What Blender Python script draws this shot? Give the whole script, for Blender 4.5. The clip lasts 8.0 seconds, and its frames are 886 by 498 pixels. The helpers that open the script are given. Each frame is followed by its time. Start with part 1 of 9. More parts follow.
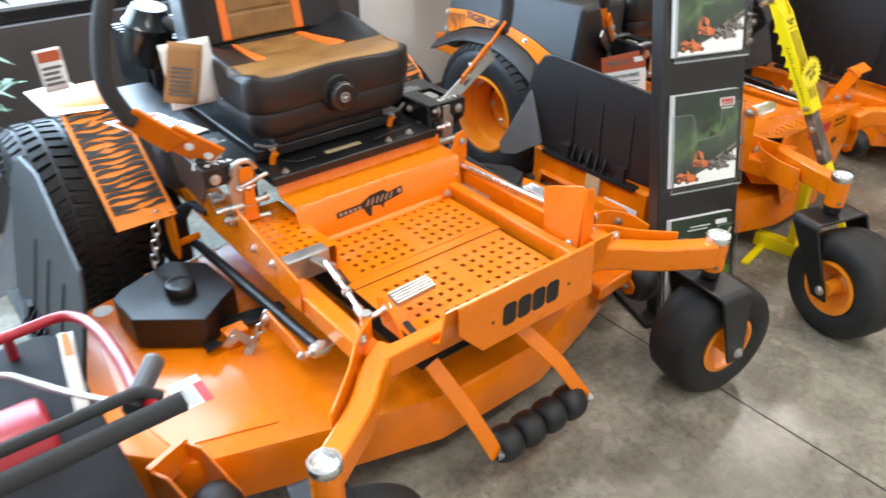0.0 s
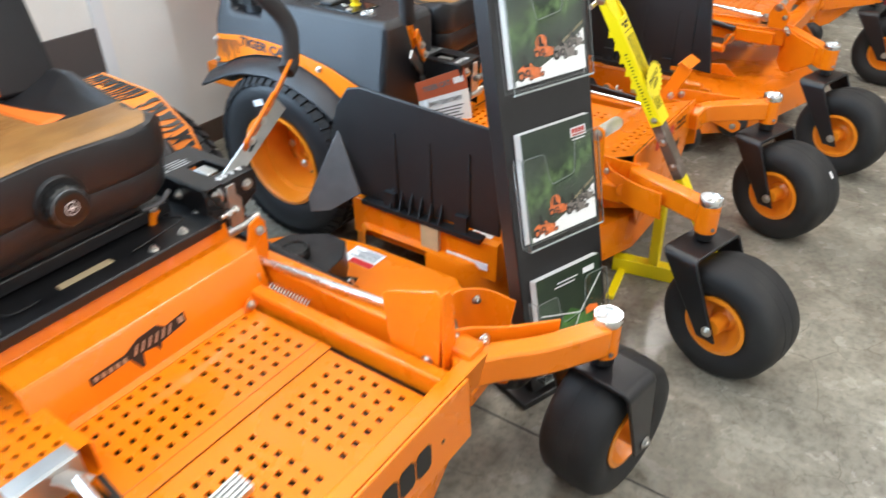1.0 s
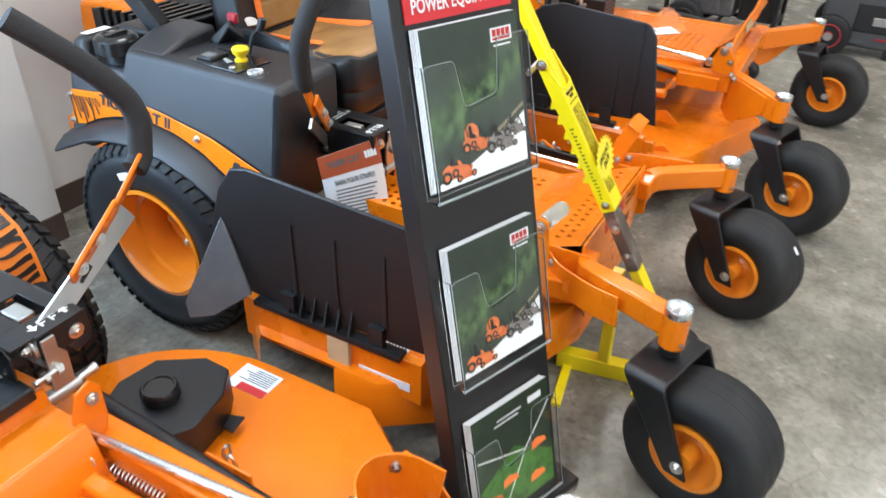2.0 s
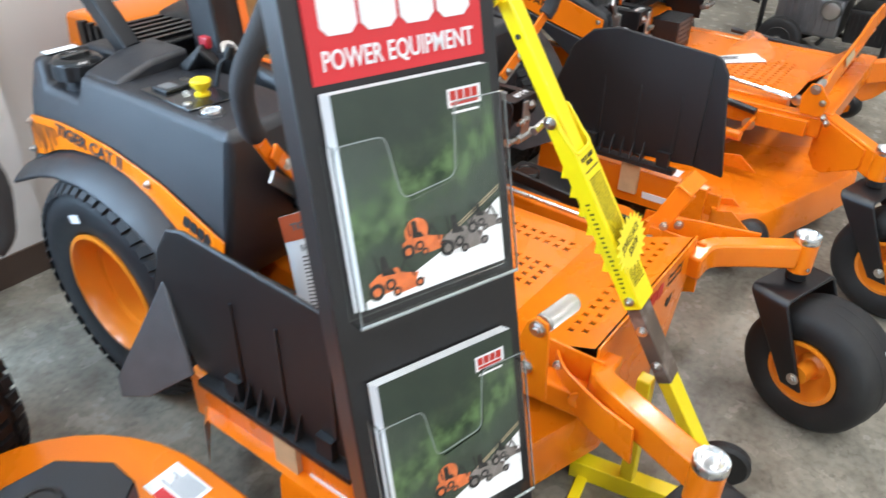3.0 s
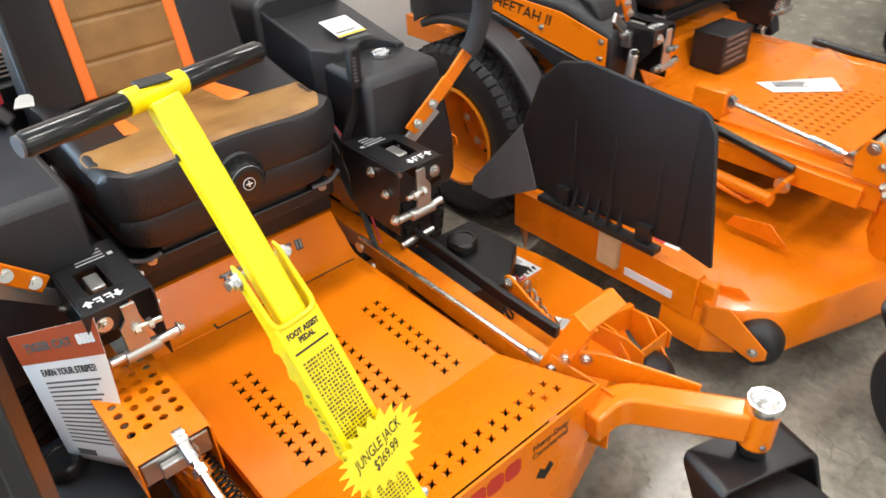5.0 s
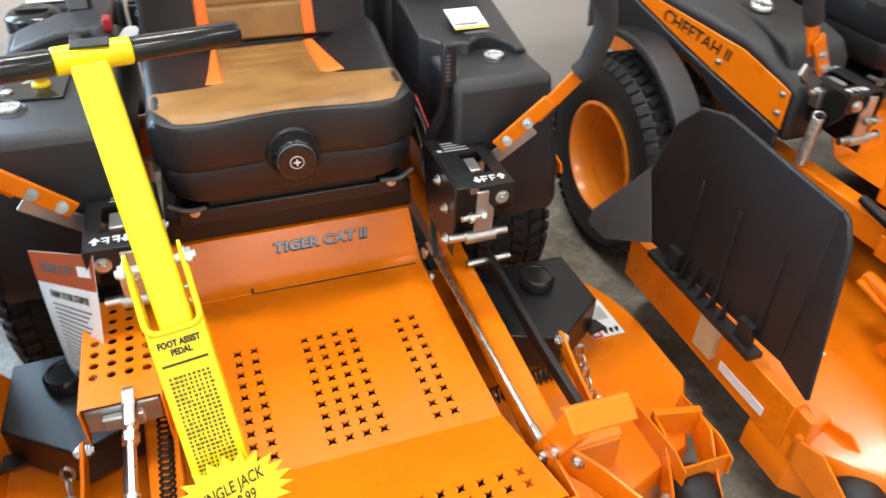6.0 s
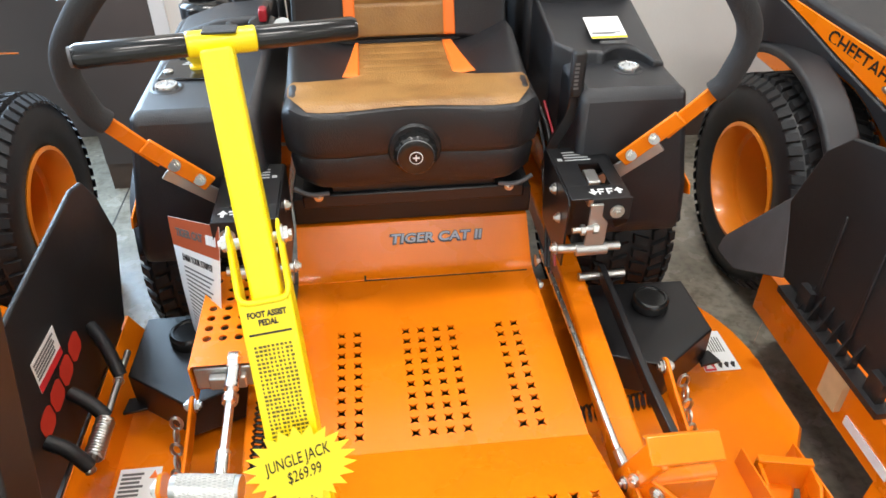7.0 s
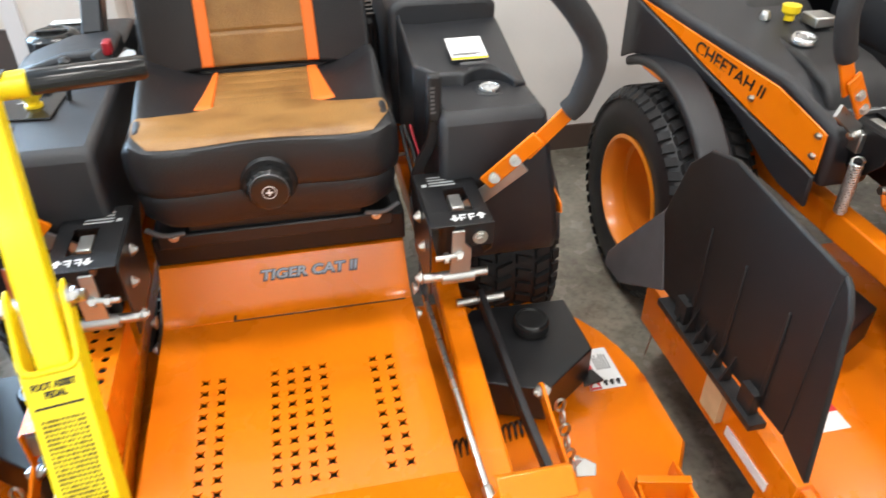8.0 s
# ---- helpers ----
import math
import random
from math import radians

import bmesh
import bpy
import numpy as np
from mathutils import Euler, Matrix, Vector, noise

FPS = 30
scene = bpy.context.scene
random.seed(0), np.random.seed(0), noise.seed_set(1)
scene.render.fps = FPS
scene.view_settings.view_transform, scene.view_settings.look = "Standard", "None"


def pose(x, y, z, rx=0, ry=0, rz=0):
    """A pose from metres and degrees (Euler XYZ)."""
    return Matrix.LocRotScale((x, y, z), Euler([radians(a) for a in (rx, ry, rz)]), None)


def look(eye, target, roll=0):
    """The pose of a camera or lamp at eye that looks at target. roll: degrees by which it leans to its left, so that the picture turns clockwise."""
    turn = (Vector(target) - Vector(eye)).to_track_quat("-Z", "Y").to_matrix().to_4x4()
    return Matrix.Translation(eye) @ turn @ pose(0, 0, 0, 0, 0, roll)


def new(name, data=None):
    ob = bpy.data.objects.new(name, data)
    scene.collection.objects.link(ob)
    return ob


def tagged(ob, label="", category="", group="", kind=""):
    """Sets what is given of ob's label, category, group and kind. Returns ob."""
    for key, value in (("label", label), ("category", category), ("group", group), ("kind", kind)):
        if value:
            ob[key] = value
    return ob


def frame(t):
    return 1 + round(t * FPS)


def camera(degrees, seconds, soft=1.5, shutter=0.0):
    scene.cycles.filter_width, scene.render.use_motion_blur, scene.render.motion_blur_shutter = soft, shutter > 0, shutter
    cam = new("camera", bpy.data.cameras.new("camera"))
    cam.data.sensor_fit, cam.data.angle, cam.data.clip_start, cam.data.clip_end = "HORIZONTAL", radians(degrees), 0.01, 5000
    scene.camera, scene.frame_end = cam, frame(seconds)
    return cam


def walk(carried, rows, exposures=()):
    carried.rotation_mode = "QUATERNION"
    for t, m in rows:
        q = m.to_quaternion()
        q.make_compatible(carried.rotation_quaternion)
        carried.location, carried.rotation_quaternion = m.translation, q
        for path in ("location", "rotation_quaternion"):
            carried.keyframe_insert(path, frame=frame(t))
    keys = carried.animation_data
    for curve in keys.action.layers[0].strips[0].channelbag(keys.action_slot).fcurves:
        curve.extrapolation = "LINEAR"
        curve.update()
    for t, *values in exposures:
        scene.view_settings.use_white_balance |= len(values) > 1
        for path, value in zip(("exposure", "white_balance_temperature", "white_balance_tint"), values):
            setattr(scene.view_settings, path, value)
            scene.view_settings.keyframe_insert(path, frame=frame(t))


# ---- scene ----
cam = camera(62.5, 8.0, shutter=0.35)
PATH = [
    (0, (-2.107, -0.773, 1.412), (-1.049, 0.554, 0.355), -0.1),
    (0.5, (-1.935, -0.577, 1.359), (-0.709, 0.57, 0.272), -1.0),
    (1, (-1.712, -0.37, 1.378), (-0.342, 0.594, 0.285), -0.8),
    (1.5, (-1.504, -0.234, 1.372), (-0.005, 0.539, 0.297), 0.9),
    (1.7, (-1.435, -0.178, 1.379), (0.075, 0.574, 0.304), 1.7),
    (2.8, (-0.962, -0.12, 1.36), (0.39, 0.887, 0.284), 1.8),
    (3, (-0.884, -0.113, 1.348), (0.481, 0.872, 0.268), 1.3),
    (3.5, (-0.648, -0.094, 1.374), (0.784, 0.773, 0.28), 0.3),
    (4, (-0.417, -0.176, 1.368), (0.954, 0.749, 0.244), -3.1),
    (4.5, (-0.224, -0.248, 1.369), (0.981, 0.847, 0.207), -3.9),
    (4.6, (-0.197, -0.25, 1.374), (0.959, 0.888, 0.203), -4.0),
    (4.7, (-0.176, -0.24, 1.368), (0.954, 0.928, 0.201), -3.8),
    (5.8, (0.186, -0.237, 1.362), (0.863, 1.228, 0.181), 0.7),
    (6, (0.254, -0.256, 1.351), (0.802, 1.254, 0.16), 1.5),
    (6.5, (0.3, -0.262, 1.359), (0.558, 1.326, 0.171), 1.1),
    (7, (0.315, -0.275, 1.351), (0.487, 1.328, 0.167), -0.2),
    (7.5, (0.384, -0.297, 1.344), (0.596, 1.306, 0.168), -1.1),
    (8, (0.466, -0.238, 1.349), (0.796, 1.361, 0.194), -0.3),
]
walk(cam, [(t, look(eye, target, roll)) for t, eye, target, roll in PATH],
     exposures=[(0, -0.28, 6500, 10), (0.5, -0.19, 6450, 10), (1, -0.17, 6300, 10), (1.5, -0.17, 6050, 10), (3, -0.10, 6000, 10), (4, -0.08, 6450, 10), (6, 0.0, 6350, 10), (8, 0.06, 6350, 10)])

# ---- world and light ----
world = bpy.data.worlds.new("world")
scene.world = world
world.use_nodes = True
wn = world.node_tree.nodes
sky = wn.new("ShaderNodeTexSky")
sky.sky_type = 'NISHITA'
sky.sun_disc = False
sky.sun_elevation = radians(40)
sky.sun_rotation = radians(250)
wn["Background"].inputs["Strength"].default_value = 0.10
world.node_tree.links.new(sky.outputs["Color"], wn["Background"].inputs["Color"])

CEIL = 3.6
scene.view_settings.exposure = 0.0


def area_lamp(name, m, sx, sy, watts, col):
    d = bpy.data.lights.new(name, 'AREA')
    d.shape, d.size, d.size_y, d.energy, d.color = 'RECTANGLE', sx, sy, watts, col
    ob = new(name, d)
    ob.matrix_world = m
    return ob


# rows of strip lights under the ceiling, and daylight in the shop windows
LAMP_ROWS = [(lx, ly) for ly in (-4.4, -1.6, 1.2) for lx in (-2.5, 0.5, 3.5)]
for lx, ly in LAMP_ROWS:
    area_lamp("strip_lamp", pose(lx, ly, CEIL - 0.09), 1.25, 0.24, 54, (1.0, 0.945, 0.88))
area_lamp("window_daylight", pose(-2.66, 2.50, 1.62, -90, 0, 0), 3.9, 1.85, 460, (0.56, 0.78, 1.0))

# ---- materials ----
def mat(name, col, rough=0.5, metal=0.0, grain=0.08, scale=18.0, bump=0.0, bscale=120.0, coat=0.0, spec=0.5,
        dirt=None, dscale=2.5, dlo=0.52, dhi=0.7, rvar=0.12):
    """A surface with a base colour, a fine grain, larger soft blotches and a little relief."""
    m = bpy.data.materials.new(name)
    m.use_nodes = True
    nt = m.node_tree
    N, L = nt.nodes, nt.links
    b = N["Principled BSDF"]
    tc = N.new("ShaderNodeTexCoord")
    n1 = N.new("ShaderNodeTexNoise")
    n1.inputs["Scale"].default_value, n1.inputs["Detail"].default_value = scale, 6.0
    L.new(tc.outputs["Object"], n1.inputs["Vector"])
    mix = N.new("ShaderNodeMix")
    mix.data_type, mix.blend_type = 'RGBA', 'MIX'
    lo = [c * (1 - grain) for c in col] + [1]
    hi = [min(1, c * (1 + grain)) for c in col] + [1]
    mix.inputs["A"].default_value, mix.inputs["B"].default_value = lo, hi
    L.new(n1.outputs["Fac"], mix.inputs["Factor"])
    out = mix.outputs["Result"]
    if dirt:
        n2 = N.new("ShaderNodeTexNoise")
        n2.inputs["Scale"].default_value, n2.inputs["Detail"].default_value = dscale, 5.0
        L.new(tc.outputs["Object"], n2.inputs["Vector"])
        rp = N.new("ShaderNodeMapRange")
        rp.inputs["From Min"].default_value, rp.inputs["From Max"].default_value = dlo, dhi
        L.new(n2.outputs["Fac"], rp.inputs["Value"])
        mx = N.new("ShaderNodeMix")
        mx.data_type = 'RGBA'
        L.new(rp.outputs["Result"], mx.inputs["Factor"])
        L.new(out, mx.inputs["A"])
        mx.inputs["B"].default_value = [*dirt, 1]
        out = mx.outputs["Result"]
    L.new(out, b.inputs["Base Color"])
    rr = N.new("ShaderNodeMapRange")
    rr.inputs["To Min"].default_value, rr.inputs["To Max"].default_value = max(0.02, rough - rvar / 2), min(1, rough + rvar / 2)
    L.new(n1.outputs["Fac"], rr.inputs["Value"])
    L.new(rr.outputs["Result"], b.inputs["Roughness"])
    b.inputs["Metallic"].default_value = metal
    b.inputs["Specular IOR Level"].default_value = spec
    b.inputs["Coat Weight"].default_value = coat
    b.inputs["Coat Roughness"].default_value = 0.12
    if bump:
        n3 = N.new("ShaderNodeTexNoise")
        n3.inputs["Scale"].default_value, n3.inputs["Detail"].default_value = bscale, 3.0
        L.new(tc.outputs["Object"], n3.inputs["Vector"])
        bp = N.new("ShaderNodeBump")
        bp.inputs["Strength"].default_value, bp.inputs["Distance"].default_value = bump, 0.002
        L.new(n3.outputs["Fac"], bp.inputs["Height"])
        L.new(bp.outputs["Normal"], b.inputs["Normal"])
    return m


ORANGE = mat("orange_powder_coat", (0.82, 0.195, 0.002), 0.28, grain=0.08, scale=7, bump=0.08, bscale=420, coat=0.32, spec=0.34)
FENDER_FILM = mat("orange_fender_film", (0.80, 0.21, 0.010), 0.5, grain=0.07, scale=7)
# darker copy of the orange, for shade painted along the platform's creases
ORANGE_DARK = mat("orange_crease_shade", (0.60, 0.15, 0.008), 0.5, grain=0.1, scale=12)
RIM_ORANGE = mat("orange_rim_paint", (0.80, 0.24, 0.012), 0.32, grain=0.06, scale=14, coat=0.3)
STRIPE_ORANGE = mat("orange_vinyl", (0.85, 0.18, 0.02), 0.5, grain=0.06)
BLACK_PLASTIC = mat("black_moulded_plastic", (0.009, 0.0092, 0.010), 0.42, grain=0.2, scale=30, bump=0.5, bscale=700)
TANK_PLASTIC = mat("charcoal_tank_plastic", (0.0125, 0.0135, 0.0165), 0.38, spec=0.6, grain=0.18, scale=22, bump=0.6, bscale=520, dirt=(0.018, 0.018, 0.02), dscale=3)
BLACK_STEEL = mat("black_powder_coat", (0.008, 0.008, 0.009), 0.36, grain=0.15, bump=0.2, bscale=500)
RUBBER = mat("tyre_rubber", (0.014, 0.014, 0.015), 0.6, grain=0.2, scale=14, bump=0.5, bscale=160, dirt=(0.022, 0.021, 0.02), dscale=5, dlo=0.5, dhi=0.8, spec=0.35)
CASTER_RUBBER = mat("dusty_caster_rubber", (0.015, 0.0148, 0.015), 0.62, grain=0.25, scale=22, bump=0.25, bscale=180, dirt=(0.036, 0.034, 0.030), dscale=7, dlo=0.50, dhi=0.80, spec=0.35)
RUBBER_SIDE = mat("dusty_tyre_sidewall", (0.011, 0.0115, 0.013), 0.5, grain=0.25, scale=10, bump=0.3, bscale=220)
GRIP = mat("foam_grip", (0.026, 0.026, 0.027), 0.85, grain=0.2, scale=60, bump=0.6, bscale=380)
STEEL = mat("zinc_plated_steel", (0.62, 0.61, 0.58), 0.3, metal=1.0, grain=0.12, scale=40)
CHROME = mat("bright_steel", (0.78, 0.78, 0.77), 0.27, metal=1.0, grain=0.05)
GALV = mat("galvanised_steel", (0.5, 0.5, 0.48), 0.42, metal=1.0, grain=0.18, scale=26)
VINYL_BLACK = mat("black_seat_vinyl", (0.012, 0.012, 0.0135), 0.4, grain=0.15, bump=0.5, bscale=360)
LEATHER = mat("brown_seat_leather", (0.29, 0.145, 0.04), 0.40, grain=0.30, scale=14, bump=0.6, bscale=240, dirt=(0.17, 0.075, 0.018), dscale=11, dlo=0.46, dhi=0.72)
YELLOW = mat("yellow_powder_coat", (0.92, 0.72, 0.0), 0.38, grain=0.05, bump=0.15, bscale=400, coat=0.2)
YELLOW_CARD = mat("yellow_card", (0.93, 0.76, 0.03), 0.6, grain=0.03)
YELLOW_PLASTIC = mat("yellow_plastic", (0.85, 0.6, 0.01), 0.35, grain=0.05)
BLACK_GLOSS = mat("glossy_black_grip", (0.012, 0.012, 0.012), 0.2, grain=0.1)
INK = mat("black_print", (0.012, 0.011, 0.01), 0.5, grain=0.1)
INK_OLIVE = mat("thin_black_print_on_yellow", (0.13, 0.10, 0.006), 0.5, grain=0.1)
INK_GREY = mat("grey_print", (0.12, 0.12, 0.12), 0.5, grain=0.1)
INK_PALE = mat("pale_grey_face", (0.45, 0.46, 0.46), 0.35, grain=0.1)
INK_RED = mat("red_print", (0.5, 0.03, 0.015), 0.5, grain=0.08)
RED_SIGN = mat("red_sign_print", (0.62, 0.025, 0.03), 0.4, grain=0.05)
WHITE_SIGN = mat("white_print", (0.82, 0.82, 0.82), 0.4, grain=0.03)
PAPER = mat("white_paper", (0.8, 0.8, 0.79), 0.6, grain=0.04)
STAND_BLACK = mat("black_laminate", (0.014, 0.013, 0.013), 0.4, grain=0.2, scale=6, bump=0.1)
CEDAR = mat("pine_block", (0.55, 0.38, 0.2), 0.7, grain=0.2, scale=30)
TAPE = mat("tan_tape", (0.55, 0.42, 0.25), 0.5, grain=0.08)
RED_PAINT = mat("red_paint", (0.34, 0.010, 0.02), 0.34, grain=0.12, coat=0.2)
WALL_PAINT = mat("cream_wall_paint", (0.82, 0.80, 0.76), 0.75, grain=0.05, scale=3, bump=0.25, bscale=90, dirt=(0.70, 0.685, 0.645), dscale=1.2)
WALL_BROWN = mat("dark_brown_panel", (0.082, 0.070, 0.068), 0.5, grain=0.12, scale=4)
BASE_BROWN = mat("brown_vinyl_base", (0.09, 0.06, 0.045), 0.5, grain=0.1)
TRIM_WHITE = mat("white_trim_paint", (0.75, 0.76, 0.78), 0.5, grain=0.03)
CEIL_WHITE = mat("white_ceiling", (0.75, 0.74, 0.72), 0.8, grain=0.04)
ENGINE_GREY = mat("cast_aluminium", (0.25, 0.25, 0.26), 0.45, metal=0.8, grain=0.2, scale=30)
# black plastic whose base colour is raised to hold the window's sheen
WING_PLASTIC = mat("sheen_lightened_wing_plastic", (0.09, 0.09, 0.094), 0.22, grain=0.25, scale=16, bump=0.3, bscale=200)
GREY_PLASTIC = mat("grey_plastic", (0.09, 0.09, 0.095), 0.5, grain=0.12)


def glass_mat():
    m = bpy.data.materials.new("clear_acrylic")
    m.use_nodes = True
    b = m.node_tree.nodes["Principled BSDF"]
    b.inputs["Base Color"].default_value = (0.95, 0.97, 0.97, 1)
    b.inputs["Transmission Weight"].default_value = 1.0
    b.inputs["Roughness"].default_value = 0.03
    b.inputs["IOR"].default_value = 1.25
    return m


ACRYLIC = glass_mat()


def concrete_mat():
    m = bpy.data.materials.new("polished_concrete")
    m.use_nodes = True
    nt = m.node_tree
    N, L = nt.nodes, nt.links
    b = N["Principled BSDF"]
    tc = N.new("ShaderNodeTexCoord")

    def noise_tex(scale, detail=6.0, dist=0.0):
        n = N.new("ShaderNodeTexNoise")
        n.inputs["Scale"].default_value, n.inputs["Detail"].default_value, n.inputs["Distortion"].default_value = scale, detail, dist
        L.new(tc.outputs["Object"], n.inputs["Vector"])
        return n

    def ramp(src, stops):
        r = N.new("ShaderNodeValToRGB")
        e = r.color_ramp.elements
        e[0].position, e[0].color = stops[0][0], (*stops[0][1], 1)
        e[1].position, e[1].color = stops[-1][0], (*stops[-1][1], 1)
        for p, c in stops[1:-1]:
            x = e.new(p)
            x.color = (*c, 1)
        L.new(src, r.inputs["Fac"])
        return r

    big = noise_tex(1.6, 8, 0.6)
    mid = noise_tex(10.0, 12, 0.15)
    fine = noise_tex(48.0, 8)
    c1 = ramp(big.outputs["Fac"], [(0.30, (0.152, 0.140, 0.113)), (0.5, (0.242, 0.224, 0.184)), (0.72, (0.335, 0.315, 0.262))])
    c2 = ramp(mid.outputs["Fac"], [(0.36, (0.66, 0.64, 0.61)), (0.46, (0.88, 0.88, 0.86)), (0.55, (1.0, 1.0, 0.98)), (0.68, (1.14, 1.13, 1.11))])
    mu = N.new("ShaderNodeMix")
    mu.data_type, mu.blend_type = 'RGBA', 'MULTIPLY'
    mu.inputs["Factor"].default_value = 0.75
    L.new(c1.outputs["Color"], mu.inputs["A"])
    L.new(c2.outputs["Color"], mu.inputs["B"])
    c3 = ramp(fine.outputs["Fac"], [(0.34, (0.66, 0.65, 0.63)), (0.5, (1, 1, 1)), (0.64, (1.2, 1.2, 1.18))])
    mu2 = N.new("ShaderNodeMix")
    mu2.data_type, mu2.blend_type = 'RGBA', 'MULTIPLY'
    mu2.inputs["Factor"].default_value = 0.55
    L.new(mu.outputs["Result"], mu2.inputs["A"])
    L.new(c3.outputs["Color"], mu2.inputs["B"])
    # hairline crazing, only in patches, and darker pits
    wob = noise_tex(3.0, 4)
    wv = N.new("ShaderNodeMix")
    wv.data_type = 'VECTOR'
    wv.inputs["Factor"].default_value = 0.12
    L.new(tc.outputs["Object"], wv.inputs["A"])
    L.new(wob.outputs["Color"], wv.inputs["B"])
    vo = N.new("ShaderNodeTexVoronoi")
    vo.feature = 'DISTANCE_TO_EDGE'
    vo.inputs["Scale"].default_value = 5.0
    L.new(wv.outputs["Result"], vo.inputs["Vector"])
    cr = ramp(vo.outputs["Distance"], [(0.002, (0.62, 0.60, 0.57)), (0.008, (1, 1, 1))])
    where = ramp(noise_tex(1.1, 3).outputs["Fac"], [(0.52, (0, 0, 0)), (0.62, (0.8, 0.8, 0.8))])
    mu3 = N.new("ShaderNodeMix")
    mu3.data_type, mu3.blend_type = 'RGBA', 'MULTIPLY'
    L.new(where.outputs["Color"], mu3.inputs["Factor"])
    L.new(mu2.outputs["Result"], mu3.inputs["A"])
    L.new(cr.outputs["Color"], mu3.inputs["B"])
    pit = ramp(noise_tex(38.0, 4, 0.8).outputs["Fac"], [(0.30, (0.45, 0.43, 0.40)), (0.40, (1, 1, 1))])
    mu4 = N.new("ShaderNodeMix")
    mu4.data_type, mu4.blend_type = 'RGBA', 'MULTIPLY'
    mu4.inputs["Factor"].default_value = 0.45
    L.new(mu3.outputs["Result"], mu4.inputs["A"])
    L.new(pit.outputs["Color"], mu4.inputs["B"])
    L.new(mu4.outputs["Result"], b.inputs["Base Color"])
    rr = N.new("ShaderNodeMapRange")
    rr.inputs["To Min"].default_value, rr.inputs["To Max"].default_value = 0.15, 0.36
    L.new(mid.outputs["Fac"], rr.inputs["Value"])
    L.new(rr.outputs["Result"], b.inputs["Roughness"])
    bp = N.new("ShaderNodeBump")
    bp.inputs["Strength"].default_value, bp.inputs["Distance"].default_value = 0.15, 0.003
    L.new(fine.outputs["Fac"], bp.inputs["Height"])
    L.new(bp.outputs["Normal"], b.inputs["Normal"])
    return m


def outside_mat():
    m = bpy.data.materials.new("daylit_outside")
    m.use_nodes = True
    b = m.node_tree.nodes["Principled BSDF"]
    b.inputs["Base Color"].default_value = (0.5, 0.52, 0.52, 1)
    b.inputs["Emission Color"].default_value = (0.78, 0.86, 1.0, 1)
    b.inputs["Emission Strength"].default_value = 1.1
    return m


OUTSIDE = outside_mat()
CONCRETE = concrete_mat()
CRACK = mat("dark_joint", (0.035, 0.032, 0.028), 0.8)

# ---- builders ----
def V(*a):
    return Vector(a)


def thing(name, label, category, loc=(0, 0, 0), group="", kind=""):
    """A top-level Empty that holds the parts of one thing."""
    ob = new(name)
    ob.empty_display_size = 0.05
    ob.location = loc
    return tagged(ob, label, category, group, kind)


def part(name, bm, material, parent, label="", bevel=0.0, smooth=38, seg=2, m=None):
    """Links a bmesh as ONE mesh under a thing or a part."""
    bmesh.ops.recalc_face_normals(bm, faces=bm.faces)
    me = bpy.data.meshes.new(name)
    bm.to_mesh(me)
    bm.free()
    me.materials.append(material)
    for p in me.polygons:
        p.use_smooth = True
    me.set_sharp_from_angle(angle=radians(smooth))
    ob = new(name, me)
    if parent:
        ob.parent = parent
    if m is not None:
        ob.matrix_basis = m
    if bevel:
        md = ob.modifiers.new("edge", 'BEVEL')
        md.width, md.segments, md.limit_method, md.angle_limit = bevel, seg, 'ANGLE', radians(40)
        md.harden_normals = False
    if label:
        ob["label"] = label
    return ob


def B():
    return bmesh.new()


def box(bm, x0, x1, y0, y1, z0, z1, m=None):
    vs = [bm.verts.new((x, y, z)) for z in (z0, z1) for y in (y0, y1) for x in (x0, x1)]
    for f in ((0, 1, 3, 2), (4, 6, 7, 5), (0, 4, 5, 1), (2, 3, 7, 6), (0, 2, 6, 4), (1, 5, 7, 3)):
        bm.faces.new([vs[i] for i in f])
    if m is not None:
        bmesh.ops.transform(bm, matrix=m, verts=vs)
    return bm


def prism(bm, pts, axis, a, b, m=None):
    """A polygon drawn across an axis and pulled along it from a to b."""
    def at(p, t):
        return (t, p[0], p[1]) if axis == 'x' else (p[0], t, p[1]) if axis == 'y' else (p[0], p[1], t)
    lo = [bm.verts.new(at(p, a)) for p in pts]
    hi = [bm.verts.new(at(p, b)) for p in pts]
    n = len(pts)
    bm.faces.new(lo)
    bm.faces.new(hi[::-1])
    for i in range(n):
        bm.faces.new((lo[i], hi[i], hi[(i + 1) % n], lo[(i + 1) % n]))
    if m is not None:
        bmesh.ops.transform(bm, matrix=m, verts=lo + hi)
    return lo, hi


def ring(bm, c, u, v, pts):
    return [bm.verts.new(c + u * p[0] + v * p[1]) for p in pts]


def skin(bm, rings, closed=True, caps=True, loop=False):
    n = len(rings[0])
    rows = rings + [rings[0]] if loop else rings
    for a, b in zip(rows, rows[1:]):
        for i in range(n if closed else n - 1):
            bm.faces.new((a[i], a[(i + 1) % n], b[(i + 1) % n], b[i]))
    if caps and not loop:
        bm.faces.new(rings[0][::-1])
        bm.faces.new(rings[-1])


def frame_of(d):
    d = d.normalized()
    u = d.cross(V(0, 0, 1))
    if u.length < 1e-3:
        u = d.cross(V(0, 1, 0))
    u.normalize()
    return u, u.cross(d).normalized()


def circle(r, n):
    return [(r * math.cos(2 * math.pi * i / n), r * math.sin(2 * math.pi * i / n)) for i in range(n)]


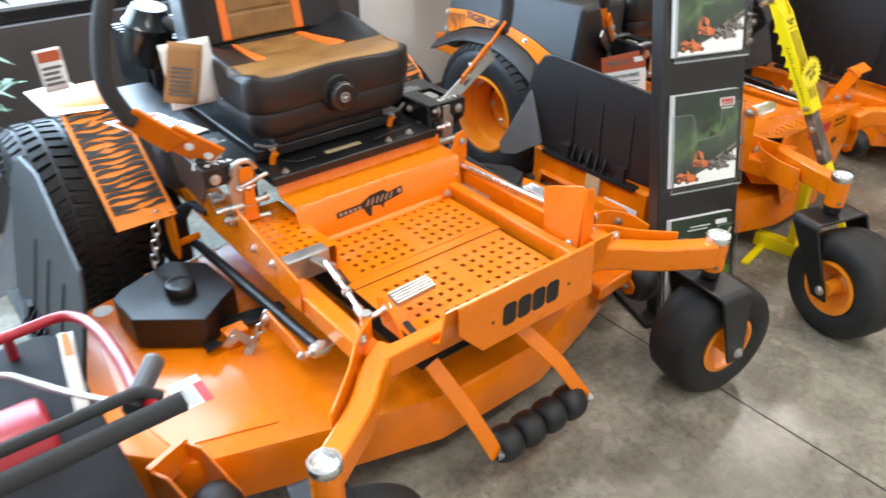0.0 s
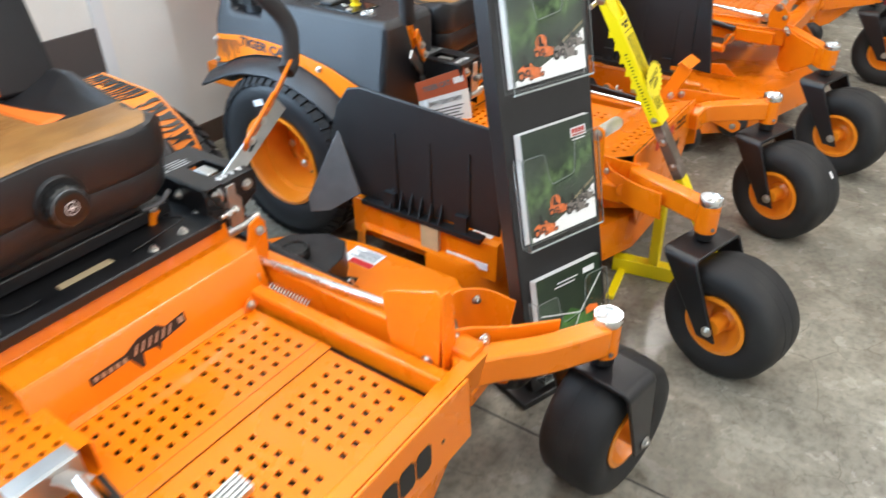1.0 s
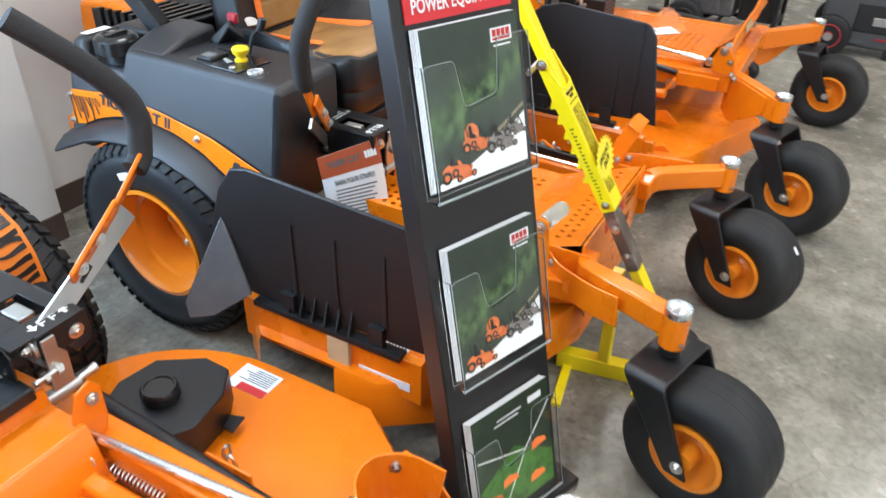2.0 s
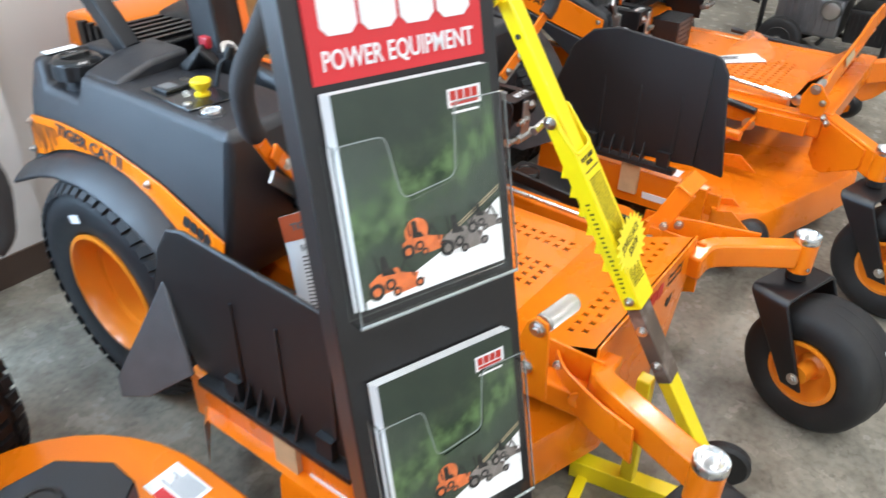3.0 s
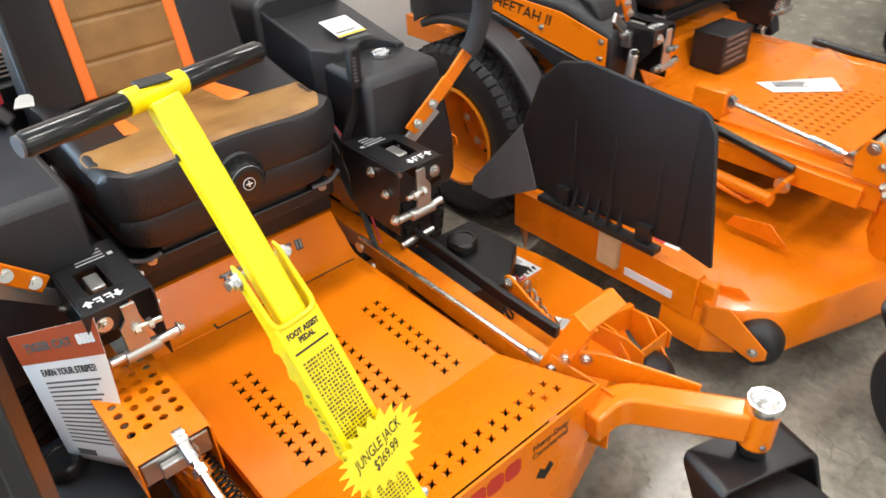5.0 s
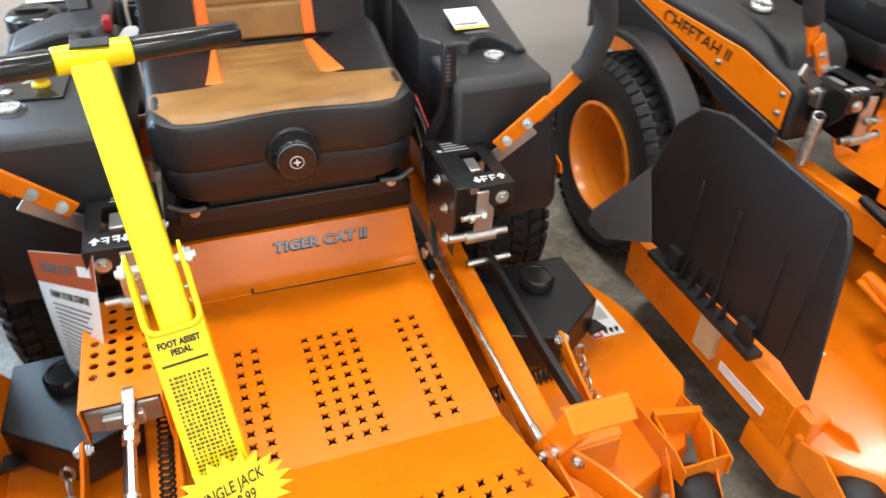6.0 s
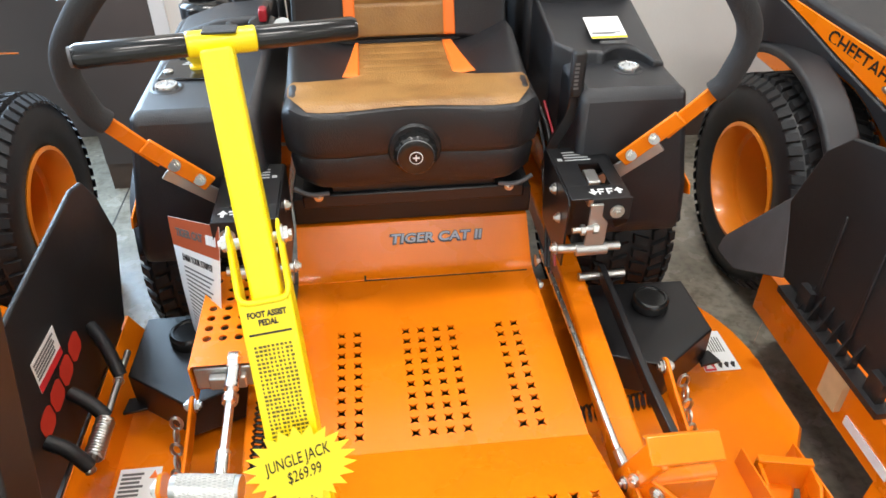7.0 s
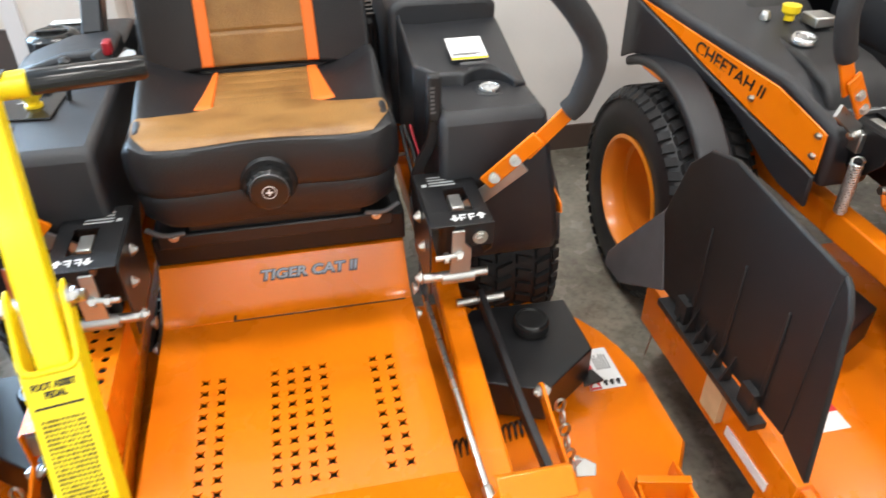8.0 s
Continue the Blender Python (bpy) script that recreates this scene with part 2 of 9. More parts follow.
def cyl(bm, p0, p1, r0, r1=None, n=16):
    p0, p1 = Vector(p0), Vector(p1)
    u, v = frame_of(p1 - p0)
    skin(bm, [ring(bm, p0, u, v, circle(r0, n)), ring(bm, p1, u, v, circle(r0 if r1 is None else r1, n))])


def fillet(pts, rad, n=5):
    """A polyline with its corners rounded."""
    pts = [Vector(p) for p in pts]
    out = [pts[0]]
    for a, b, c in zip(pts, pts[1:], pts[2:]):
        r = min(rad, (a - b).length * 0.48, (c - b).length * 0.48)
        p, q = b + (a - b).normalized() * r, b + (c - b).normalized() * r
        out += [(p * (1 - t) + b * t) * (1 - t) + (b * (1 - t) + q * t) * t for t in [i / n for i in range(n + 1)]]
    return out + [pts[-1]]


def sweep(bm, pts, section, up=(0, 0, 1)):
    """Pulls a section (side, up) along a path; up is held."""
    pts = [Vector(p) for p in pts]
    rings = []
    for i, p in enumerate(pts):
        d = (pts[min(i + 1, len(pts) - 1)] - pts[max(i - 1, 0)]).normalized()
        s = d.cross(Vector(up))
        if s.length < 1e-3:
            s = d.cross(V(0, 1, 0))
        s.normalize()
        rings.append(ring(bm, p, s, s.cross(d).normalized(), section))
    skin(bm, rings)


def tube(bm, pts, r, n=12, rad=0.0):
    pts = fillet(pts, rad) if rad else [Vector(p) for p in pts]
    u, v = frame_of(pts[1] - pts[0])
    rings = []
    for i, p in enumerate(pts):
        d = (pts[min(i + 1, len(pts) - 1)] - pts[max(i - 1, 0)]).normalized()
        u = (u - d * u.dot(d)).normalized()
        v = d.cross(u)
        rings.append(ring(bm, p, u, v, circle(r, n)))
    skin(bm, rings)


def rect(w, h):
    return [(-w / 2, -h / 2), (w / 2, -h / 2), (w / 2, h / 2), (-w / 2, h / 2)]


def lathe(bm, prof, c, axis, n=32, loop=False, caps=True):
    """Turns a profile of (radius, height) round an axis through c."""
    c, axis = Vector(c), Vector(axis).normalized()
    u, v = frame_of(axis)
    rings = [ring(bm, c + axis * h, u, v, circle(max(r, 1e-4), n)) for r, h in prof]
    skin(bm, rings, caps=caps and not loop, loop=loop)


def sheet(bm, prof, x0, x1, t=0.004):
    """Folded sheet metal: a profile of (y, z) across x, with a thickness below."""
    pts = [Vector((0, p[0], p[1])) for p in prof]
    low = []
    for i, p in enumerate(pts):
        d = (pts[min(i + 1, len(pts) - 1)] - pts[max(i - 1, 0)]).normalized()
        nrm = V(1, 0, 0).cross(d)
        low.append(p - nrm * t)
    loop = [(p.y, p.z) for p in pts] + [(p.y, p.z) for p in reversed(low)]
    n = len(pts)
    a = [bm.verts.new((x0, *q)) for q in loop]
    b = [bm.verts.new((x1, *q)) for q in loop]
    k = len(loop)
    for i in range(k):
        bm.faces.new((a[i], a[(i + 1) % k], b[(i + 1) % k], b[i]))
    for s in (a, b):
        for i in range(n - 1):
            bm.faces.new((s[i], s[i + 1], s[k - 2 - i], s[k - 1 - i]))


def perforated(bm, x0, x1, y0, y1, xs, ys, s, zf, star=True, depth=0.004, keep=None):
    """A plate with punched holes at the crossings of xs and ys."""
    def cuts(a, b, cs):
        out = [a]
        for c in cs:
            out += [c - s, c + s]
        return out + [b]
    cx, cy = cuts(x0, x1, xs), cuts(y0, y1, ys)
    grid = {}

    def gv(i, j):
        if (i, j) not in grid:
            grid[i, j] = bm.verts.new((cx[i], cy[j], zf(cy[j])))
        return grid[i, j]
    ri, ro = (0.47 * s, 1.20 * s) if star else ((0.75 * s, 1.06 * s) if star is False else (0.97 * s, 0.97 * s))
    for i in range(len(cx) - 1):
        for j in range(len(cy) - 1):
            c = [gv(i, j), gv(i + 1, j), gv(i + 1, j + 1), gv(i, j + 1)]
            hx, hy = (cx[i] + cx[i + 1]) / 2, (cy[j] + cy[j + 1]) / 2
            if i % 2 and j % 2 and (keep is None or keep(hx, hy)):
                p = []
                for k in range(8):
                    r, a = (ro if k % 2 == 0 else ri), radians(225 + 45 * k)
                    p.append(bm.verts.new((hx + r * math.cos(a), hy + r * math.sin(a), zf(hy))))
                for k in range(4):
                    bm.faces.new((c[k], c[(k + 1) % 4], p[(2 * k + 2) % 8], p[2 * k + 1], p[2 * k]))
                q = [bm.verts.new(w.co - V(0, 0, depth)) for w in p]
                for k in range(8):
                    bm.faces.new((p[k], p[(k + 1) % 8], q[(k + 1) % 8], q[k]))
            else:
                bm.faces.new(c)


def bolt(bm, p, axis, r=0.009, h=0.007):
    p, axis = Vector(p), Vector(axis).normalized()
    cyl(bm, p, p + axis * 0.002, r * 1.35, n=14)
    cyl(bm, p + axis * 0.002, p + axis * h, r, n=6)
    cyl(bm, p + axis * h, p + axis * (h + 0.004), r * 0.55, n=10)


def bolts(root, name, rows):
    """Each bolt its own part: (place, way, radius)."""
    for p, a, r in rows:
        bm = B()
        bolt(bm, p, a, r)
        part(name, bm, STEEL, root, smooth=30)


def band(bm, ys, zlo, zhi, xf, t, s):
    """A strip on a curved side: between two heights along y, standing off by xf(y, z)."""
    rows = []
    for y in ys:
        a, b = zlo(y), zhi(y)
        rows.append([bm.verts.new((s * (xf(y, a)), y, a)), bm.verts.new((s * (xf(y, b)), y, b)), bm.verts.new((s * (xf(y, b) + t), y, b)), bm.verts.new((s * (xf(y, a) + t), y, a))])
    skin(bm, rows)


def lerp(pts):
    """A piecewise straight function through (x, y) points."""
    return lambda v: float(np.interp(v, [q[0] for q in pts], [q[1] for q in pts]))


def bars(bm, w, h, rows, seed, gap=0.45, ragged=0.25, x0=0.0, y0=0.0, t=0.0006):
    """Lines of unreadable print as flat bars in the local xy plane."""
    rnd = random.Random(seed)
    step = h / rows
    for i in range(rows):
        y = y0 + h - (i + 0.5) * step
        box(bm, x0, x0 + w * (1 - ragged * rnd.random()), y - step * (1 - gap) / 2, y + step * (1 - gap) / 2, 0, t)


def words(name, text, size, material, parent, m, extrude=0.0004, shear=0.0, space=1.0, fit=None, bold=0.0):
    """Lettering in the built-in font as a thin mesh."""
    c = bpy.data.curves.new(name, 'FONT')
    c.body, c.size, c.extrude, c.shear, c.space_character, c.offset = text, size, extrude, shear, space, bold
    c.align_x, c.align_y, c.resolution_u = 'CENTER', 'CENTER', 3
    tmp = new(name, c)
    bpy.context.view_layer.update()
    me = bpy.data.meshes.new_from_object(tmp.evaluated_get(bpy.context.evaluated_depsgraph_get()))
    bpy.data.objects.remove(tmp)
    me.materials.clear()
    me.materials.append(material)
    ob = new(name, me)
    ob.parent = parent
    if fit:
        xs = [v.co.x for v in me.vertices]
        ys = [v.co.y for v in me.vertices]
        sx, sy = fit[0] / (max(xs) - min(xs)), fit[1] / (max(ys) - min(ys))
        ox, oy = (max(xs) + min(xs)) / 2, (max(ys) + min(ys)) / 2
        for v in me.vertices:
            v.co.x, v.co.y = (v.co.x - ox) * sx, (v.co.y - oy) * sy
    ob.matrix_basis = m
    return ob


def block_letters(bm, w, h, t=0.0006):
    """Four plain slabs with cut corners, in place of a maker's mark."""
    lw = w / 4.3
    for i in range(4):
        x = -w / 2 + i * (w - lw) / 3
        k = lw * 0.2
        prism(bm, [(x + k, -h / 2), (x + lw - k, -h / 2), (x + lw, -h / 2 + k), (x + lw, h / 2 - k), (x + lw - k, h / 2), (x + k, h / 2), (x, h / 2 - k), (x, -h / 2 + k)], 'z', 0, t)


def basis(o, x, y):
    """A pose whose x and y axes point along two ways."""
    x = Vector(x).normalized()
    z = x.cross(Vector(y)).normalized()
    y = z.cross(x)
    m = Matrix((x, y, z)).transposed().to_4x4()
    m.translation = Vector(o)
    return m


# ---- the room ----
def slab(name, label, cat, material, x0, x1, y0, y1, z0, z1):
    ob = part(name, box(B(), x0, x1, y0, y1, z0, z1), material, None, label)
    return tagged(ob, label, cat, kind="structure")


XW, XE, YS, YN = -7.0, 9.0, -6.0, 2.21
slab("floor", "worn polished grey concrete showroom floor", "floor", CONCRETE, XW - 0.2, XE + 0.2, YS - 0.2, 3.0, -0.12, 0.0)
tagged(part("floor_joint", box(B(), -0.553, -0.548, YS, 2.04, 0.0, 0.0008), CRACK, None), "dark saw-cut control joint in the concrete", "floor joint", kind="structure")
slab("wall_north", "cream painted plaster wall behind the machines", "wall", WALL_PAINT, -0.03, XE, YN, YN + 0.15, 0, CEIL)
slab("wall_bump", "cream painted wall standing a little forward", "wall", WALL_PAINT, -0.60, -0.03, 2.05, YN + 0.15, 0, CEIL)
slab("wall_brown", "dark brown lower wall below the shop window", "wall", WALL_BROWN, XW, -0.60, 2.46, 2.60, 0, 0.66)
slab("wall_upper", "pale wall above the shop window", "wall", WALL_PAINT, XW, -0.60, 2.46, 2.60, 2.6, CEIL)
slab("wall_pier", "pale pier between window and wall", "wall", WALL_PAINT, -0.66, -0.60, 2.46, 2.60, 0.66, 2.6)
slab("wall_end", "pale wall beyond the window", "wall", WALL_PAINT, XW, -4.66, 2.46, 2.60, 0.66, 2.6)
slab("wainscot", "dark brown lower panel on the wall", "wall", WALL_BROWN, -0.60, -0.337, 2.038, 2.0495, 0.10, 0.66)
slab("trim", "white painted upright trim on the wall", "trim", TRIM_WHITE, -0.335, -0.29, 2.035, 2.05, 0, CEIL)
slab("wall_return", "cream painted wall return", "wall", WALL_PAINT, -0.60, -0.585, 2.05, 2.60, 0, CEIL)
wf = thing("window_1", "wide shop window with a dark frame", "window", (-2.66, 2.53, 0.66), kind="structure")
for nm, q in (("window_frame", (-2.0, 2.0, -0.03, 0.03, 0.0, 0.05)), ("window_frame", (-2.0, 2.0, -0.03, 0.03, 1.89, 1.94)), ("window_frame", (-2.0, -1.95, -0.03, 0.03, 0.05, 1.89)),
              ("window_frame", (1.95, 2.0, -0.03, 0.03, 0.05, 1.89)), ("mullion", (0.55, 0.60, -0.03, 0.03, 0.05, 1.89)), ("mullion", (-0.70, -0.65, -0.03, 0.03, 0.05, 1.89))):
    part(nm, box(B(), *q), BLACK_STEEL, wf, bevel=0.004)
slab("backdrop", "hazy pale car park outside", "backdrop", OUTSIDE, -7.0, 0.0, 3.4, 3.45, -0.1, 3.4)
slab("baseboard", "dark brown vinyl base along the wall", "baseboard", BASE_BROWN, -0.03, XE, YN - 0.008, YN, 0, 0.10)
slab("baseboard_bump", "dark brown vinyl base along the wall", "baseboard", BASE_BROWN, -0.60, -0.03, 2.042, 2.05, 0, 0.10)
slab("wall_east", "cream painted far wall", "wall", WALL_PAINT, XE, XE + 0.15, YS, YN + 0.15, 0, CEIL)
slab("wall_south", "cream painted wall behind the aisle", "wall", WALL_PAINT, XW, XE, YS - 0.15, YS, 0, CEIL)
slab("ceiling", "white showroom ceiling", "ceiling", CEIL_WHITE, XW - 0.2, XE + 0.2, YS - 0.2, 3.0, CEIL, CEIL + 0.1)
slab("wall_west", "cream painted side wall", "wall", WALL_PAINT, XW - 0.15, XW, YS, 2.6, 0, CEIL)


def strip_light(lx, ly):
    r = thing("ceiling_light", "white strip light under the ceiling", "ceiling light", (lx, ly, CEIL), "ceiling lights")
    part("housing", box(B(), -0.68, 0.68, -0.16, 0.16, -0.06, 0.0), TRIM_WHITE, r, bevel=0.01)


for lx, ly in LAMP_ROWS:
    strip_light(lx, ly)


# ---- riding mowers ----
def tyre_mesh(bm, R, W, rim_r, lugs, n=40):
    """A low-pressure tyre about the y axis with turf lugs."""
    h = W / 2
    prof = [(rim_r, -h * 0.80), (rim_r + 0.015, -h * 0.93), ((R + rim_r) / 2, -h), (R * 0.93, -h * 0.93), (R * 0.985, -h * 0.78), (R, -h * 0.45), (R * 1.004, 0),
            (R, h * 0.45), (R * 0.985, h * 0.78), (R * 0.93, h * 0.93), ((R + rim_r) / 2, h), (rim_r + 0.015, h * 0.93), (rim_r, h * 0.80), (rim_r - 0.012, 0)]
    lathe(bm, prof, (0, 0, 0), (0, 1, 0), n, loop=True)


def lug_mesh(bm, R, W, count, depth=0.009):
    """Rows of small slanted tread blocks."""
    rows = ((-0.50, -0.39, 0.25), (-0.365, -0.215, -0.55), (-0.19, -0.015, 0.55), (0.015, 0.19, -0.55), (0.215, 0.365, 0.55), (0.39, 0.50, -0.25))
    for k in range(count):
        for j, (y0, y1, sl) in enumerate(rows):
            a0 = 2 * math.pi * (k + (0.5 if j % 2 else 0)) / count
            wd = 2 * math.pi / count * 0.40
            vs = []
            for rr, sh in ((R * 0.985, 1.0), (R + depth * (0.4 if j in (0, 5) else 1.0), 0.84)):
                for y, e2 in ((y0, -1), (y1, 1)):
                    yc = (y0 + y1) / 2 + (y - (y0 + y1) / 2) * sh
                    drop = rr - (0.02 if abs(yc) > 0.44 else 0)
                    for e in (-1, 1):
                        a = a0 + sl * e2 * wd * 0.8 + e * wd * sh * 0.9
                        vs.append(bm.verts.new((drop * math.cos(a), yc * W, drop * math.sin(a))))
            for f in ((4, 5, 7, 6), (0, 4, 6, 2), (1, 3, 7, 5), (0, 1, 5, 4), (2, 6, 7, 3)):
                bm.faces.new([vs[i] for i in f])


def rim_mesh(bm, r, W, dish, n=36):
    """A pressed steel rim open to +y: bead, well and centre disc."""
    h = W / 2
    prof = [(r + 0.004, h * 0.86), (r + 0.007, h * 0.93), (r - 0.004, h * 0.95), (r - 0.013, h * 0.80), (r - 0.016, h * 0.45), (r - 0.03, h * 0.40), (r - 0.034, h * 0.05), (r - 0.045, dish),
            (r * 0.62, dish), (r * 0.55, dish + 0.018), (r * 0.36, dish + 0.022), (r * 0.33, dish + 0.006), (0.0, dish + 0.006)]
    lathe(bm, prof, (0, 0, 0), (0, 1, 0), n, caps=False)


def wheel(root, c, R, W, rim_r, sgn, lugs, nuts=5, name="rear_wheel"):
    """A drive wheel with its outer face to -x (sgn -1) or +x."""
    m = Matrix.Translation(c) @ pose(0, 0, 0, 0, 0, 90 if sgn < 0 else -90)
    bm = B()
    tyre_mesh(bm, R, W, rim_r, lugs)
    ty = part("tyre", bm, RUBBER_SIDE, None, smooth=50)
    w = part(name, box(B(), -0.02, 0.02, -W * 0.45, -W * 0.18, -0.02, 0.02), BLACK_STEEL, root, m=m)
    ty.parent = w
    bm = B()
    lug_mesh(bm, R, W, 50)
    part("tread", bm, RUBBER, w, "block-patterned turf tread", smooth=20)
    bm = B()
    rim_mesh(bm, rim_r, W, -W * 0.16)
    part("rim", bm, RIM_ORANGE, w, "orange painted steel rim", smooth=50)
    bolts(w, "lug_nut", [(V(rim_r * 0.45 * math.cos(2 * math.pi * k / 5), -W * 0.16 + 0.02, rim_r * 0.45 * math.sin(2 * math.pi * k / 5)), (0, 1, 0), 0.011) for k in range(5)])
    for k in range(6):
        bm = B()
        a = 2 * math.pi * (k + 0.5) / 6
        u, t = V(math.cos(a), 0, math.sin(a)), V(-math.sin(a), 0, math.cos(a))
        q = [u * rim_r * 0.70 + t * 0.017, u * rim_r * 0.70 - t * 0.017, u * rim_r * 0.60]
        lo = [bm.verts.new(p + V(0, -W * 0.16 + 0.001, 0)) for p in q]
        hi = [bm.verts.new(p + V(0, -W * 0.16 + 0.0025, 0)) for p in q]
        bm.faces.new(hi)
        for i in range(3):
            bm.faces.new((lo[i], lo[(i + 1) % 3], hi[(i + 1) % 3], hi[i]))
        part("vent_slot", bm, INK, w)
    return w


def caster(root, cap, d_deg, face, R=0.165, W=0.16, trail=0.13, sticker=False):
    """A front caster: fork, tyre, rim. d_deg: the way it trails; face: +1 or -1, the side of the axle bolt that shows."""
    d = V(math.cos(radians(d_deg)), math.sin(radians(d_deg)), 0)
    a = V(-d.y, d.x, 0)
    m = basis((cap[0], cap[1], 0), d, a)
    top = cap[2]
    bm = B()
    cyl(bm, (0, 0, top - 0.115), (0, 0, top - 0.09), 0.024, n=20)
    fork_z = top - 0.125
    prof = fillet([V(0, -W / 2 - 0.02, R - 0.03), V(0, -W / 2 - 0.02, fork_z), V(0, W / 2 + 0.02, fork_z), V(0, W / 2 + 0.02, R - 0.03)], 0.018, 4)
    # a bent flat bar: wide on top, legs raked back to the axle
    rings = []
    for i, p in enumerate(prof):
        k = max(0, min(1, (fork_z - p.z) / (fork_z - R + 0.03)))
        x = trail * k ** 1.1
        w = 0.05 - 0.024 * k
        q = prof[min(i + 1, len(prof) - 1)] - prof[max(i - 1, 0)]
        nrm = V(0, -q.z, q.y).normalized() * 0.005
        rings.append([bm.verts.new((x - w, p.y + nrm.y, p.z + nrm.z)), bm.verts.new((x + w, p.y + nrm.y, p.z + nrm.z)),
                      bm.verts.new((x + w, p.y - nrm.y, p.z - nrm.z)), bm.verts.new((x - w, p.y - nrm.y, p.z - nrm.z))])
    skin(bm, rings)
    f = part("caster_fork", bm, BLACK_STEEL, root, "black bent steel fork", bevel=0.003, m=m)
    wm = Matrix.Translation((trail, 0, R)) @ pose(0, 0, 0, 0, 0, 0 if face > 0 else 180)
    bm = B()
    h = W / 2
    rr = 0.078
    prof = [(rr, -h * 0.7), (rr + 0.012, -h * 0.88), (R * 0.72, -h), (R * 0.9, -h * 0.93), (R * 0.975, -h * 0.74), (R * 0.998, -h * 0.35), (R, 0), (R * 0.998, h * 0.35),
            (R * 0.975, h * 0.74), (R * 0.9, h * 0.93), (R * 0.72, h), (rr + 0.012, h * 0.88), (rr, h * 0.7), (rr - 0.01, 0)]
    lathe(bm, prof, (0, 0, 0), (0, 1, 0), 44, loop=True)
    for g in (-0.22, 0.22):
        lathe(bm, [(R * 1.001, h * g - 0.002), (R * 1.006, h * g), (R * 1.001, h * g + 0.002)], (0, 0, 0), (0, 1, 0), 44)
    w = part("caster_wheel", bm, CASTER_RUBBER, f, "smooth black caster tyre", smooth=60, m=wm)
    bm = B()
    for s in (1, -1):
        lathe(bm, [(rr + 0.004, s * h * 0.78), (rr + 0.007, s * h * 0.9), (rr - 0.004, s * h * 0.92), (rr - 0.012, s * h * 0.6), (rr * 0.45, s * h * 0.35), (0.024, s * h * 0.45), (0.022, s * (h + 0.005)), (0, s * (h + 0.005))], (0, 0, 0), (0, 1, 0), 36, caps=False)
    part("caster_rim", bm, RIM_ORANGE, f, "orange caster rim", smooth=50, m=wm)
    if sticker:
        t = radians(38)
        part("tyre_sticker", box(B(), -0.006, 0.006, -0.012, 0.012, 0, 0.0008), PAPER, f, "small white sticker",
             m=basis((trail + R * 1.003 * math.cos(t), 0.02, R + R * 1.003 * math.sin(t)), (0, 1, 0), (-math.sin(t), 0, math.cos(t))))
    bolts(f, "axle_bolt", [((trail, s * (h + 0.026), R), (0, s, 0), 0.011) for s in (1, -1)])


def caster_tube(root, cap, label="bright steel cap"):
    bm = B()
    x, y, z = cap
    cyl(bm, (x, y, z - 0.092), (x, y, z - 0.012), 0.0285, n=28)
    t = part("caster_tube", bm, ORANGE, root, bevel=0.002)
    bm = B()
    lathe(bm, [(0.0285, -0.013), (0.0297, -0.011), (0.0297, 0.003), (0.0285, 0.0055), (0.0262, 0.0055), (0.0245, 0.001), (0.020, -0.006), (0.010, -0.009), (0.0, -0.0095)], (x, y, z), (0, 0, 1), 28, caps=False)
    part("tube_cap", bm, CHROME, t, label, smooth=60)
    bm = B()
    cyl(bm, (x - 0.02, y - 0.022, z - 0.075), (x - 0.022, y - 0.026, z - 0.075), 0.005, n=10)
    part("grease_nipple", bm, ENGINE_GREY, t)


def deck(root, hw, yf, yr, ztop, zbot, left_open=True, near=1.0):
    """The cutting deck: a three-lobed shell with a rolled skirt."""
    out = []
    # front edge from the mower's right to its left, then round the back
    for x, y in ((-hw, yf + 0.42), (-hw, yf + 0.30), (-hw * 0.86, yf + 0.17), (-hw * 0.52, yf + 0.075), (-hw * 0.2, yf), (hw * 0.2, yf), (hw * 0.52, yf + 0.075), (hw * 0.86, yf + 0.17), (hw, yf + 0.33),
                 (hw, yf + 0.52)):
        out.append((x, y))
    n = 9
    for i in range(n + 1):
        a = radians(90 * i / n)
        out.append((hw - 0.30 + 0.30 * math.cos(a), yr - 0.36 + 0.36 * math.sin(a)))
    out += [(-hw * 0.3, yr), (-hw + 0.08, yr - 0.1), (-hw, yr - 0.2)]
    out = [(x * near if x > 0 else x, y + (0.17 if near < 1 and x > 0 and y < yf + 0.4 else 0)) for x, y in out]
    bm = B()
    n = len(out)
    cx, cy = 0, (yf + yr) / 2

    def lvl(k, z, dy=0):
        return [bm.verts.new((cx + (x - cx) * k, cy + (y - cy) * k + dy, z)) for x, y in out]
    rows = [lvl(1.0, zbot), lvl(1.0, zbot + 0.012), lvl(0.992, ztop - 0.014), lvl(0.982, ztop - 0.003), lvl(0.955, ztop)]
    for a, b in zip(rows, rows[1:]):
        for i in range(n):
            if left_open and i == n - 1 and a is not rows[3]:
                continue
            bm.faces.new((a[i], a[(i + 1) % n], b[(i + 1) % n], b[i]))
    bm.faces.new(rows[-1])
    d = part("deck", bm, ORANGE, root, "orange welded steel cutting deck", smooth=40)
    return d


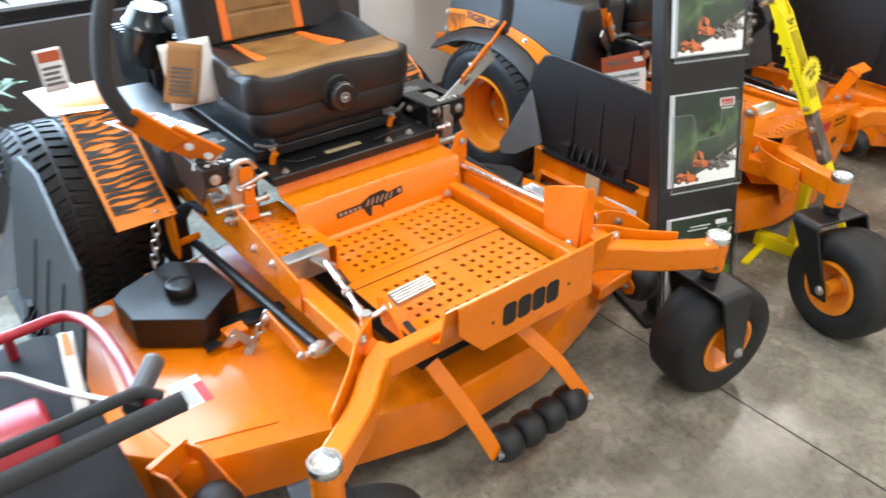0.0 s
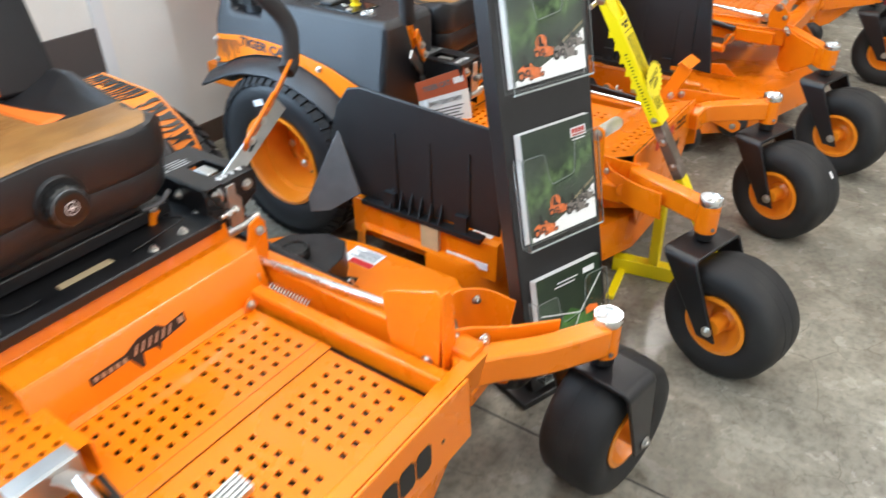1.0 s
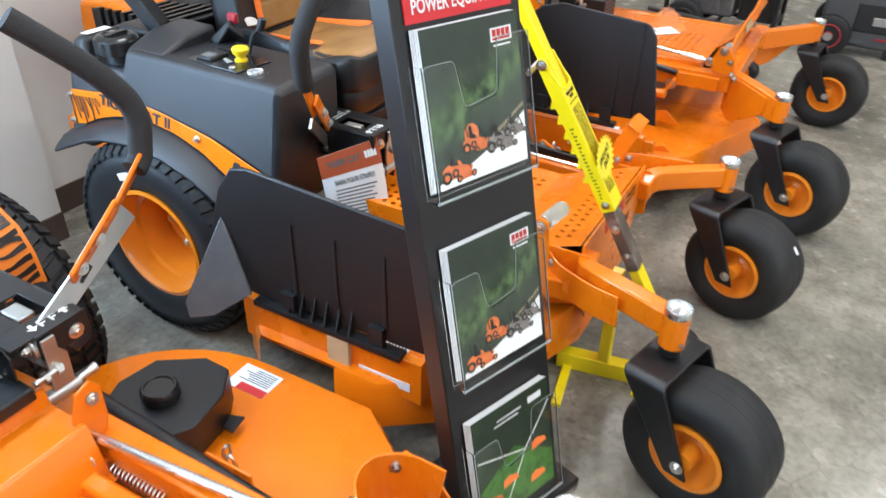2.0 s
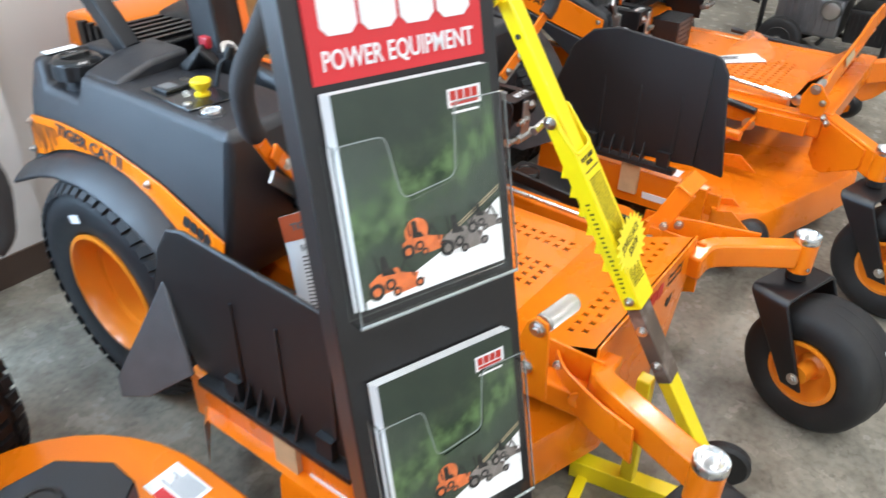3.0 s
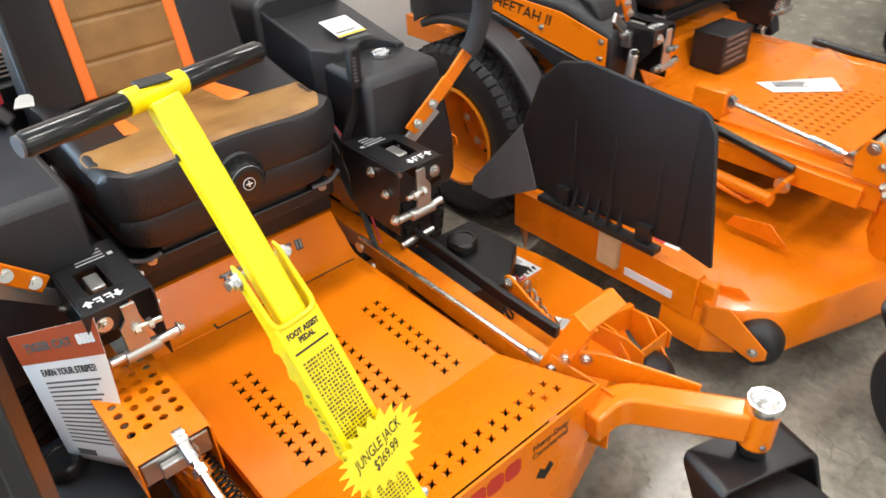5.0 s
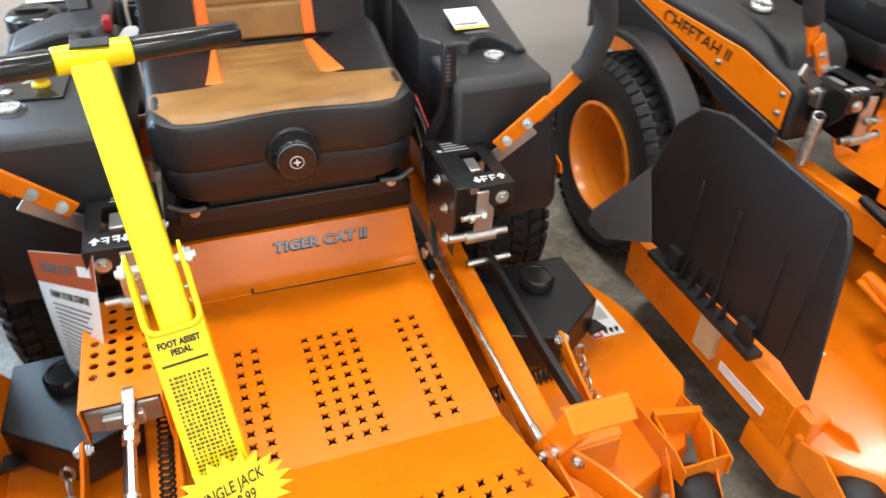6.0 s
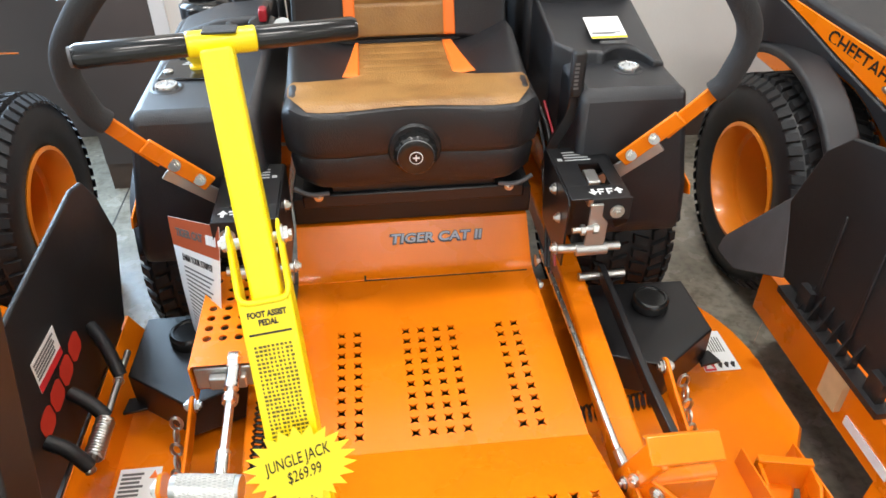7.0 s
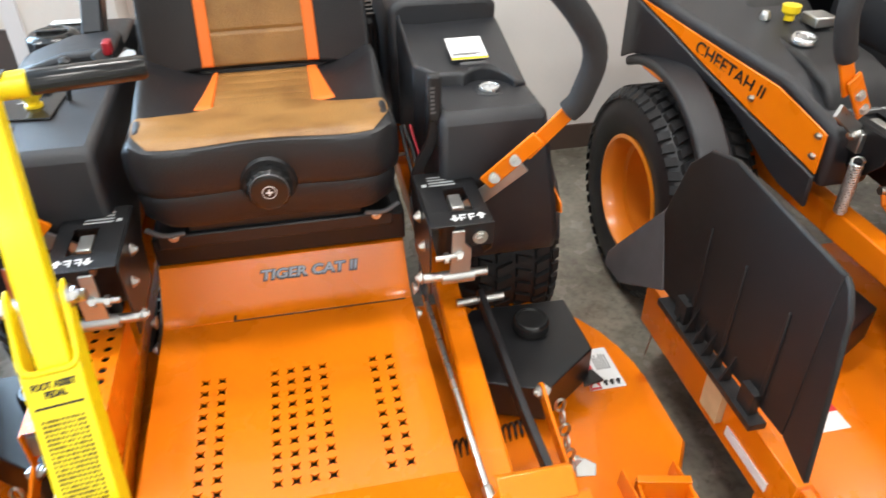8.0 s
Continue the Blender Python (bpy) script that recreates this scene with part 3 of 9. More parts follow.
def deck_cover(root, c, hexr, flip, h=0.085, outline=None):
    """A black belt cover with a round knob on top."""
    x, y, z = c
    pts = outline or [(0.50, -0.62), (0.98, -0.28), (1.0, 0.22), (0.55, 0.86), (-0.1, 0.96), (-0.95, 0.62), (-1.0, -0.30), (-0.2, -0.72)]
    pts = [(x + flip * px * hexr, y + py * hexr) for px, py in pts]
    bm = B()
    prism(bm, pts, 'z', z - h, z)
    cv = part("belt_cover", bm, BLACK_STEEL, root, "black sheet-steel belt cover", bevel=0.003)
    bm = B()
    lathe(bm, [(0.036, 0), (0.0385, 0.005), (0.0375, 0.024), (0.033, 0.029), (0.029, 0.029), (0.0275, 0.026), (0.0, 0.026)], (x, y + 0.02, z), (0, 0, 1), 28)
    part("cover_knob", bm, BLACK_GLOSS, cv, smooth=45)
    bm = B()
    px, py = pts[3] if outline else pts[0]
    prism(bm, [(px - 0.02, py - 0.03), (px + 0.025, py - 0.022), (px + 0.012, py + 0.012), (px - 0.016, py + 0.008)], 'z', z - h * 0.9, z - h * 0.9 + 0.006)
    part("cover_tab", bm, BLACK_STEEL, cv, bevel=0.001)


def roller_bracket(root, c, ang, l=0.10):
    """A pair of cheeks with a black anti-scalp roller."""
    m = Matrix.Translation(c) @ pose(0, 0, 0, 0, 0, ang)
    bm = B()
    for s in (-1, 1):
        prism(bm, [(0.06, 0.09), (0.06, 0.03), (-0.075, -0.03), (-0.1, -0.012), (-0.1, 0.012), (0.0, 0.10)], 'x', s * 0.045 - 0.003, s * 0.045 + 0.003)
    box(bm, -0.048, 0.048, 0.045, 0.06, 0.03, 0.10)
    br = part("roller_bracket", bm, ORANGE, root, bevel=0.0015, m=m)
    bm = B()
    lathe(bm, [(0.012, -0.04), (0.045, -0.038), (0.058, -0.02), (0.06, 0.0), (0.058, 0.02), (0.045, 0.038), (0.012, 0.04)], (0, -0.07, 0.0), (1, 0, 0), 28)
    part("roller", bm, BLACK_PLASTIC, br, "black plastic anti-scalp roller", smooth=60)
    bm = B()
    for s in (-1, 1):
        bolts(br, "roller_bolt", [((s * 0.049, -0.07, 0), (s, 0, 0), 0.009)])
    bm.free()


def arm(root, pts, w=0.045, h=0.062):
    bm = B()
    sweep(bm, fillet(pts, 0.09, 6), rect(w, h))
    return part("caster_arm", bm, ORANGE, root, "orange swept box-section arm", bevel=0.006)


def seat(root, x, yf, z, hw=0.235):
    """Suspension seat: black sides, brown panels, orange piping stripes."""
    yb = yf + 0.42

    def top(px, py):
        u, v = (px - x) / hw, (py - yf) / (yb - yf)
        wing = max(0.0, (abs(u) - 0.5) / 0.5) ** 1.5 * 0.060 * min(1, max(0, (v - 0.25) / 0.5))
        dip = 0.012 * math.cos(u * math.pi / 2) * math.sin(math.pi * min(1, v * 0.9))
        roll = -0.016 * max(0, 1 - v / 0.10) ** 2.0
        side = -0.014 * (max(0, abs(u) - 0.93) / 0.07) ** 2
        return z - 0.035 * v + wing - dip + roll + side

    def front(px):
        u = (px - x) / hw
        return yf + 0.030 * abs(u) ** 3 + 0.012 * math.cos(u * 3.0) + 0.024 * max(0, (abs(u) - 0.80) / 0.20) ** 2.2
    bm = B()
    nx, ny = 60, 48
    g = []
    for j in range(ny + 1):
        row = []
        for i in range(nx + 1):
            px = x - hw + 2 * hw * i / nx
            f = front(px)
            py = f + (yb - f) * j / ny
            row.append(bm.verts.new((px, py, top(px, py))))
        g.append(row)
    for j in range(ny):
        for i in range(nx):
            bm.faces.new((g[j][i], g[j][i + 1], g[j + 1][i + 1], g[j + 1][i]))
    edge = g[0] + [g[j][nx] for j in range(1, ny + 1)] + g[ny][::-1][1:] + [g[j][0] for j in range(ny - 1, 0, -1)]
    prev = edge
    for dz, k in ((0.012, 1.012), (0.045, 1.02), (0.075, 1.012), (0.088, 0.998), (0.094, 0.975), (0.10, 0.985), (0.145, 0.965), (0.165, 0.90)):
        cy = (yf + yb) / 2
        cur = [bm.verts.new((x + (v.co.x - x) * k, cy + (v.co.y - cy) * k, min(v.co.z, z) * 0.12 + (z - 0.03) * 0.88 - dz + 0.02)) for v in edge]
        n = len(cur)
        for i in range(n):
            bm.faces.new((prev[i], prev[(i + 1) % n], cur[(i + 1) % n], cur[i]))
        prev = cur
    bm.faces.new(prev)
    cush = part("seat_cushion", bm, VINYL_BLACK, root, "black vinyl cushion with a brown leather top", smooth=45)

    def patch(name, lo, hi, v0, v1, material, lift=0.0055, pleat=0):
        bm = B()
        nu, nv = 16, 64
        rows = []
        for j in range(nv + 1):
            v = v0 + (v1 - v0) * j / nv
            row = []
            for i in range(nu + 1):
                px = x + hw * (lo(v) + (hi(v) - lo(v)) * i / nu)
                f = front(px)
                py = f + (yb - f) * v
                e = min(i, nu - i, j // 2, (nv - j) // 2)
                zz = top(px, py) + lift * (0.25 if e == 0 else 0.75 if e == 1 else 1.0)
                if pleat and v > pleat:
                    zz -= 0.0035 * max(0, math.cos((v - pleat) * 62)) ** 10
                row.append(bm.verts.new((px, py, zz)))
            rows.append(row)
        for j in range(nv):
            for i in range(nu):
                bm.faces.new((rows[j][i], rows[j][i + 1], rows[j + 1][i + 1], rows[j + 1][i]))
        part(name, bm, material, cush, smooth=60)

    def wide(v):
        t = min(1, max(0, (v - 0.24) / 0.28))
        nose = 0.20 * max(0, 1 - v / 0.20) ** 2
        return 0.985 - nose - (0.985 - 0.42) * (3 * t * t - 2 * t ** 3)
    patch("cushion_panel", lambda v: -wide(v), wide, 0.015, 1.0, LEATHER, pleat=0.5)
    for s in (-1, 1):
        patch("cushion_stripe", lambda v, s=s: min(s * 0.40, s * (0.40 + 0.03 + 0.11 * (1 - v) / 0.5)), lambda v, s=s: max(s * 0.40, s * (0.40 + 0.09 + 0.10 * (1 - v) / 0.5)), 0.46, 1.0, STRIPE_ORANGE, 0.0068)
    # backrest
    bm = B()
    zb0, zb1 = z - 0.03, z + 0.50
    tilt = 0.18

    def back(u, w):
        hwb = hw * (1.0 - 0.10 * w)
        wing = max(0, abs(u) - 0.5) ** 1.5 * 0.12
        return V(x + hwb * u, yb - 0.02 + tilt * w * 0.5 - wing + 0.012 * math.cos(u * 1.5), zb0 + (zb1 - zb0) * w)
    nu, nv = 28, 22
    fr = [[bm.verts.new(back(-1 + 2 * i / nu, j / nv)) for i in range(nu + 1)] for j in range(nv + 1)]
    bk = [[bm.verts.new(back(-1 + 2 * i / nu, j / nv) + V(0, 0.10 + 0.03 * (abs(-1 + 2 * i / nu) < 0.8), 0)) for i in range(nu + 1)] for j in range(nv + 1)]
    for j in range(nv):
        for i in range(nu):
            bm.faces.new((fr[j][i], fr[j][i + 1], fr[j + 1][i + 1], fr[j + 1][i]))
            bm.faces.new((bk[j][i], bk[j + 1][i], bk[j + 1][i + 1], bk[j][i + 1]))
        bm.faces.new((fr[j][0], fr[j + 1][0], bk[j + 1][0], bk[j][0]))
        bm.faces.new((fr[j][nu], bk[j][nu], bk[j + 1][nu], fr[j + 1][nu]))
    for i in range(nu):
        bm.faces.new((fr[0][i], bk[0][i], bk[0][i + 1], fr[0][i + 1]))
        bm.faces.new((fr[nv][i], fr[nv][i + 1], bk[nv][i + 1], bk[nv][i]))
    bk_ob = part("backrest", bm, VINYL_BLACK, root, "black vinyl backrest with brown quilted centre and orange stripes", bevel=0.012, smooth=50, seg=3)
    for nm, a, b, mt, pl in (("back_panel", -0.42, 0.42, LEATHER, True), ("back_stripe", -0.53, -0.42, STRIPE_ORANGE, False), ("back_stripe", 0.42, 0.53, STRIPE_ORANGE, False)):
        bm = B()
        rows = []
        n2, m2 = 10, 150
        for j in range(m2 + 1):
            w = 0.02 + 0.93 * j / m2
            row = []
            for i in range(n2 + 1):
                p = back(a + (b - a) * i / n2, w)
                lift = 0.008 if 0 < i < n2 and 0 < j < m2 else 0.0035
                if pl:
                    lift -= 0.0045 * max(0, math.cos(w * 2 * math.pi * 6.5)) ** 40 * (1 if 0 < i < n2 else 0.3)
                row.append(bm.verts.new(p - V(0, lift, 0)))
            rows.append(row)
        for j in range(m2):
            for i in range(n2):
                bm.faces.new((rows[j][i], rows[j][i + 1], rows[j + 1][i + 1], rows[j + 1][i]))
        part(nm, bm, mt, bk_ob, smooth=70)
    # knob in front
    bm = B()
    lathe(bm, [(0.048, 0.0), (0.050, 0.008), (0.046, 0.014)], (x, front(x) + 0.004, z - 0.087), (0, -1, 0), 32)
    part("knob_collar", bm, BLACK_PLASTIC, cush, smooth=45)
    bm = B()
    kc, ky = V(x, front(x), z - 0.09), V(0, -1, 0)
    rows = []
    for rr, hh, fl in ((0.036, 0.0, 0), (0.041, 0.008, 0.0022), (0.042, 0.022, 0.0026), (0.040, 0.029, 0.002), (0.034, 0.033, 0), (0.033, 0.037, 0), (0.024, 0.039, 0), (0.014, 0.037, 0)):
        rows.append([bm.verts.new(kc + ky * hh + V((rr - fl * (q // 2 % 2)) * math.cos(math.pi * q / 28), 0, (rr - fl * (q // 2 % 2)) * math.sin(math.pi * q / 28))) for q in range(56)])
    skin(bm, rows)
    part("ride_knob", bm, BLACK_GLOSS, cush, "glossy black ride adjustment knob", smooth=32)
    bm = B()
    lathe(bm, [(0.034, 0.0325), (0.0345, 0.0345), (0.032, 0.0365), (0.030, 0.0362)], kc, ky, 32, caps=False)
    part("knob_ring", bm, ENGINE_GREY, cush, "dull metal ring on the knob", smooth=50)
    bm = B()
    lathe(bm, [(0.0125, 0.036), (0.0125, 0.0385), (0.0112, 0.0385)], (x, front(x), z - 0.09), (0, -1, 0), 20, caps=False)
    box(bm, x - 0.006, x + 0.006, front(x) - 0.0392, front(x) - 0.036, z - 0.0912, z - 0.0888)
    box(bm, x - 0.0012, x + 0.0012, front(x) - 0.0394, front(x) - 0.036, z - 0.096, z - 0.084)
    part("knob_mark", bm, WHITE_SIGN, cush)
    # base pan and latches
    bm = B()
    box(bm, x - hw * 0.95, x + hw * 0.95, yf + 0.05, yb + 0.1, z - 0.235, z - 0.205)
    box(bm, x - hw * 0.7, x + hw * 0.7, yf + 0.06, yb, z - 0.21, z - 0.165)
    part("seat_base", bm, BLACK_STEEL, root, bevel=0.004)
    for s in (-1, 1):
        bm = B()
        tube(bm, [(x + s * 0.17, yf + 0.05, z - 0.20), (x + s * 0.205, yf + 0.035, z - 0.195), (x + s * 0.235, yf + 0.045, z - 0.182)], 0.005, 8, 0.02)
        part("seat_latch", bm, GREY_PLASTIC, root)
        bolts(root, "seat_bolt", [((x + s * 0.19, yf + 0.045, z - 0.205), (0, -1, 0), 0.007)])


def hitm(p, q, r, material, root, name="rod", n=12, label=""):
    bm = B()
    cyl(bm, p, q, r, n=n)
    return part(name, bm, material, root, label)


def lever(root, s, j, k, g0, g1, g2, g3, eye=0.010, bar=0.028, face=(0, -1, 0.3), wide=0.036, hold=0.55):
    """A control lever: steel bar, orange arm, foam grip bent inwards. s mirrors it in x."""
    def P(p):
        return V(s * p[0], p[1], p[2])
    bm = B()
    sweep(bm, [P(j) + V(s * 0.008, 0.004, -0.006), P(k) + V(s * 0.034, 0.006, -0.026)], rect(bar, 0.008), up=(0, -1, 0.3))
    lv = part("lever_bar", bm, GALV, root, "bare steel lever bar", bevel=0.001)
    kk = P(k) * hold + P(j) * (1 - hold)
    bm = B()
    cyl(bm, P(j) + V(-0.022, 0, -0.012), P(j) + V(0.022, 0, -0.012), eye, n=20)
    box(bm, P(j).x - 0.012, P(j).x + 0.012, j[1] - 0.016, j[1] + 0.016, j[2] - 0.05, j[2] - 0.005)
    jt = part("lever_joint", bm, GALV, lv, "bright steel lever joint", bevel=0.002)
    bolts(jt, "joint_bolt", [(P(j) + V(s2 * 0.022, 0, -0.012), (s2, 0, 0), 0.009) for s2 in (-1, 1)])
    bm = B()
    sp = P(j) + (P(k) - P(j)) * 0.35 + V(s * 0.030, 0.012, -0.012)
    cyl(bm, sp, sp + (P(k) - P(j)).normalized() * 0.035, 0.011, n=14)
    part("lever_stop", bm, BLACK_PLASTIC, lv, "black rubber lever stop", bevel=0.002)
    bm = B()
    sweep(bm, [kk + V(0, -0.007, 0.0), kk * 0.40 + P(g0) * 0.60 + V(0, -0.006, 0)], rect(wide, 0.008), up=(s * face[0], face[1], face[2]))
    sweep(bm, [kk * 0.60 + P(g0) * 0.40 + V(s * 0.009, 0.002, -0.009), P(g0) + V(0, 0.001, 0)], rect(wide * 0.92, 0.008), up=(s * face[0], face[1], face[2]))
    la = part("lever_arm", bm, ORANGE, root, bevel=0.003)
    bolts(la, "lever_bolt", [(kk * (1 - t) + P(g0) * t + V(0, -0.012, 0), (0, -1, 0.25), 0.0085) for t in (0.10, 0.33)])
    bm = B()
    tube(bm, [P(g0) * 0.9 + kk * 0.1, P(g0), P(g1), P(g2), P(g3)], 0.0205, 16, 0.07)
    part("lever_grip", bm, GRIP, lv, "dark foam grip")


def bracket_box(root, s, x0, x1, y0, y1, z0, z1):
    """The black control bracket beside the seat: folded cover with a lever slot, cheeks, pivots and print."""
    def side(bm):
        if s < 0:
            for v in bm.verts:
                v.co.x *= -1
        return bm
    w = x1 - x0
    bm = B()
    prism(bm, [(y0 + 0.012, z0 - 0.055), (y1, z0 - 0.05), (y1 + 0.03, z1 - 0.01), (y1 + 0.02, z1), (y0 + 0.01, z1), (y0, z1 - 0.012)], 'x', x0 - 0.004, x0)
    b = part("control_bracket", side(bm), BLACK_STEEL, root, bevel=0.0015)
    bm = B()
    prism(bm, [(y0, z1 - 0.055), (y0 + 0.05, z0 + 0.0), (y1, z0 + 0.02), (y1 + 0.03, z1), (y0 + 0.01, z1), (y0, z1 - 0.012)], 'x', x1, x1 + 0.004)
    part("bracket_cheek", side(bm), BLACK_STEEL, b, bevel=0.0015)
    # cover with its slot, folded down in front
    bm = B()
    sa, sb, sc, sd = x0 + 0.40 * w, x0 + 0.78 * w, y0 + 0.045, y0 + 0.125
    zt = z1 + 0.0015
    for q in ((x0, x1, sd, y1 + 0.02), (x0, sa, sc, sd), (sb, x1, sc, sd), (x0, x1, y0, sc)):
        box(bm, q[0], q[1], q[2], q[3], z1 - 0.002, zt)
    box(bm, x0 + 0.04, x1 + 0.004, y0 - 0.003, y0 + 0.001, z1 - 0.045, zt)
    bmesh.ops.remove_doubles(bm, verts=bm.verts, dist=0.0001)
    part("bracket_top", side(bm), BLACK_STEEL, b, bevel=0.001)
    bm = B()
    box(bm, sa + 0.006, sb - 0.010, sc + 0.02, sd - 0.012, z1 - 0.045, z1 - 0.004)
    part("slot_plate", side(bm), GALV, b, "pale zinc plate in the slot", bevel=0.003)
    xm = x0 + 0.45 * w
    bm = B()
    prism(bm, [(xm - 0.020, z0 - 0.002), (xm + 0.018, z0 - 0.002), (xm + 0.020, z1 - 0.045), (xm + 0.008, z1 - 0.03), (xm + 0.008, z1 - 0.005), (xm - 0.014, z1 - 0.005), (xm - 0.016, z0 + 0.04)], 'y', y0 - 0.012, y0 - 0.006)
    cyl(bm, (xm - 0.033, y0 - 0.006, z0 - 0.004), (xm + 0.026, y0 - 0.006, z0 - 0.004), 0.0125, n=16)
    pv = part("pivot_plate", side(bm), GALV, b, "zinc-plated pivot plate", bevel=0.0008)
    bm = B()
    cyl(bm, (x0 - 0.018, y0 - 0.004, z0 - 0.002), (x1 - 0.008, y0 - 0.004, z0 - 0.002), 0.0085, n=14)
    part("pivot_pin", side(bm), STEEL, pv)
    bm = B()
    cyl(bm, (xm - 0.045, y0 - 0.014, z0 + 0.045), (xm + 0.004, y0 - 0.014, z0 + 0.047), 0.0055, n=10)
    cyl(bm, (xm - 0.030, y0 - 0.014, z0 + 0.045), (xm - 0.022, y0 - 0.014, z0 + 0.045), 0.010, n=6)
    cyl(bm, (xm - 0.008, y0 - 0.014, z0 + 0.046), (xm + 0.001, y0 - 0.014, z0 + 0.046), 0.010, n=6)
    part("adjuster_bolt", side(bm), STEEL, pv, "bright adjuster bolt with nuts")
    bolts(b, "pivot_bolt", [((s * (x1 - 0.022), y0 - 0.004, z1 - 0.026), (0, -1, 0), 0.010), ((s * (x0 - 0.006), y0 + 0.09, z1 - 0.03), (-s, 0, 0), 0.009),
                            ((s * (x0 - 0.006), y0 + 0.045, z1 - 0.065), (-s, 0, 0), 0.008), ((s * (x0 - 0.02), y0, z0 - 0.002), (-s, 0, 0), 0.009)])
    bm = B()
    for k in range(4):
        rr = random.Random(40 + k)
        box(bm, x0 + 0.022, x0 + 0.062 + 0.02 * rr.random(), sd + 0.012 + 0.010 * k, sd + 0.0155 + 0.010 * k, 0, 0.0005)
    box(bm, x0 + 0.008, x0 + 0.017, sd + 0.012, sd + 0.021, 0, 0.0005)
    part("bracket_print", side(bm), INK_PALE, b, m=pose(0, 0, zt + 0.0002))
    bm = B()
    for cx, up in ((x0 + 0.42 * w, -1), (x0 + 0.86 * w, 1)):
        yc = y0 + 0.022
        prism(bm, [(cx - 0.009, yc), (cx + 0.009, yc), (cx, yc + up * 0.011)], 'z', 0, 0.0006)
        box(bm, cx - 0.003, cx + 0.003, min(yc, yc - up * 0.009), max(yc, yc - up * 0.009), 0, 0.0006)
    for cx in (x0 + 0.56 * w, x0 + 0.71 * w):
        box(bm, cx - 0.006, cx - 0.003, y0 + 0.012, y0 + 0.031, 0, 0.0006)
        box(bm, cx - 0.003, cx + 0.006, y0 + 0.027, y0 + 0.031, 0, 0.0006)
        box(bm, cx - 0.003, cx + 0.004, y0 + 0.019, y0 + 0.022, 0, 0.0006)
    part("bracket_arrow", side(bm), WHITE_SIGN, b, "white arrows on the cover", m=pose(0, 0, zt + 0.0002))


def deflector(root, x, pts, foot, lean=0.0, flare=(0.0, 0.0, 0.03, 0.05, 0.01)):
    """The rubber discharge chute, tied upright against the deck's side; outline as (y, z)."""
    bm = B()
    prism(bm, [(p[0], p[1]) for p in pts], 'x', x - 0.005, x + 0.005)
    d = part("chute_deflector", bm, BLACK_PLASTIC, root, "black rubber discharge chute tied upright", bevel=0.004)
    bm = B()
    # the flared wing towards the rear wheel
    q = [V(x - e, *f) for e, f in zip(flare, foot)]
    lo = [bm.verts.new(p + V(-0.004, 0, 0)) for p in q]
    hi = [bm.verts.new(p + V(0.004, 0, 0)) for p in q]
    bm.faces.new(lo)
    bm.faces.new(hi[::-1])
    for i in range(5):
        bm.faces.new((lo[i], hi[i], hi[(i + 1) % 5], lo[(i + 1) % 5]))
    part("chute_wing", bm, WING_PLASTIC, d, bevel=0.0035, seg=3)
    bm = B()
    zb = pts[0][1]
    ym = (pts[0][0] + pts[1][0]) / 2
    for k in range(6):
        yy = ym - 0.06 + k * 0.035
        prism(bm, [(-0.028, 0.0), (-0.004, 0.0), (-0.004, 0.065)], 'y', yy - 0.0025, yy + 0.0025, Matrix.Translation((x, 0, zb)))
    for yy in (ym + 0.12, ym - 0.13):
        box(bm, x - 0.02, x - 0.004, yy - 0.02, yy + 0.02, zb - 0.015, zb + 0.05)
    box(bm, x - 0.03, x + 0.004, pts[1][0] + 0.05, pts[0][0] - 0.03, zb - 0.012, zb + 0.002)
    part("hinge_ribs", bm, BLACK_PLASTIC, d)
    for yy in (ym + 0.10, ym - 0.02, ym - 0.15):
        bm = B()
        prism(bm, [(yy - 0.006, zb + 0.05), (yy + 0.006, zb + 0.05), (yy + 0.003, zb + 0.24), (yy - 0.003, zb + 0.24)], 'x', x - 0.0085, x - 0.004)
        part("chute_ridge", bm, BLACK_PLASTIC, d, bevel=0.002)
    if lean:
        d.matrix_basis = Matrix.Translation((x, 0, zb)) @ Matrix.Rotation(radians(lean), 4, 'Y') @ Matrix.Translation((-x, 0, -zb))
    return d


def tank(root, s, prof, xi, xo, zlo, zhi, spread, name="fender_tank", label="charcoal moulded fuel tank over the wheel", bev=0.028):
    """A moulded side tank: outline (y, z) pulled from the inner to the outer side, which flares below."""
    bm = B()
    lo, hi = prism(bm, prof, 'x', xi, xo)
    for v in hi:
        k = max(0, min(1, (zhi - v.co.z) / (zhi - zlo)))
        v.co.x += spread * k ** 0.8
    for v in lo + hi:
        v.co.x *= s
    return part(name, bm, TANK_PLASTIC, root, label, bevel=bev, smooth=50, seg=4)


def arc(cy, cz, r, a0, a1, n=14):
    return [(cy + r * math.cos(radians(a0 + (a1 - a0) * i / n)), cz + r * math.sin(radians(a0 + (a1 - a0) * i / n))) for i in range(n + 1)]


def fender_lip(root, s, cy, cz, r, a0, a1, x0, x1):
    bm = B()
    pts = arc(cy, cz, r, a0, a1, 18)
    rings = []
    for y, z in pts:
        d = V(0, y - cy, z - cz).normalized() * 0.012
        rings.append([bm.verts.new((s * x0, y, z)), bm.verts.new((s * x1, y - d.y, z - d.z)), bm.verts.new((s * x1, y - 3 * d.y, z - 3 * d.z)), bm.verts.new((s * x0, y - 3 * d.y, z - 3 * d.z))])
    skin(bm, rings)
    return part("fender_lip", bm, TANK_PLASTIC, root, "rounded plastic wheel-arch lip", bevel=0.008, smooth=50, seg=3)


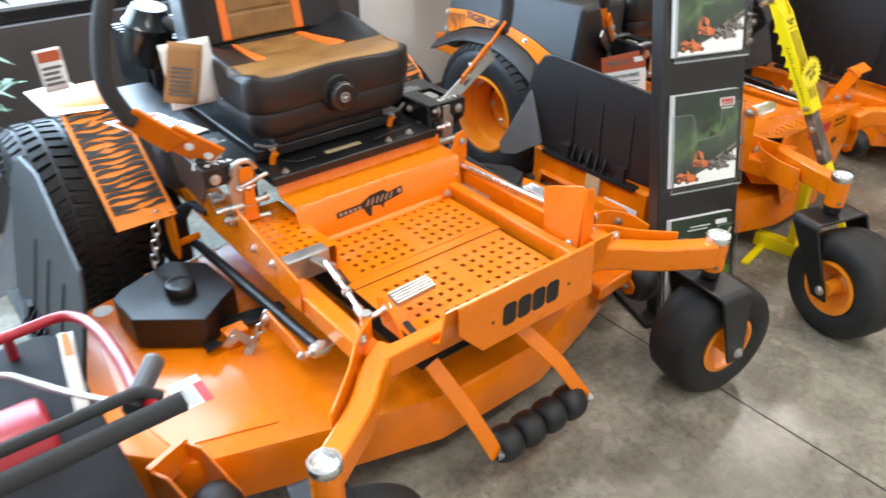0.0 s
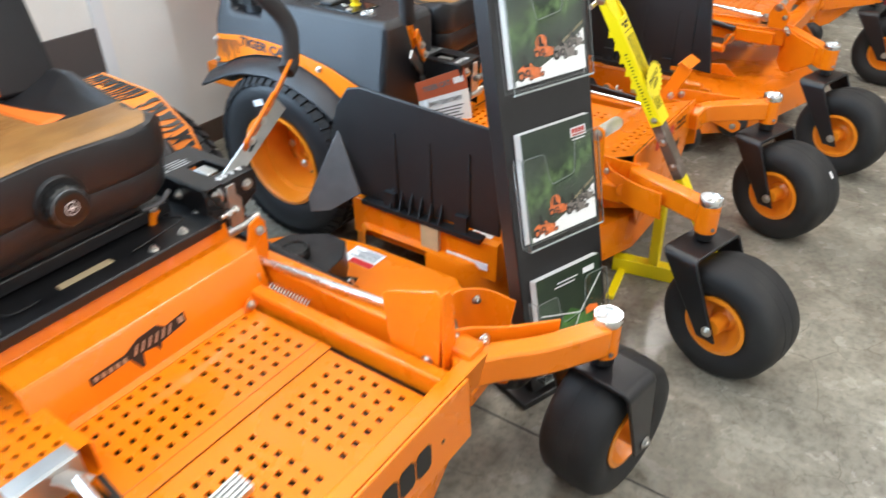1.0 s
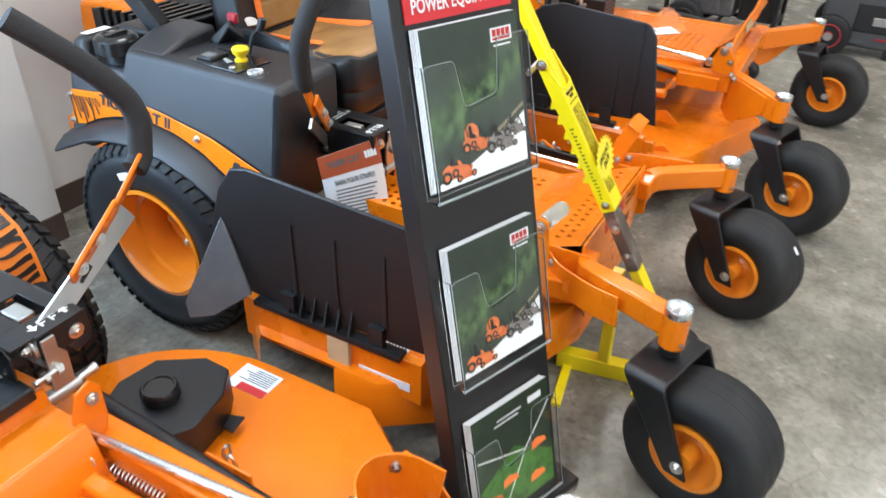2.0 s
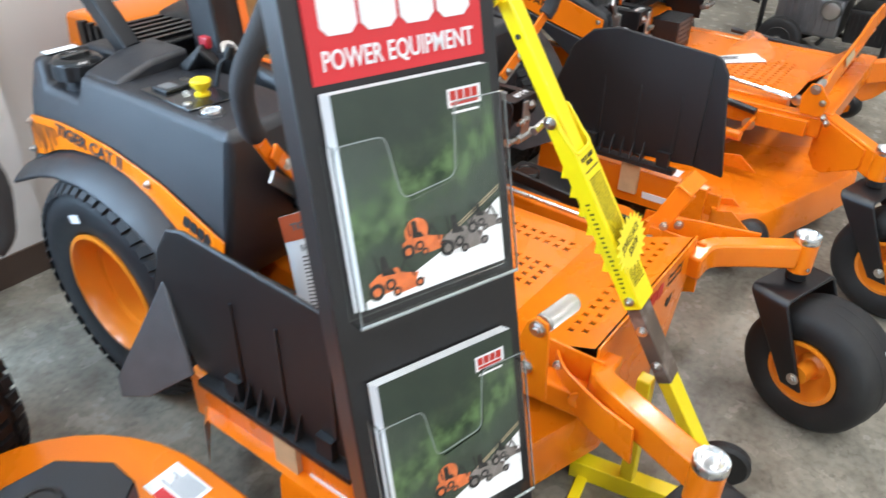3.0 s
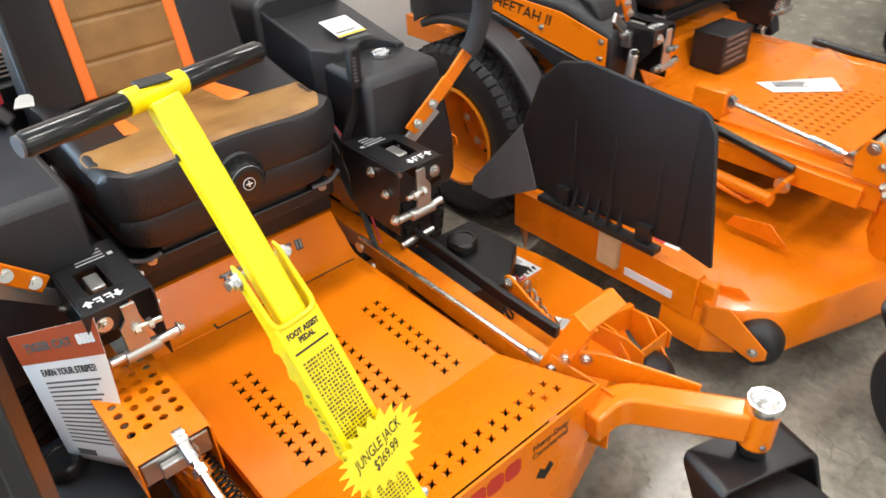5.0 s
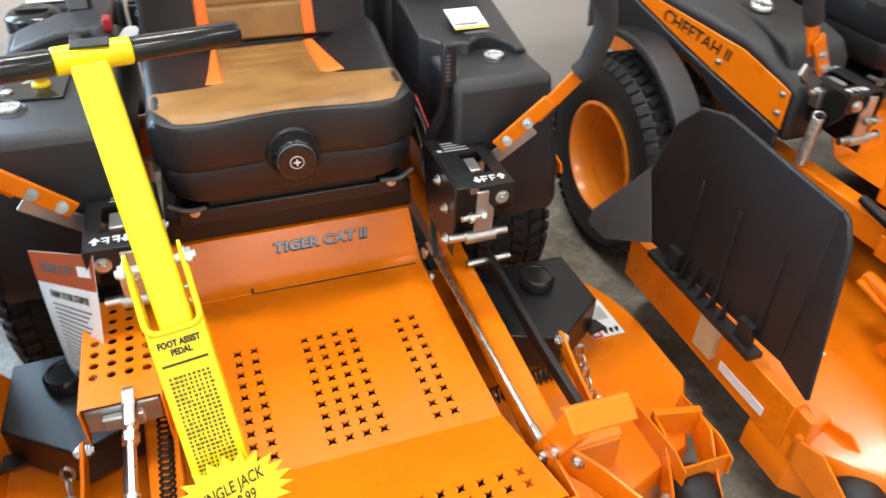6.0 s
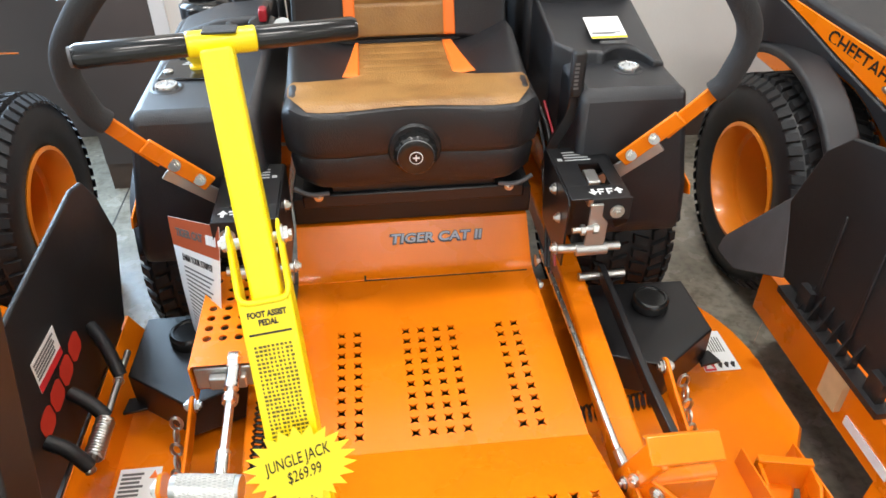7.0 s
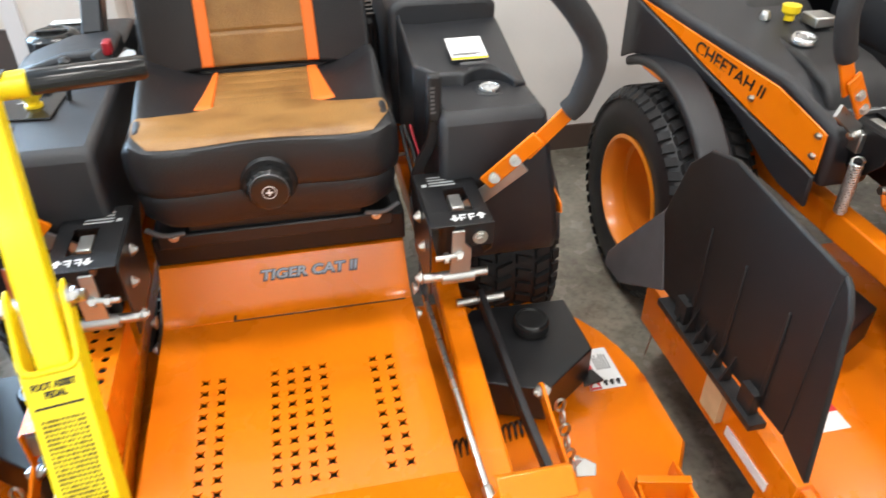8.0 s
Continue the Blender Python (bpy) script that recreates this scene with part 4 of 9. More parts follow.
def stripe_bars(bm, w, h, n, seed, t=0.0012):
    """Wavy animal stripes in the local xy plane, from (0,0) to (w,h)."""
    rnd = random.Random(seed)
    for i in range(n):
        y = h * (i + 0.5) / n
        for side in (0, 1):
            ln = w * (0.38 + 0.25 * rnd.random())
            th = h / n * (0.55 + 0.25 * rnd.random())
            k = 7
            up, dn = [], []
            off = rnd.random() * 3
            for j in range(k):
                u = j / (k - 1)
                x = 0.04 * w + u * ln if side == 0 else w * 0.96 - u * ln
                yy = y + 0.35 * h / n * math.sin(u * 4 + off) + u * h / n * 0.5
                e = th * 0.5 * (1 - u ** 1.6) + 0.0006
                up.append((x, yy + e))
                dn.append((x, yy - e))
            pts = up + dn[::-1]
            prism(bm, pts if side == 0 else pts[::-1], 'z', 0, t)


def engine(root, y0, z0, w=0.26, hood=True):
    """The engine block behind the seat with its orange hood."""
    bm = B()
    box(bm, -w, w, y0, y0 + 0.36, z0 - 0.15, z0 + 0.06)
    e = part("engine", bm, BLACK_STEEL, root, "black air-cooled engine with fins", bevel=0.006)
    for k in range(9):
        part("cooling_fin", box(B(), -w - 0.012, w + 0.012, y0 + 0.03 + k * 0.034, y0 + 0.045 + k * 0.034, z0 - 0.10, z0 + 0.068), BLACK_STEEL, e)
    if not hood:
        for q, rr, hh, mt in (((-0.26, y0 + 0.02, z0 + 0.02), 0.07, 0.17, BLACK_GLOSS), ((-0.11, y0 + 0.0, z0 + 0.04), 0.06, 0.12, BLACK_STEEL), ((0.2, y0 + 0.05, z0 + 0.03), 0.07, 0.14, ENGINE_GREY)):
            bm = B()
            lathe(bm, [(rr * 0.9, 0), (rr, 0.012), (rr, hh * 0.6), (rr * 1.08, hh * 0.62), (rr * 1.08, hh * 0.7), (rr * 0.95, hh * 0.74), (rr * 0.7, hh), (0.0, hh)], q, (0.15, -0.2, 1), 26)
            part("air_filter", bm, mt, e, "black air-filter canister", smooth=40)
        bm = B()
        tube(bm, [(-0.26, y0 + 0.0, z0 + 0.17), (-0.2, y0 - 0.06, z0 + 0.14), (-0.12, y0 - 0.05, z0 + 0.06), (-0.05, y0, z0 + 0.02)], 0.018, 12, 0.04)
        part("intake_hose", bm, GREY_PLASTIC, e)
        return
    bm = B()
    prism(bm, [(y0 + 0.20, z0 - 0.01), (y0 + 0.21, z0 + 0.06), (y0 + 0.26, z0 + 0.085), (y0 + 0.42, z0 + 0.072), (y0 + 0.44, z0 - 0.03)], 'x', -w * 0.98, w * 0.6)
    part("engine_hood", bm, ORANGE, root, "orange engine hood", bevel=0.015, seg=3)
    bm = B()
    lathe(bm, [(0.17, 0.0), (0.175, 0.03), (0.15, 0.07), (0.06, 0.085), (0.0, 0.085)], (0.06, y0 + 0.19, z0 + 0.0), (0, 0, 1), 30)
    part("engine_cowl", bm, BLACK_PLASTIC, e, smooth=50)
    bm = B()
    sheet(bm, [(y0 + 0.40, z0 - 0.2), (y0 + 0.40, z0 + 0.02), (y0 + 0.30, z0 + 0.03)], -w * 0.7, w * 1.1, 0.005)
    part("engine_guard", bm, ORANGE, root, bevel=0.003)
    bm = B()
    box(bm, -0.45, 0.45, y0 + 0.05, y0 + 0.12, z0 - 0.33, z0 - 0.24)
    box(bm, -0.40, -0.34, y0 - 0.45, y0 + 0.4, z0 - 0.33, z0 - 0.25)
    box(bm, 0.34, 0.40, y0 - 0.45, y0 + 0.4, z0 - 0.33, z0 - 0.25)
    part("rear_frame", bm, ORANGE, root, bevel=0.004)


def roll_bar(root, y, z0, hw=0.36):
    bm = B()
    for s in (-1, 1):
        sweep(bm, [(s * hw, y - 0.06, z0 - 0.3), (s * hw, y - 0.03, z0 + 0.01), (s * hw, y + 0.47, z0 + 0.50)], rect(0.045, 0.05), up=(0, 1, 0.3))
    box(bm, -hw - 0.02, hw + 0.02, y + 0.445, y + 0.495, z0 + 0.475, z0 + 0.525)
    part("roll_bar", bm, BLACK_STEEL, root, "black square-tube roll bar", bevel=0.005)


# ---------- the middle mower ----------
def mower_mid():
    r = thing("riding_mower", "orange zero-turn mower with brown seat and yellow lifting tool in front", "riding mower", (0.40, 0, 0), "row of riding mowers")
    # foot platform
    xs = [-0.170, -0.140, -0.045, -0.0155, 0.014, 0.044, 0.139, 0.170]
    ys = [0.535 + 0.0281 * i for i in range(10)]
    bm = B()
    perforated(bm, -0.262, 0.242, 0.50, 0.965, xs, ys, 0.0102, lambda y: 0.372)
    foot = part("foot_platform", bm, ORANGE, r, "orange perforated steel foot platform", smooth=30)
    bm = B()
    rx = [-0.205 + 0.0315 * i for i in range(14)]
    perforated(bm, -0.262, 0.242, 0.268, 0.50, rx, [0.315, 0.345], 0.0088, lambda y: 0.372 + (0.50 - y) * 0.375)
    part("toe_ramp", bm, ORANGE, r, smooth=30)
    bm = B()
    box(bm, -0.262, -0.2595, 0.5, 0.965, 0.345, 0.372)
    part("platform_edge", bm, ORANGE, r, bevel=0.001)
    bm = B()
    box(bm, 0.242, 0.2445, 0.5, 0.965, 0.345, 0.372)
    prism(bm, [(0.5, 0.345), (0.5, 0.372), (0.268, 0.459), (0.268, 0.43)], 'x', 0.2420, 0.2450)
    part("platform_edge", bm, ORANGE, r, bevel=0.001)
    # black sheet added below the plate so that its holes look shaded
    bm = B()
    box(bm, -0.25, 0.235, 0.30, 0.96, 0.30, 0.305)
    part("hole_shade_sheet", bm, BLACK_STEEL, r)
    bm = B()
    prism(bm, [(-0.262, 0.462), (0.252, 0.462), (0.255, 0.40), (0.16, 0.18), (-0.16, 0.18), (-0.262, 0.36)], 'y', 0.258, 0.2635)
    fp = part("front_plate", bm, ORANGE, r, "orange front plate with dark print", bevel=0.0015)
    bm = B()
    block_letters(bm, 0.15, 0.038)
    mk = basis((-0.02, 0.2575, 0.425), (1, 0, 0), (0, 0, 1))
    part("maker_mark", bm, INK_RED, fp, m=mk)
    words("duty_print", "Heavy-Duty\nCommercial", 0.02, INK, fp, basis((0.125, 0.2575, 0.425), (1, 0, 0), (0, 0, 1)), fit=(0.085, 0.033))
    bm = B()
    prism(bm, [(0, 0), (0.022, 0.02), (0.012, 0.036), (0, 0.024), (-0.012, 0.036), (-0.022, 0.02)], 'z', 0, 0.0006)
    part("emblem", bm, INK, fp, m=basis((0.115, 0.2575, 0.335), (1, 0, 0), (0, 0, 1)))
    bm = B()
    sheet(bm, [(0.955, 0.374), (0.968, 0.376), (0.985, 0.388), (1.05, 0.455), (1.09, 0.458)], -0.262, 0.244, 0.004)
    ri = part("riser", bm, ORANGE, r, "orange riser under the seat with metal-look lettering", bevel=0.001)
    mt = basis(V(0.04, 1.022, 0.4275) + V(0, -0.72, 0.70) * 0.0012, (1, 0, 0), (0, 0.70, 0.72))
    words("model_print", "TIGER CAT II", 0.03, INK, ri, mt, shear=0.15, fit=(0.205, 0.025), bold=0.0022)
    words("model_face", "TIGER CAT II", 0.03, ENGINE_GREY, ri, mt @ Matrix.Translation((0.001, 0.001, 0.0006)), shear=0.15, fit=(0.199, 0.020), bold=0.0006)
    bm = B()
    box(bm, -0.12, 0.23, 0.952, 0.956, 0.3725, 0.3735)
    box(bm, -0.122, -0.118, 0.952, 0.975, 0.3725, 0.376)
    part("riser_slot", bm, INK, ri)
    # seat and its surround
    seat(r, -0.008, 0.92, 0.787)
    bm = B()
    box(bm, -0.262, 0.25, 1.052, 1.36, 0.46, 0.525)
    part("seat_deck", bm, BLACK_STEEL, r, bevel=0.004)
    # frame
    for s in (-1, 1):
        bm = B()
        sweep(bm, [(s * 0.292, 0.26, 0.355), (s * 0.31, 0.62, 0.35), (s * 0.327, 1.0, 0.345), (s * 0.33, 1.6, 0.34)], rect(0.05, 0.055))
        part("frame_rail", bm, ORANGE, r, bevel=0.005)
        cap = (-0.402, 0.0, 0.466) if s < 0 else (0.404, 0.050, 0.466)
        arm(r, [(s * 0.215, 0.250, 0.395), (s * 0.285, 0.245, 0.405), (s * 0.325, 0.170, 0.416), (cap[0] - s * 0.012, cap[1] + 0.012, 0.42)])
        caster_tube(r, cap)
        caster(r, cap, -105 if s < 0 else -108, 1 if s < 0 else 1, R=0.164, trail=0.117, sticker=s > 0)
        # cheek plate where the arm meets the frame
        bm = B()
        prism(bm, [(0.24, 0.44), (0.38, 0.44), (0.40, 0.34), (0.33, 0.27), (0.24, 0.30)], 'x', s * 0.265 - 0.003, s * 0.265 + 0.003)
        part("arm_gusset", bm, ORANGE, r, bevel=0.002)
        bm = B()
        if s < 0:
            sweep(bm, fillet([(-0.262, 0.345, 0.385), (-0.300, 0.310, 0.380), (-0.345, 0.215, 0.380), (-0.380, 0.13, 0.392)], 0.04, 5), rect(0.006, 0.078))
        else:
            sweep(bm, fillet([(0.262, 0.350, 0.442), (0.300, 0.305, 0.442), (0.345, 0.225, 0.428), (0.380, 0.150, 0.420)], 0.04, 5), rect(0.006, 0.058))
        gp = part("arm_plate", bm, ORANGE, r, "orange side plate along the arm", bevel=0.002)
        if s < 0:
            bm = B()
            lathe(bm, [(0.019, -0.002), (0.019, 0.002), (0.013, 0.003), (0.0, -0.001)], (-0.3235, 0.262, 0.378), (-0.92, -0.40, 0), 24, caps=False)
            part("plate_boss", bm, ORANGE, gp, smooth=40)
            bolts(gp, "plate_bolt", [((-0.286, 0.328, 0.405), (-0.8, -0.6, 0), 0.008)])
        else:
            bolts(gp, "plate_bolt", [((0.284, 0.318, 0.455), (-0.8, -0.6, 0), 0.009), ((0.262, 0.346, 0.452), (-0.8, -0.6, 0), 0.009)])
        wheel(r, (s * 0.503, 1.346, 0.295), 0.285, 0.235, 0.155, s, 26)
        # moulded tank: console in front, filler well behind (one side), stepped top on the other
        front = [(0.985, 0.43), (0.957, 0.48), (0.942, 0.57), (0.940, 0.766), (0.946, 0.781), (0.960, 0.787)]
        back = [(1.64, 0.79), (1.665, 0.70), (1.672, 0.56), (1.69, 0.50)] + arc(1.346, 0.29, 0.325, 40, 150, 14)
        if s < 0:
            prof = front + [(1.445, 0.79), (1.457, 0.735), (1.585, 0.735), (1.60, 0.795)] + back
        else:
            prof = front + [(1.60, 0.79)] + back
        tk = tank(r, s, prof, 0.285 if s < 0 else 0.305, 0.505, 0.42, 0.78, 0.065, bev=0.022 if s < 0 else 0.038)
        bm = B()
        prism(bm, [(0.30, 0.70), (0.495, 0.70), (0.495, 0.789), (0.46, 0.801), (0.40, 0.820), (0.30, 0.826)], 'y', 1.325, 1.452)
        box(bm, 0.30, 0.385, 1.44, 1.62, 0.70, 0.80)
        if s < 0:
            for v in bm.verts:
                v.co.x *= -1
            part("tank_ridge", bm, TANK_PLASTIC, tk, bevel=0.012, smooth=50, seg=3)
        # flared arch shelf under the side strip
        arch = lerp([(1.02, 0.47), (1.06, 0.505), (1.103, 0.547), (1.169, 0.583), (1.266, 0.613), (1.361, 0.624), (1.47, 0.613), (1.545, 0.592), (1.62, 0.56), (1.69, 0.53)])
        bm = B()
        rings = []
        for i in range(29):
            y = 1.02 + 0.67 * i / 28
            z = arch(y)
            w = 0.612 - 0.02 * max(0, (1.10 - y) / 0.08)
            rings.append([bm.verts.new((s * q[0], y + q[2], q[1])) for q in ((0.53, z + 0.004, 0), (0.572, z - 0.006, 0), (w - 0.012, z - 0.026, 0), (w, z - 0.038, 0), (w - 0.004, z - 0.046, 0), (0.53, z - 0.030, 0))])
        skin(bm, rings)
        part("fender_lip", bm, TANK_PLASTIC, tk, "rounded plastic wheel-arch lip", bevel=0.003, smooth=55)
        gx, gy = (0.46, 1.05) if s < 0 else (0.422, 1.041)
        bm = B()
        lathe(bm, [(0.030, -0.004), (0.030, 0.001), (0.026, 0.003), (0.022, 0.001)], (s * gx, gy, 0.787), (0, 0, 1), 28, caps=False)
        part("gauge_seat", bm, TANK_PLASTIC, tk, smooth=50)
        if s > 0:
            # raised part behind, scooped out round the gauge, and the step at its back
            rise = lerp([(0.95, 0.803), (1.08, 0.812), (1.11, 0.822), (1.28, 0.858), (1.62, 0.868)])
            plan = [(0.285, 1.11), (0.325, 1.075), (0.370, 1.075)] + [(gx + 0.050 * math.cos(radians(q)), gy + 0.050 * math.sin(radians(q))) for q in range(150, -1, -15)] + [(0.500, 1.05), (0.506, 1.30), (0.506, 1.62), (0.285, 1.62), (0.285, 1.30)]
            bm = B()
            _, hi = prism(bm, plan, 'z', 0.60, 0.80)
            for v in hi:
                v.co.z = rise(v.co.y) - 0.020 * max(0, (v.co.x - 0.42) / 0.085) ** 2
            part("tank_tier", bm, TANK_PLASTIC, tk, bevel=0.014, smooth=55, seg=3)
            bm = B()
            prism(bm, [(0.268, 0.60), (0.506, 0.60), (0.506, 0.865), (0.49, 0.888), (0.30, 0.892), (0.268, 0.875)], 'y', 1.305, 1.62)
            part("tank_step", bm, TANK_PLASTIC, tk, bevel=0.016, smooth=55, seg=3)
        bm = B()
        lathe(bm, [(0.0205, 0), (0.021, 0.006), (0.020, 0.009), (0.0175, 0.0092), (0.0165, 0.007)], (s * gx, gy, 0.787), (0, 0, 1), 28, caps=False)
        part("gauge_ring", bm, CHROME, tk, "round chrome-rimmed gauge", smooth=40)
        bm = B()
        lathe(bm, [(0.0166, 0.0), (0.0166, 0.0075), (0.0, 0.0075)], (s * gx, gy, 0.787), (0, 0, 1), 20)
        gf = part("gauge_face", bm, INK_PALE, tk)
        bm = B()
        for k in range(7):
            a = radians(20 + 140 * k / 6)
            box(bm, 0.010, 0.0155, -0.0007, 0.0007, 0, 0.0004, Matrix.Translation((s * gx, gy - 0.004, 0.7947)) @ pose(0, 0, 0, 0, 0, 20 + 140 * k / 6))
        box(bm, 0.0, 0.012, -0.0008, 0.0008, 0, 0.0006, Matrix.Translation((s * gx, gy - 0.004, 0.7947)) @ pose(0, 0, 0, 0, 0, 70))
        part("gauge_marks", bm, INK, gf)
        if s < 0:
            # ribbed filler cap in its well
            c = V(-0.462, 1.522, 0.725)
            bm = B()
            lathe(bm, [(0.036, 0), (0.036, 0.05), (0.0, 0.05)], c, (0, 0, 1), 26)
            part("filler_neck", bm, TANK_PLASTIC, tk)
            bm = B()
            pts = []
            for i in range(48):
                rr = 0.058 if (i // 2) % 2 == 0 else 0.0545
                pts.append((c.x + rr * math.cos(2 * math.pi * i / 48), c.y + rr * math.sin(2 * math.pi * i / 48)))
            prism(bm, pts, 'z', c.z + 0.036, c.z + 0.072)
            cap = part("filler_cap", bm, BLACK_PLASTIC, tk, "ribbed black fuel cap", bevel=0.002)
            bm = B()
            lathe(bm, [(0.055, 0.0), (0.048, 0.008), (0.036, 0.011), (0.034, 0.007), (0.0, 0.007)], c + V(0, 0, 0.072), (0, 0, 1), 32, caps=False)
            box(bm, c.x - 0.032, c.x + 0.032, c.y - 0.008, c.y + 0.008, c.z + 0.074, c.z + 0.087)
            part("cap_grip", bm, BLACK_GLOSS, cap, bevel=0.002)
            bm = B()
            box(bm, -0.485, -0.405, 1.606, 1.634, 0.7962, 0.7970)
            part("tank_label", bm, PAPER, tk, "white printed label")
        # side strip with lettering on the outer face
        up = lerp([(0.945, 0.572), (1.008, 0.591), (1.143, 0.633), (1.32, 0.662), (1.418, 0.668), (1.527, 0.668), (1.66, 0.655)])
        dn = lerp([(0.945, 0.548), (0.98, 0.53), (1.03, 0.515), (1.103, 0.556), (1.169, 0.590), (1.266, 0.619), (1.361, 0.630), (1.47, 0.619), (1.545, 0.598), (1.60, 0.572), (1.66, 0.560)])

        def side_x(y, z):
            return 0.507 + 0.065 * max(0, min(1, (0.78 - z) / 0.36)) ** 0.8 + 0.003
        bm = B()
        band(bm, [0.945 + 0.0235 * i for i in range(31)], dn, up, side_x, 0.004, s)
        st = part("side_strip", bm, ORANGE, tk, "orange side strip with dark lettering", bevel=0.001)
        if s < 0:
            bm = B()
            for i in range(9):
                y = 1.65 - 0.0125 * i
                prism(bm, [(0, up(y) - 0.008), (0.004, up(y) - 0.007), (0.020 + 0.006 * (i % 2), dn(y) + 0.012 + 0.016 * (i % 3)), (0.017 + 0.006 * (i % 2), dn(y) + 0.010 + 0.016 * (i % 3))], 'z', 0, 0.001, basis((-side_x(y, 0.61) - 0.0065 - 0.145 * 0.61, y, 0), (0, -1, 0), (0.145, 0, 1)))
            part("strip_stripes", bm, INK, st)
            words("strip_print", "TIGER CAT II", 0.05, INK, st, basis((-side_x(1.41, 0.645) - 0.0058, 1.405, 0.6465), (0, -1, -0.055), (0.17, 0, 1)), fit=(0.255, 0.028), bold=0.0014)
            bolts(st, "strip_bolt", [((-side_x(y, z) - 0.005, y, z), (-1, 0, 0.2), 0.007) for y, z in ((1.648, 0.642), (1.645, 0.575), (1.185, 0.622))])
            bm = B()
            block_letters(bm, 0.085, 0.024)
            part("maker_mark", bm, INK, st, m=basis((-side_x(1.02, 0.572) - 0.0055, 1.025, 0.572), (0, -1, -0.30), (0.2, -0.06, 1)))
        # control levers
        bracket_box(r, s, 0.258, 0.365, 0.785, 0.955, 0.555, 0.655)
        lever(r, s, (0.345, 0.925, 0.605), (0.420, 0.895, 0.720), (0.528, 0.852, 0.832), (0.552, 0.838, 0.925), (0.485, 0.828, 1.020), (0.39, 0.87, 1.10), wide=0.031, hold=0.5)
        # rollers and belt covers
        roller_bracket(r, (0.60, 0.43, 0.175) if s > 0 else (-0.49, 0.42, 0.14), -12 if s > 0 else 0)
        deck_cover(r, (s * 0.475, 0.828, 0.335), 1.0, s, outline=[(-0.135, 0.075), (-0.105, 0.104), (0.100, 0.097), (0.104, -0.065), (-0.02, -0.155), (-0.135, -0.11)])
    # console on the tank: yellow pull switch, key, dials and their plate
    bm = B()
    prism(bm, [(-0.485, 1.085), (-0.375, 1.075), (-0.365, 1.255), (-0.475, 1.262)], 'z', 0.787, 0.7925)
    cp = part("console_plate", bm, BLACK_GLOSS, r, "black switch plate with white print", bevel=0.002)
    bm = B()
    lathe(bm, [(0.016, 0), (0.016, 0.004), (0.011, 0.006), (0.011, 0.010), (0.0195, 0.020), (0.0215, 0.030), (0.018, 0.034), (0, 0.035)], (-0.415, 1.135, 0.7925), (0, 0, 1), 22)
    part("blade_switch", bm, YELLOW_PLASTIC, cp, "yellow pull switch", smooth=40)
    bm = B()
    lathe(bm, [(0.009, 0), (0.009, 0.003), (0.006, 0.005), (0, 0.005)], (-0.468, 1.115, 0.7925), (0, 0, 1), 20)
    part("key_switch", bm, STEEL, cp, smooth=40)
    bm = B()
    box(bm, -0.462, -0.40, 1.19, 1.24, 0.7925, 0.800)
    hm = part("hour_meter", bm, BLACK_PLASTIC, cp, bevel=0.002)
    bm = B()
    box(bm, -0.455, -0.425, 1.198, 1.232, 0.8002, 0.8008)
    part("meter_window", bm, INK_GREY, hm)
    bm = B()
    for k in range(5):
        box(bm, -0.448 + 0.004 * k, -0.432 + 0.003 * k, 1.150 + k * 0.007, 1.152 + k * 0.007, 0.7927, 0.7931)
    part("console_print", bm, WHITE_SIGN, cp)
    bm = B()
    tube(bm, [(-0.36, 1.16, 0.79), (-0.35, 1.15, 0.84), (-0.34, 1.13, 0.855)], 0.005, 8, 0.01)
    lathe(bm, [(0.008, 0), (0.011, 0.01), (0.010, 0.03), (0.0, 0.034)], (-0.342, 1.132, 0.85), (0.2, -0.3, 1), 14)
    part("choke_lever", bm, BLACK_PLASTIC, cp)
    # label on the stepped top of the other tank
    ml = basis((0.402, 1.150, 0.8322), (1, 0, 0), (0, 0.978, 0.207))
    bm = B()
    box(bm, -0.037, 0.037, -0.040, 0.040, 0, 0.0008)
    lab = part("tank_label", bm, PAPER, r, "white label with dark print on the tank", m=ml)
    bm = B()
    bars(bm, 0.062, 0.008, 2, 8, x0=-0.032, y0=-0.026)
    bars(bm, 0.060, 0.010, 2, 9, x0=-0.024, y0=-0.060)
    part("label_print", bm, INK_GREY, lab, m=pose(0, 0, 0.001))
    bm = B()
    box(bm, -0.037, 0.037, -0.040, -0.033, 0.0009, 0.0012)
    part("label_mark", bm, YELLOW_PLASTIC, lab)
    # brake lever standing beside the seat
    bm = B()
    sweep(bm, fillet([(0.262, 0.99, 0.60), (0.268, 0.985, 0.66), (0.300, 0.975, 0.73), (0.300, 0.97, 0.80)], 0.03, 4), rect(0.022, 0.008), up=(0, -1, 0))
    bl = part("brake_lever", bm, BLACK_STEEL, r, "flat black parking brake lever", bevel=0.002)
    bm = B()
    box(bm, 0.287, 0.313, 0.958, 0.982, 0.768, 0.858)
    lk = part("lever_knob", bm, BLACK_PLASTIC, bl, bevel=0.006)
    bm = B()
    bars(bm, 0.010, 0.055, 7, 5, x0=0.291, y0=0.785)
    part("knob_print", bm, INK_GREY, lk, m=basis((0, 0.9575, 0), (1, 0, 0), (0, 0, 1)))
    # lap belt: stalk, black housing and bright tongue
    bm = B()
    sweep(bm, [(-0.30, 1.36, 0.74), (-0.315, 1.30, 0.79), (-0.30, 1.25, 0.825)], rect(0.055, 0.03), up=(0, -1, 0.5))
    sb = part("belt_buckle", bm, BLACK_PLASTIC, r, "black seat-belt buckle with a bright tongue", bevel=0.006)
    bm = B()
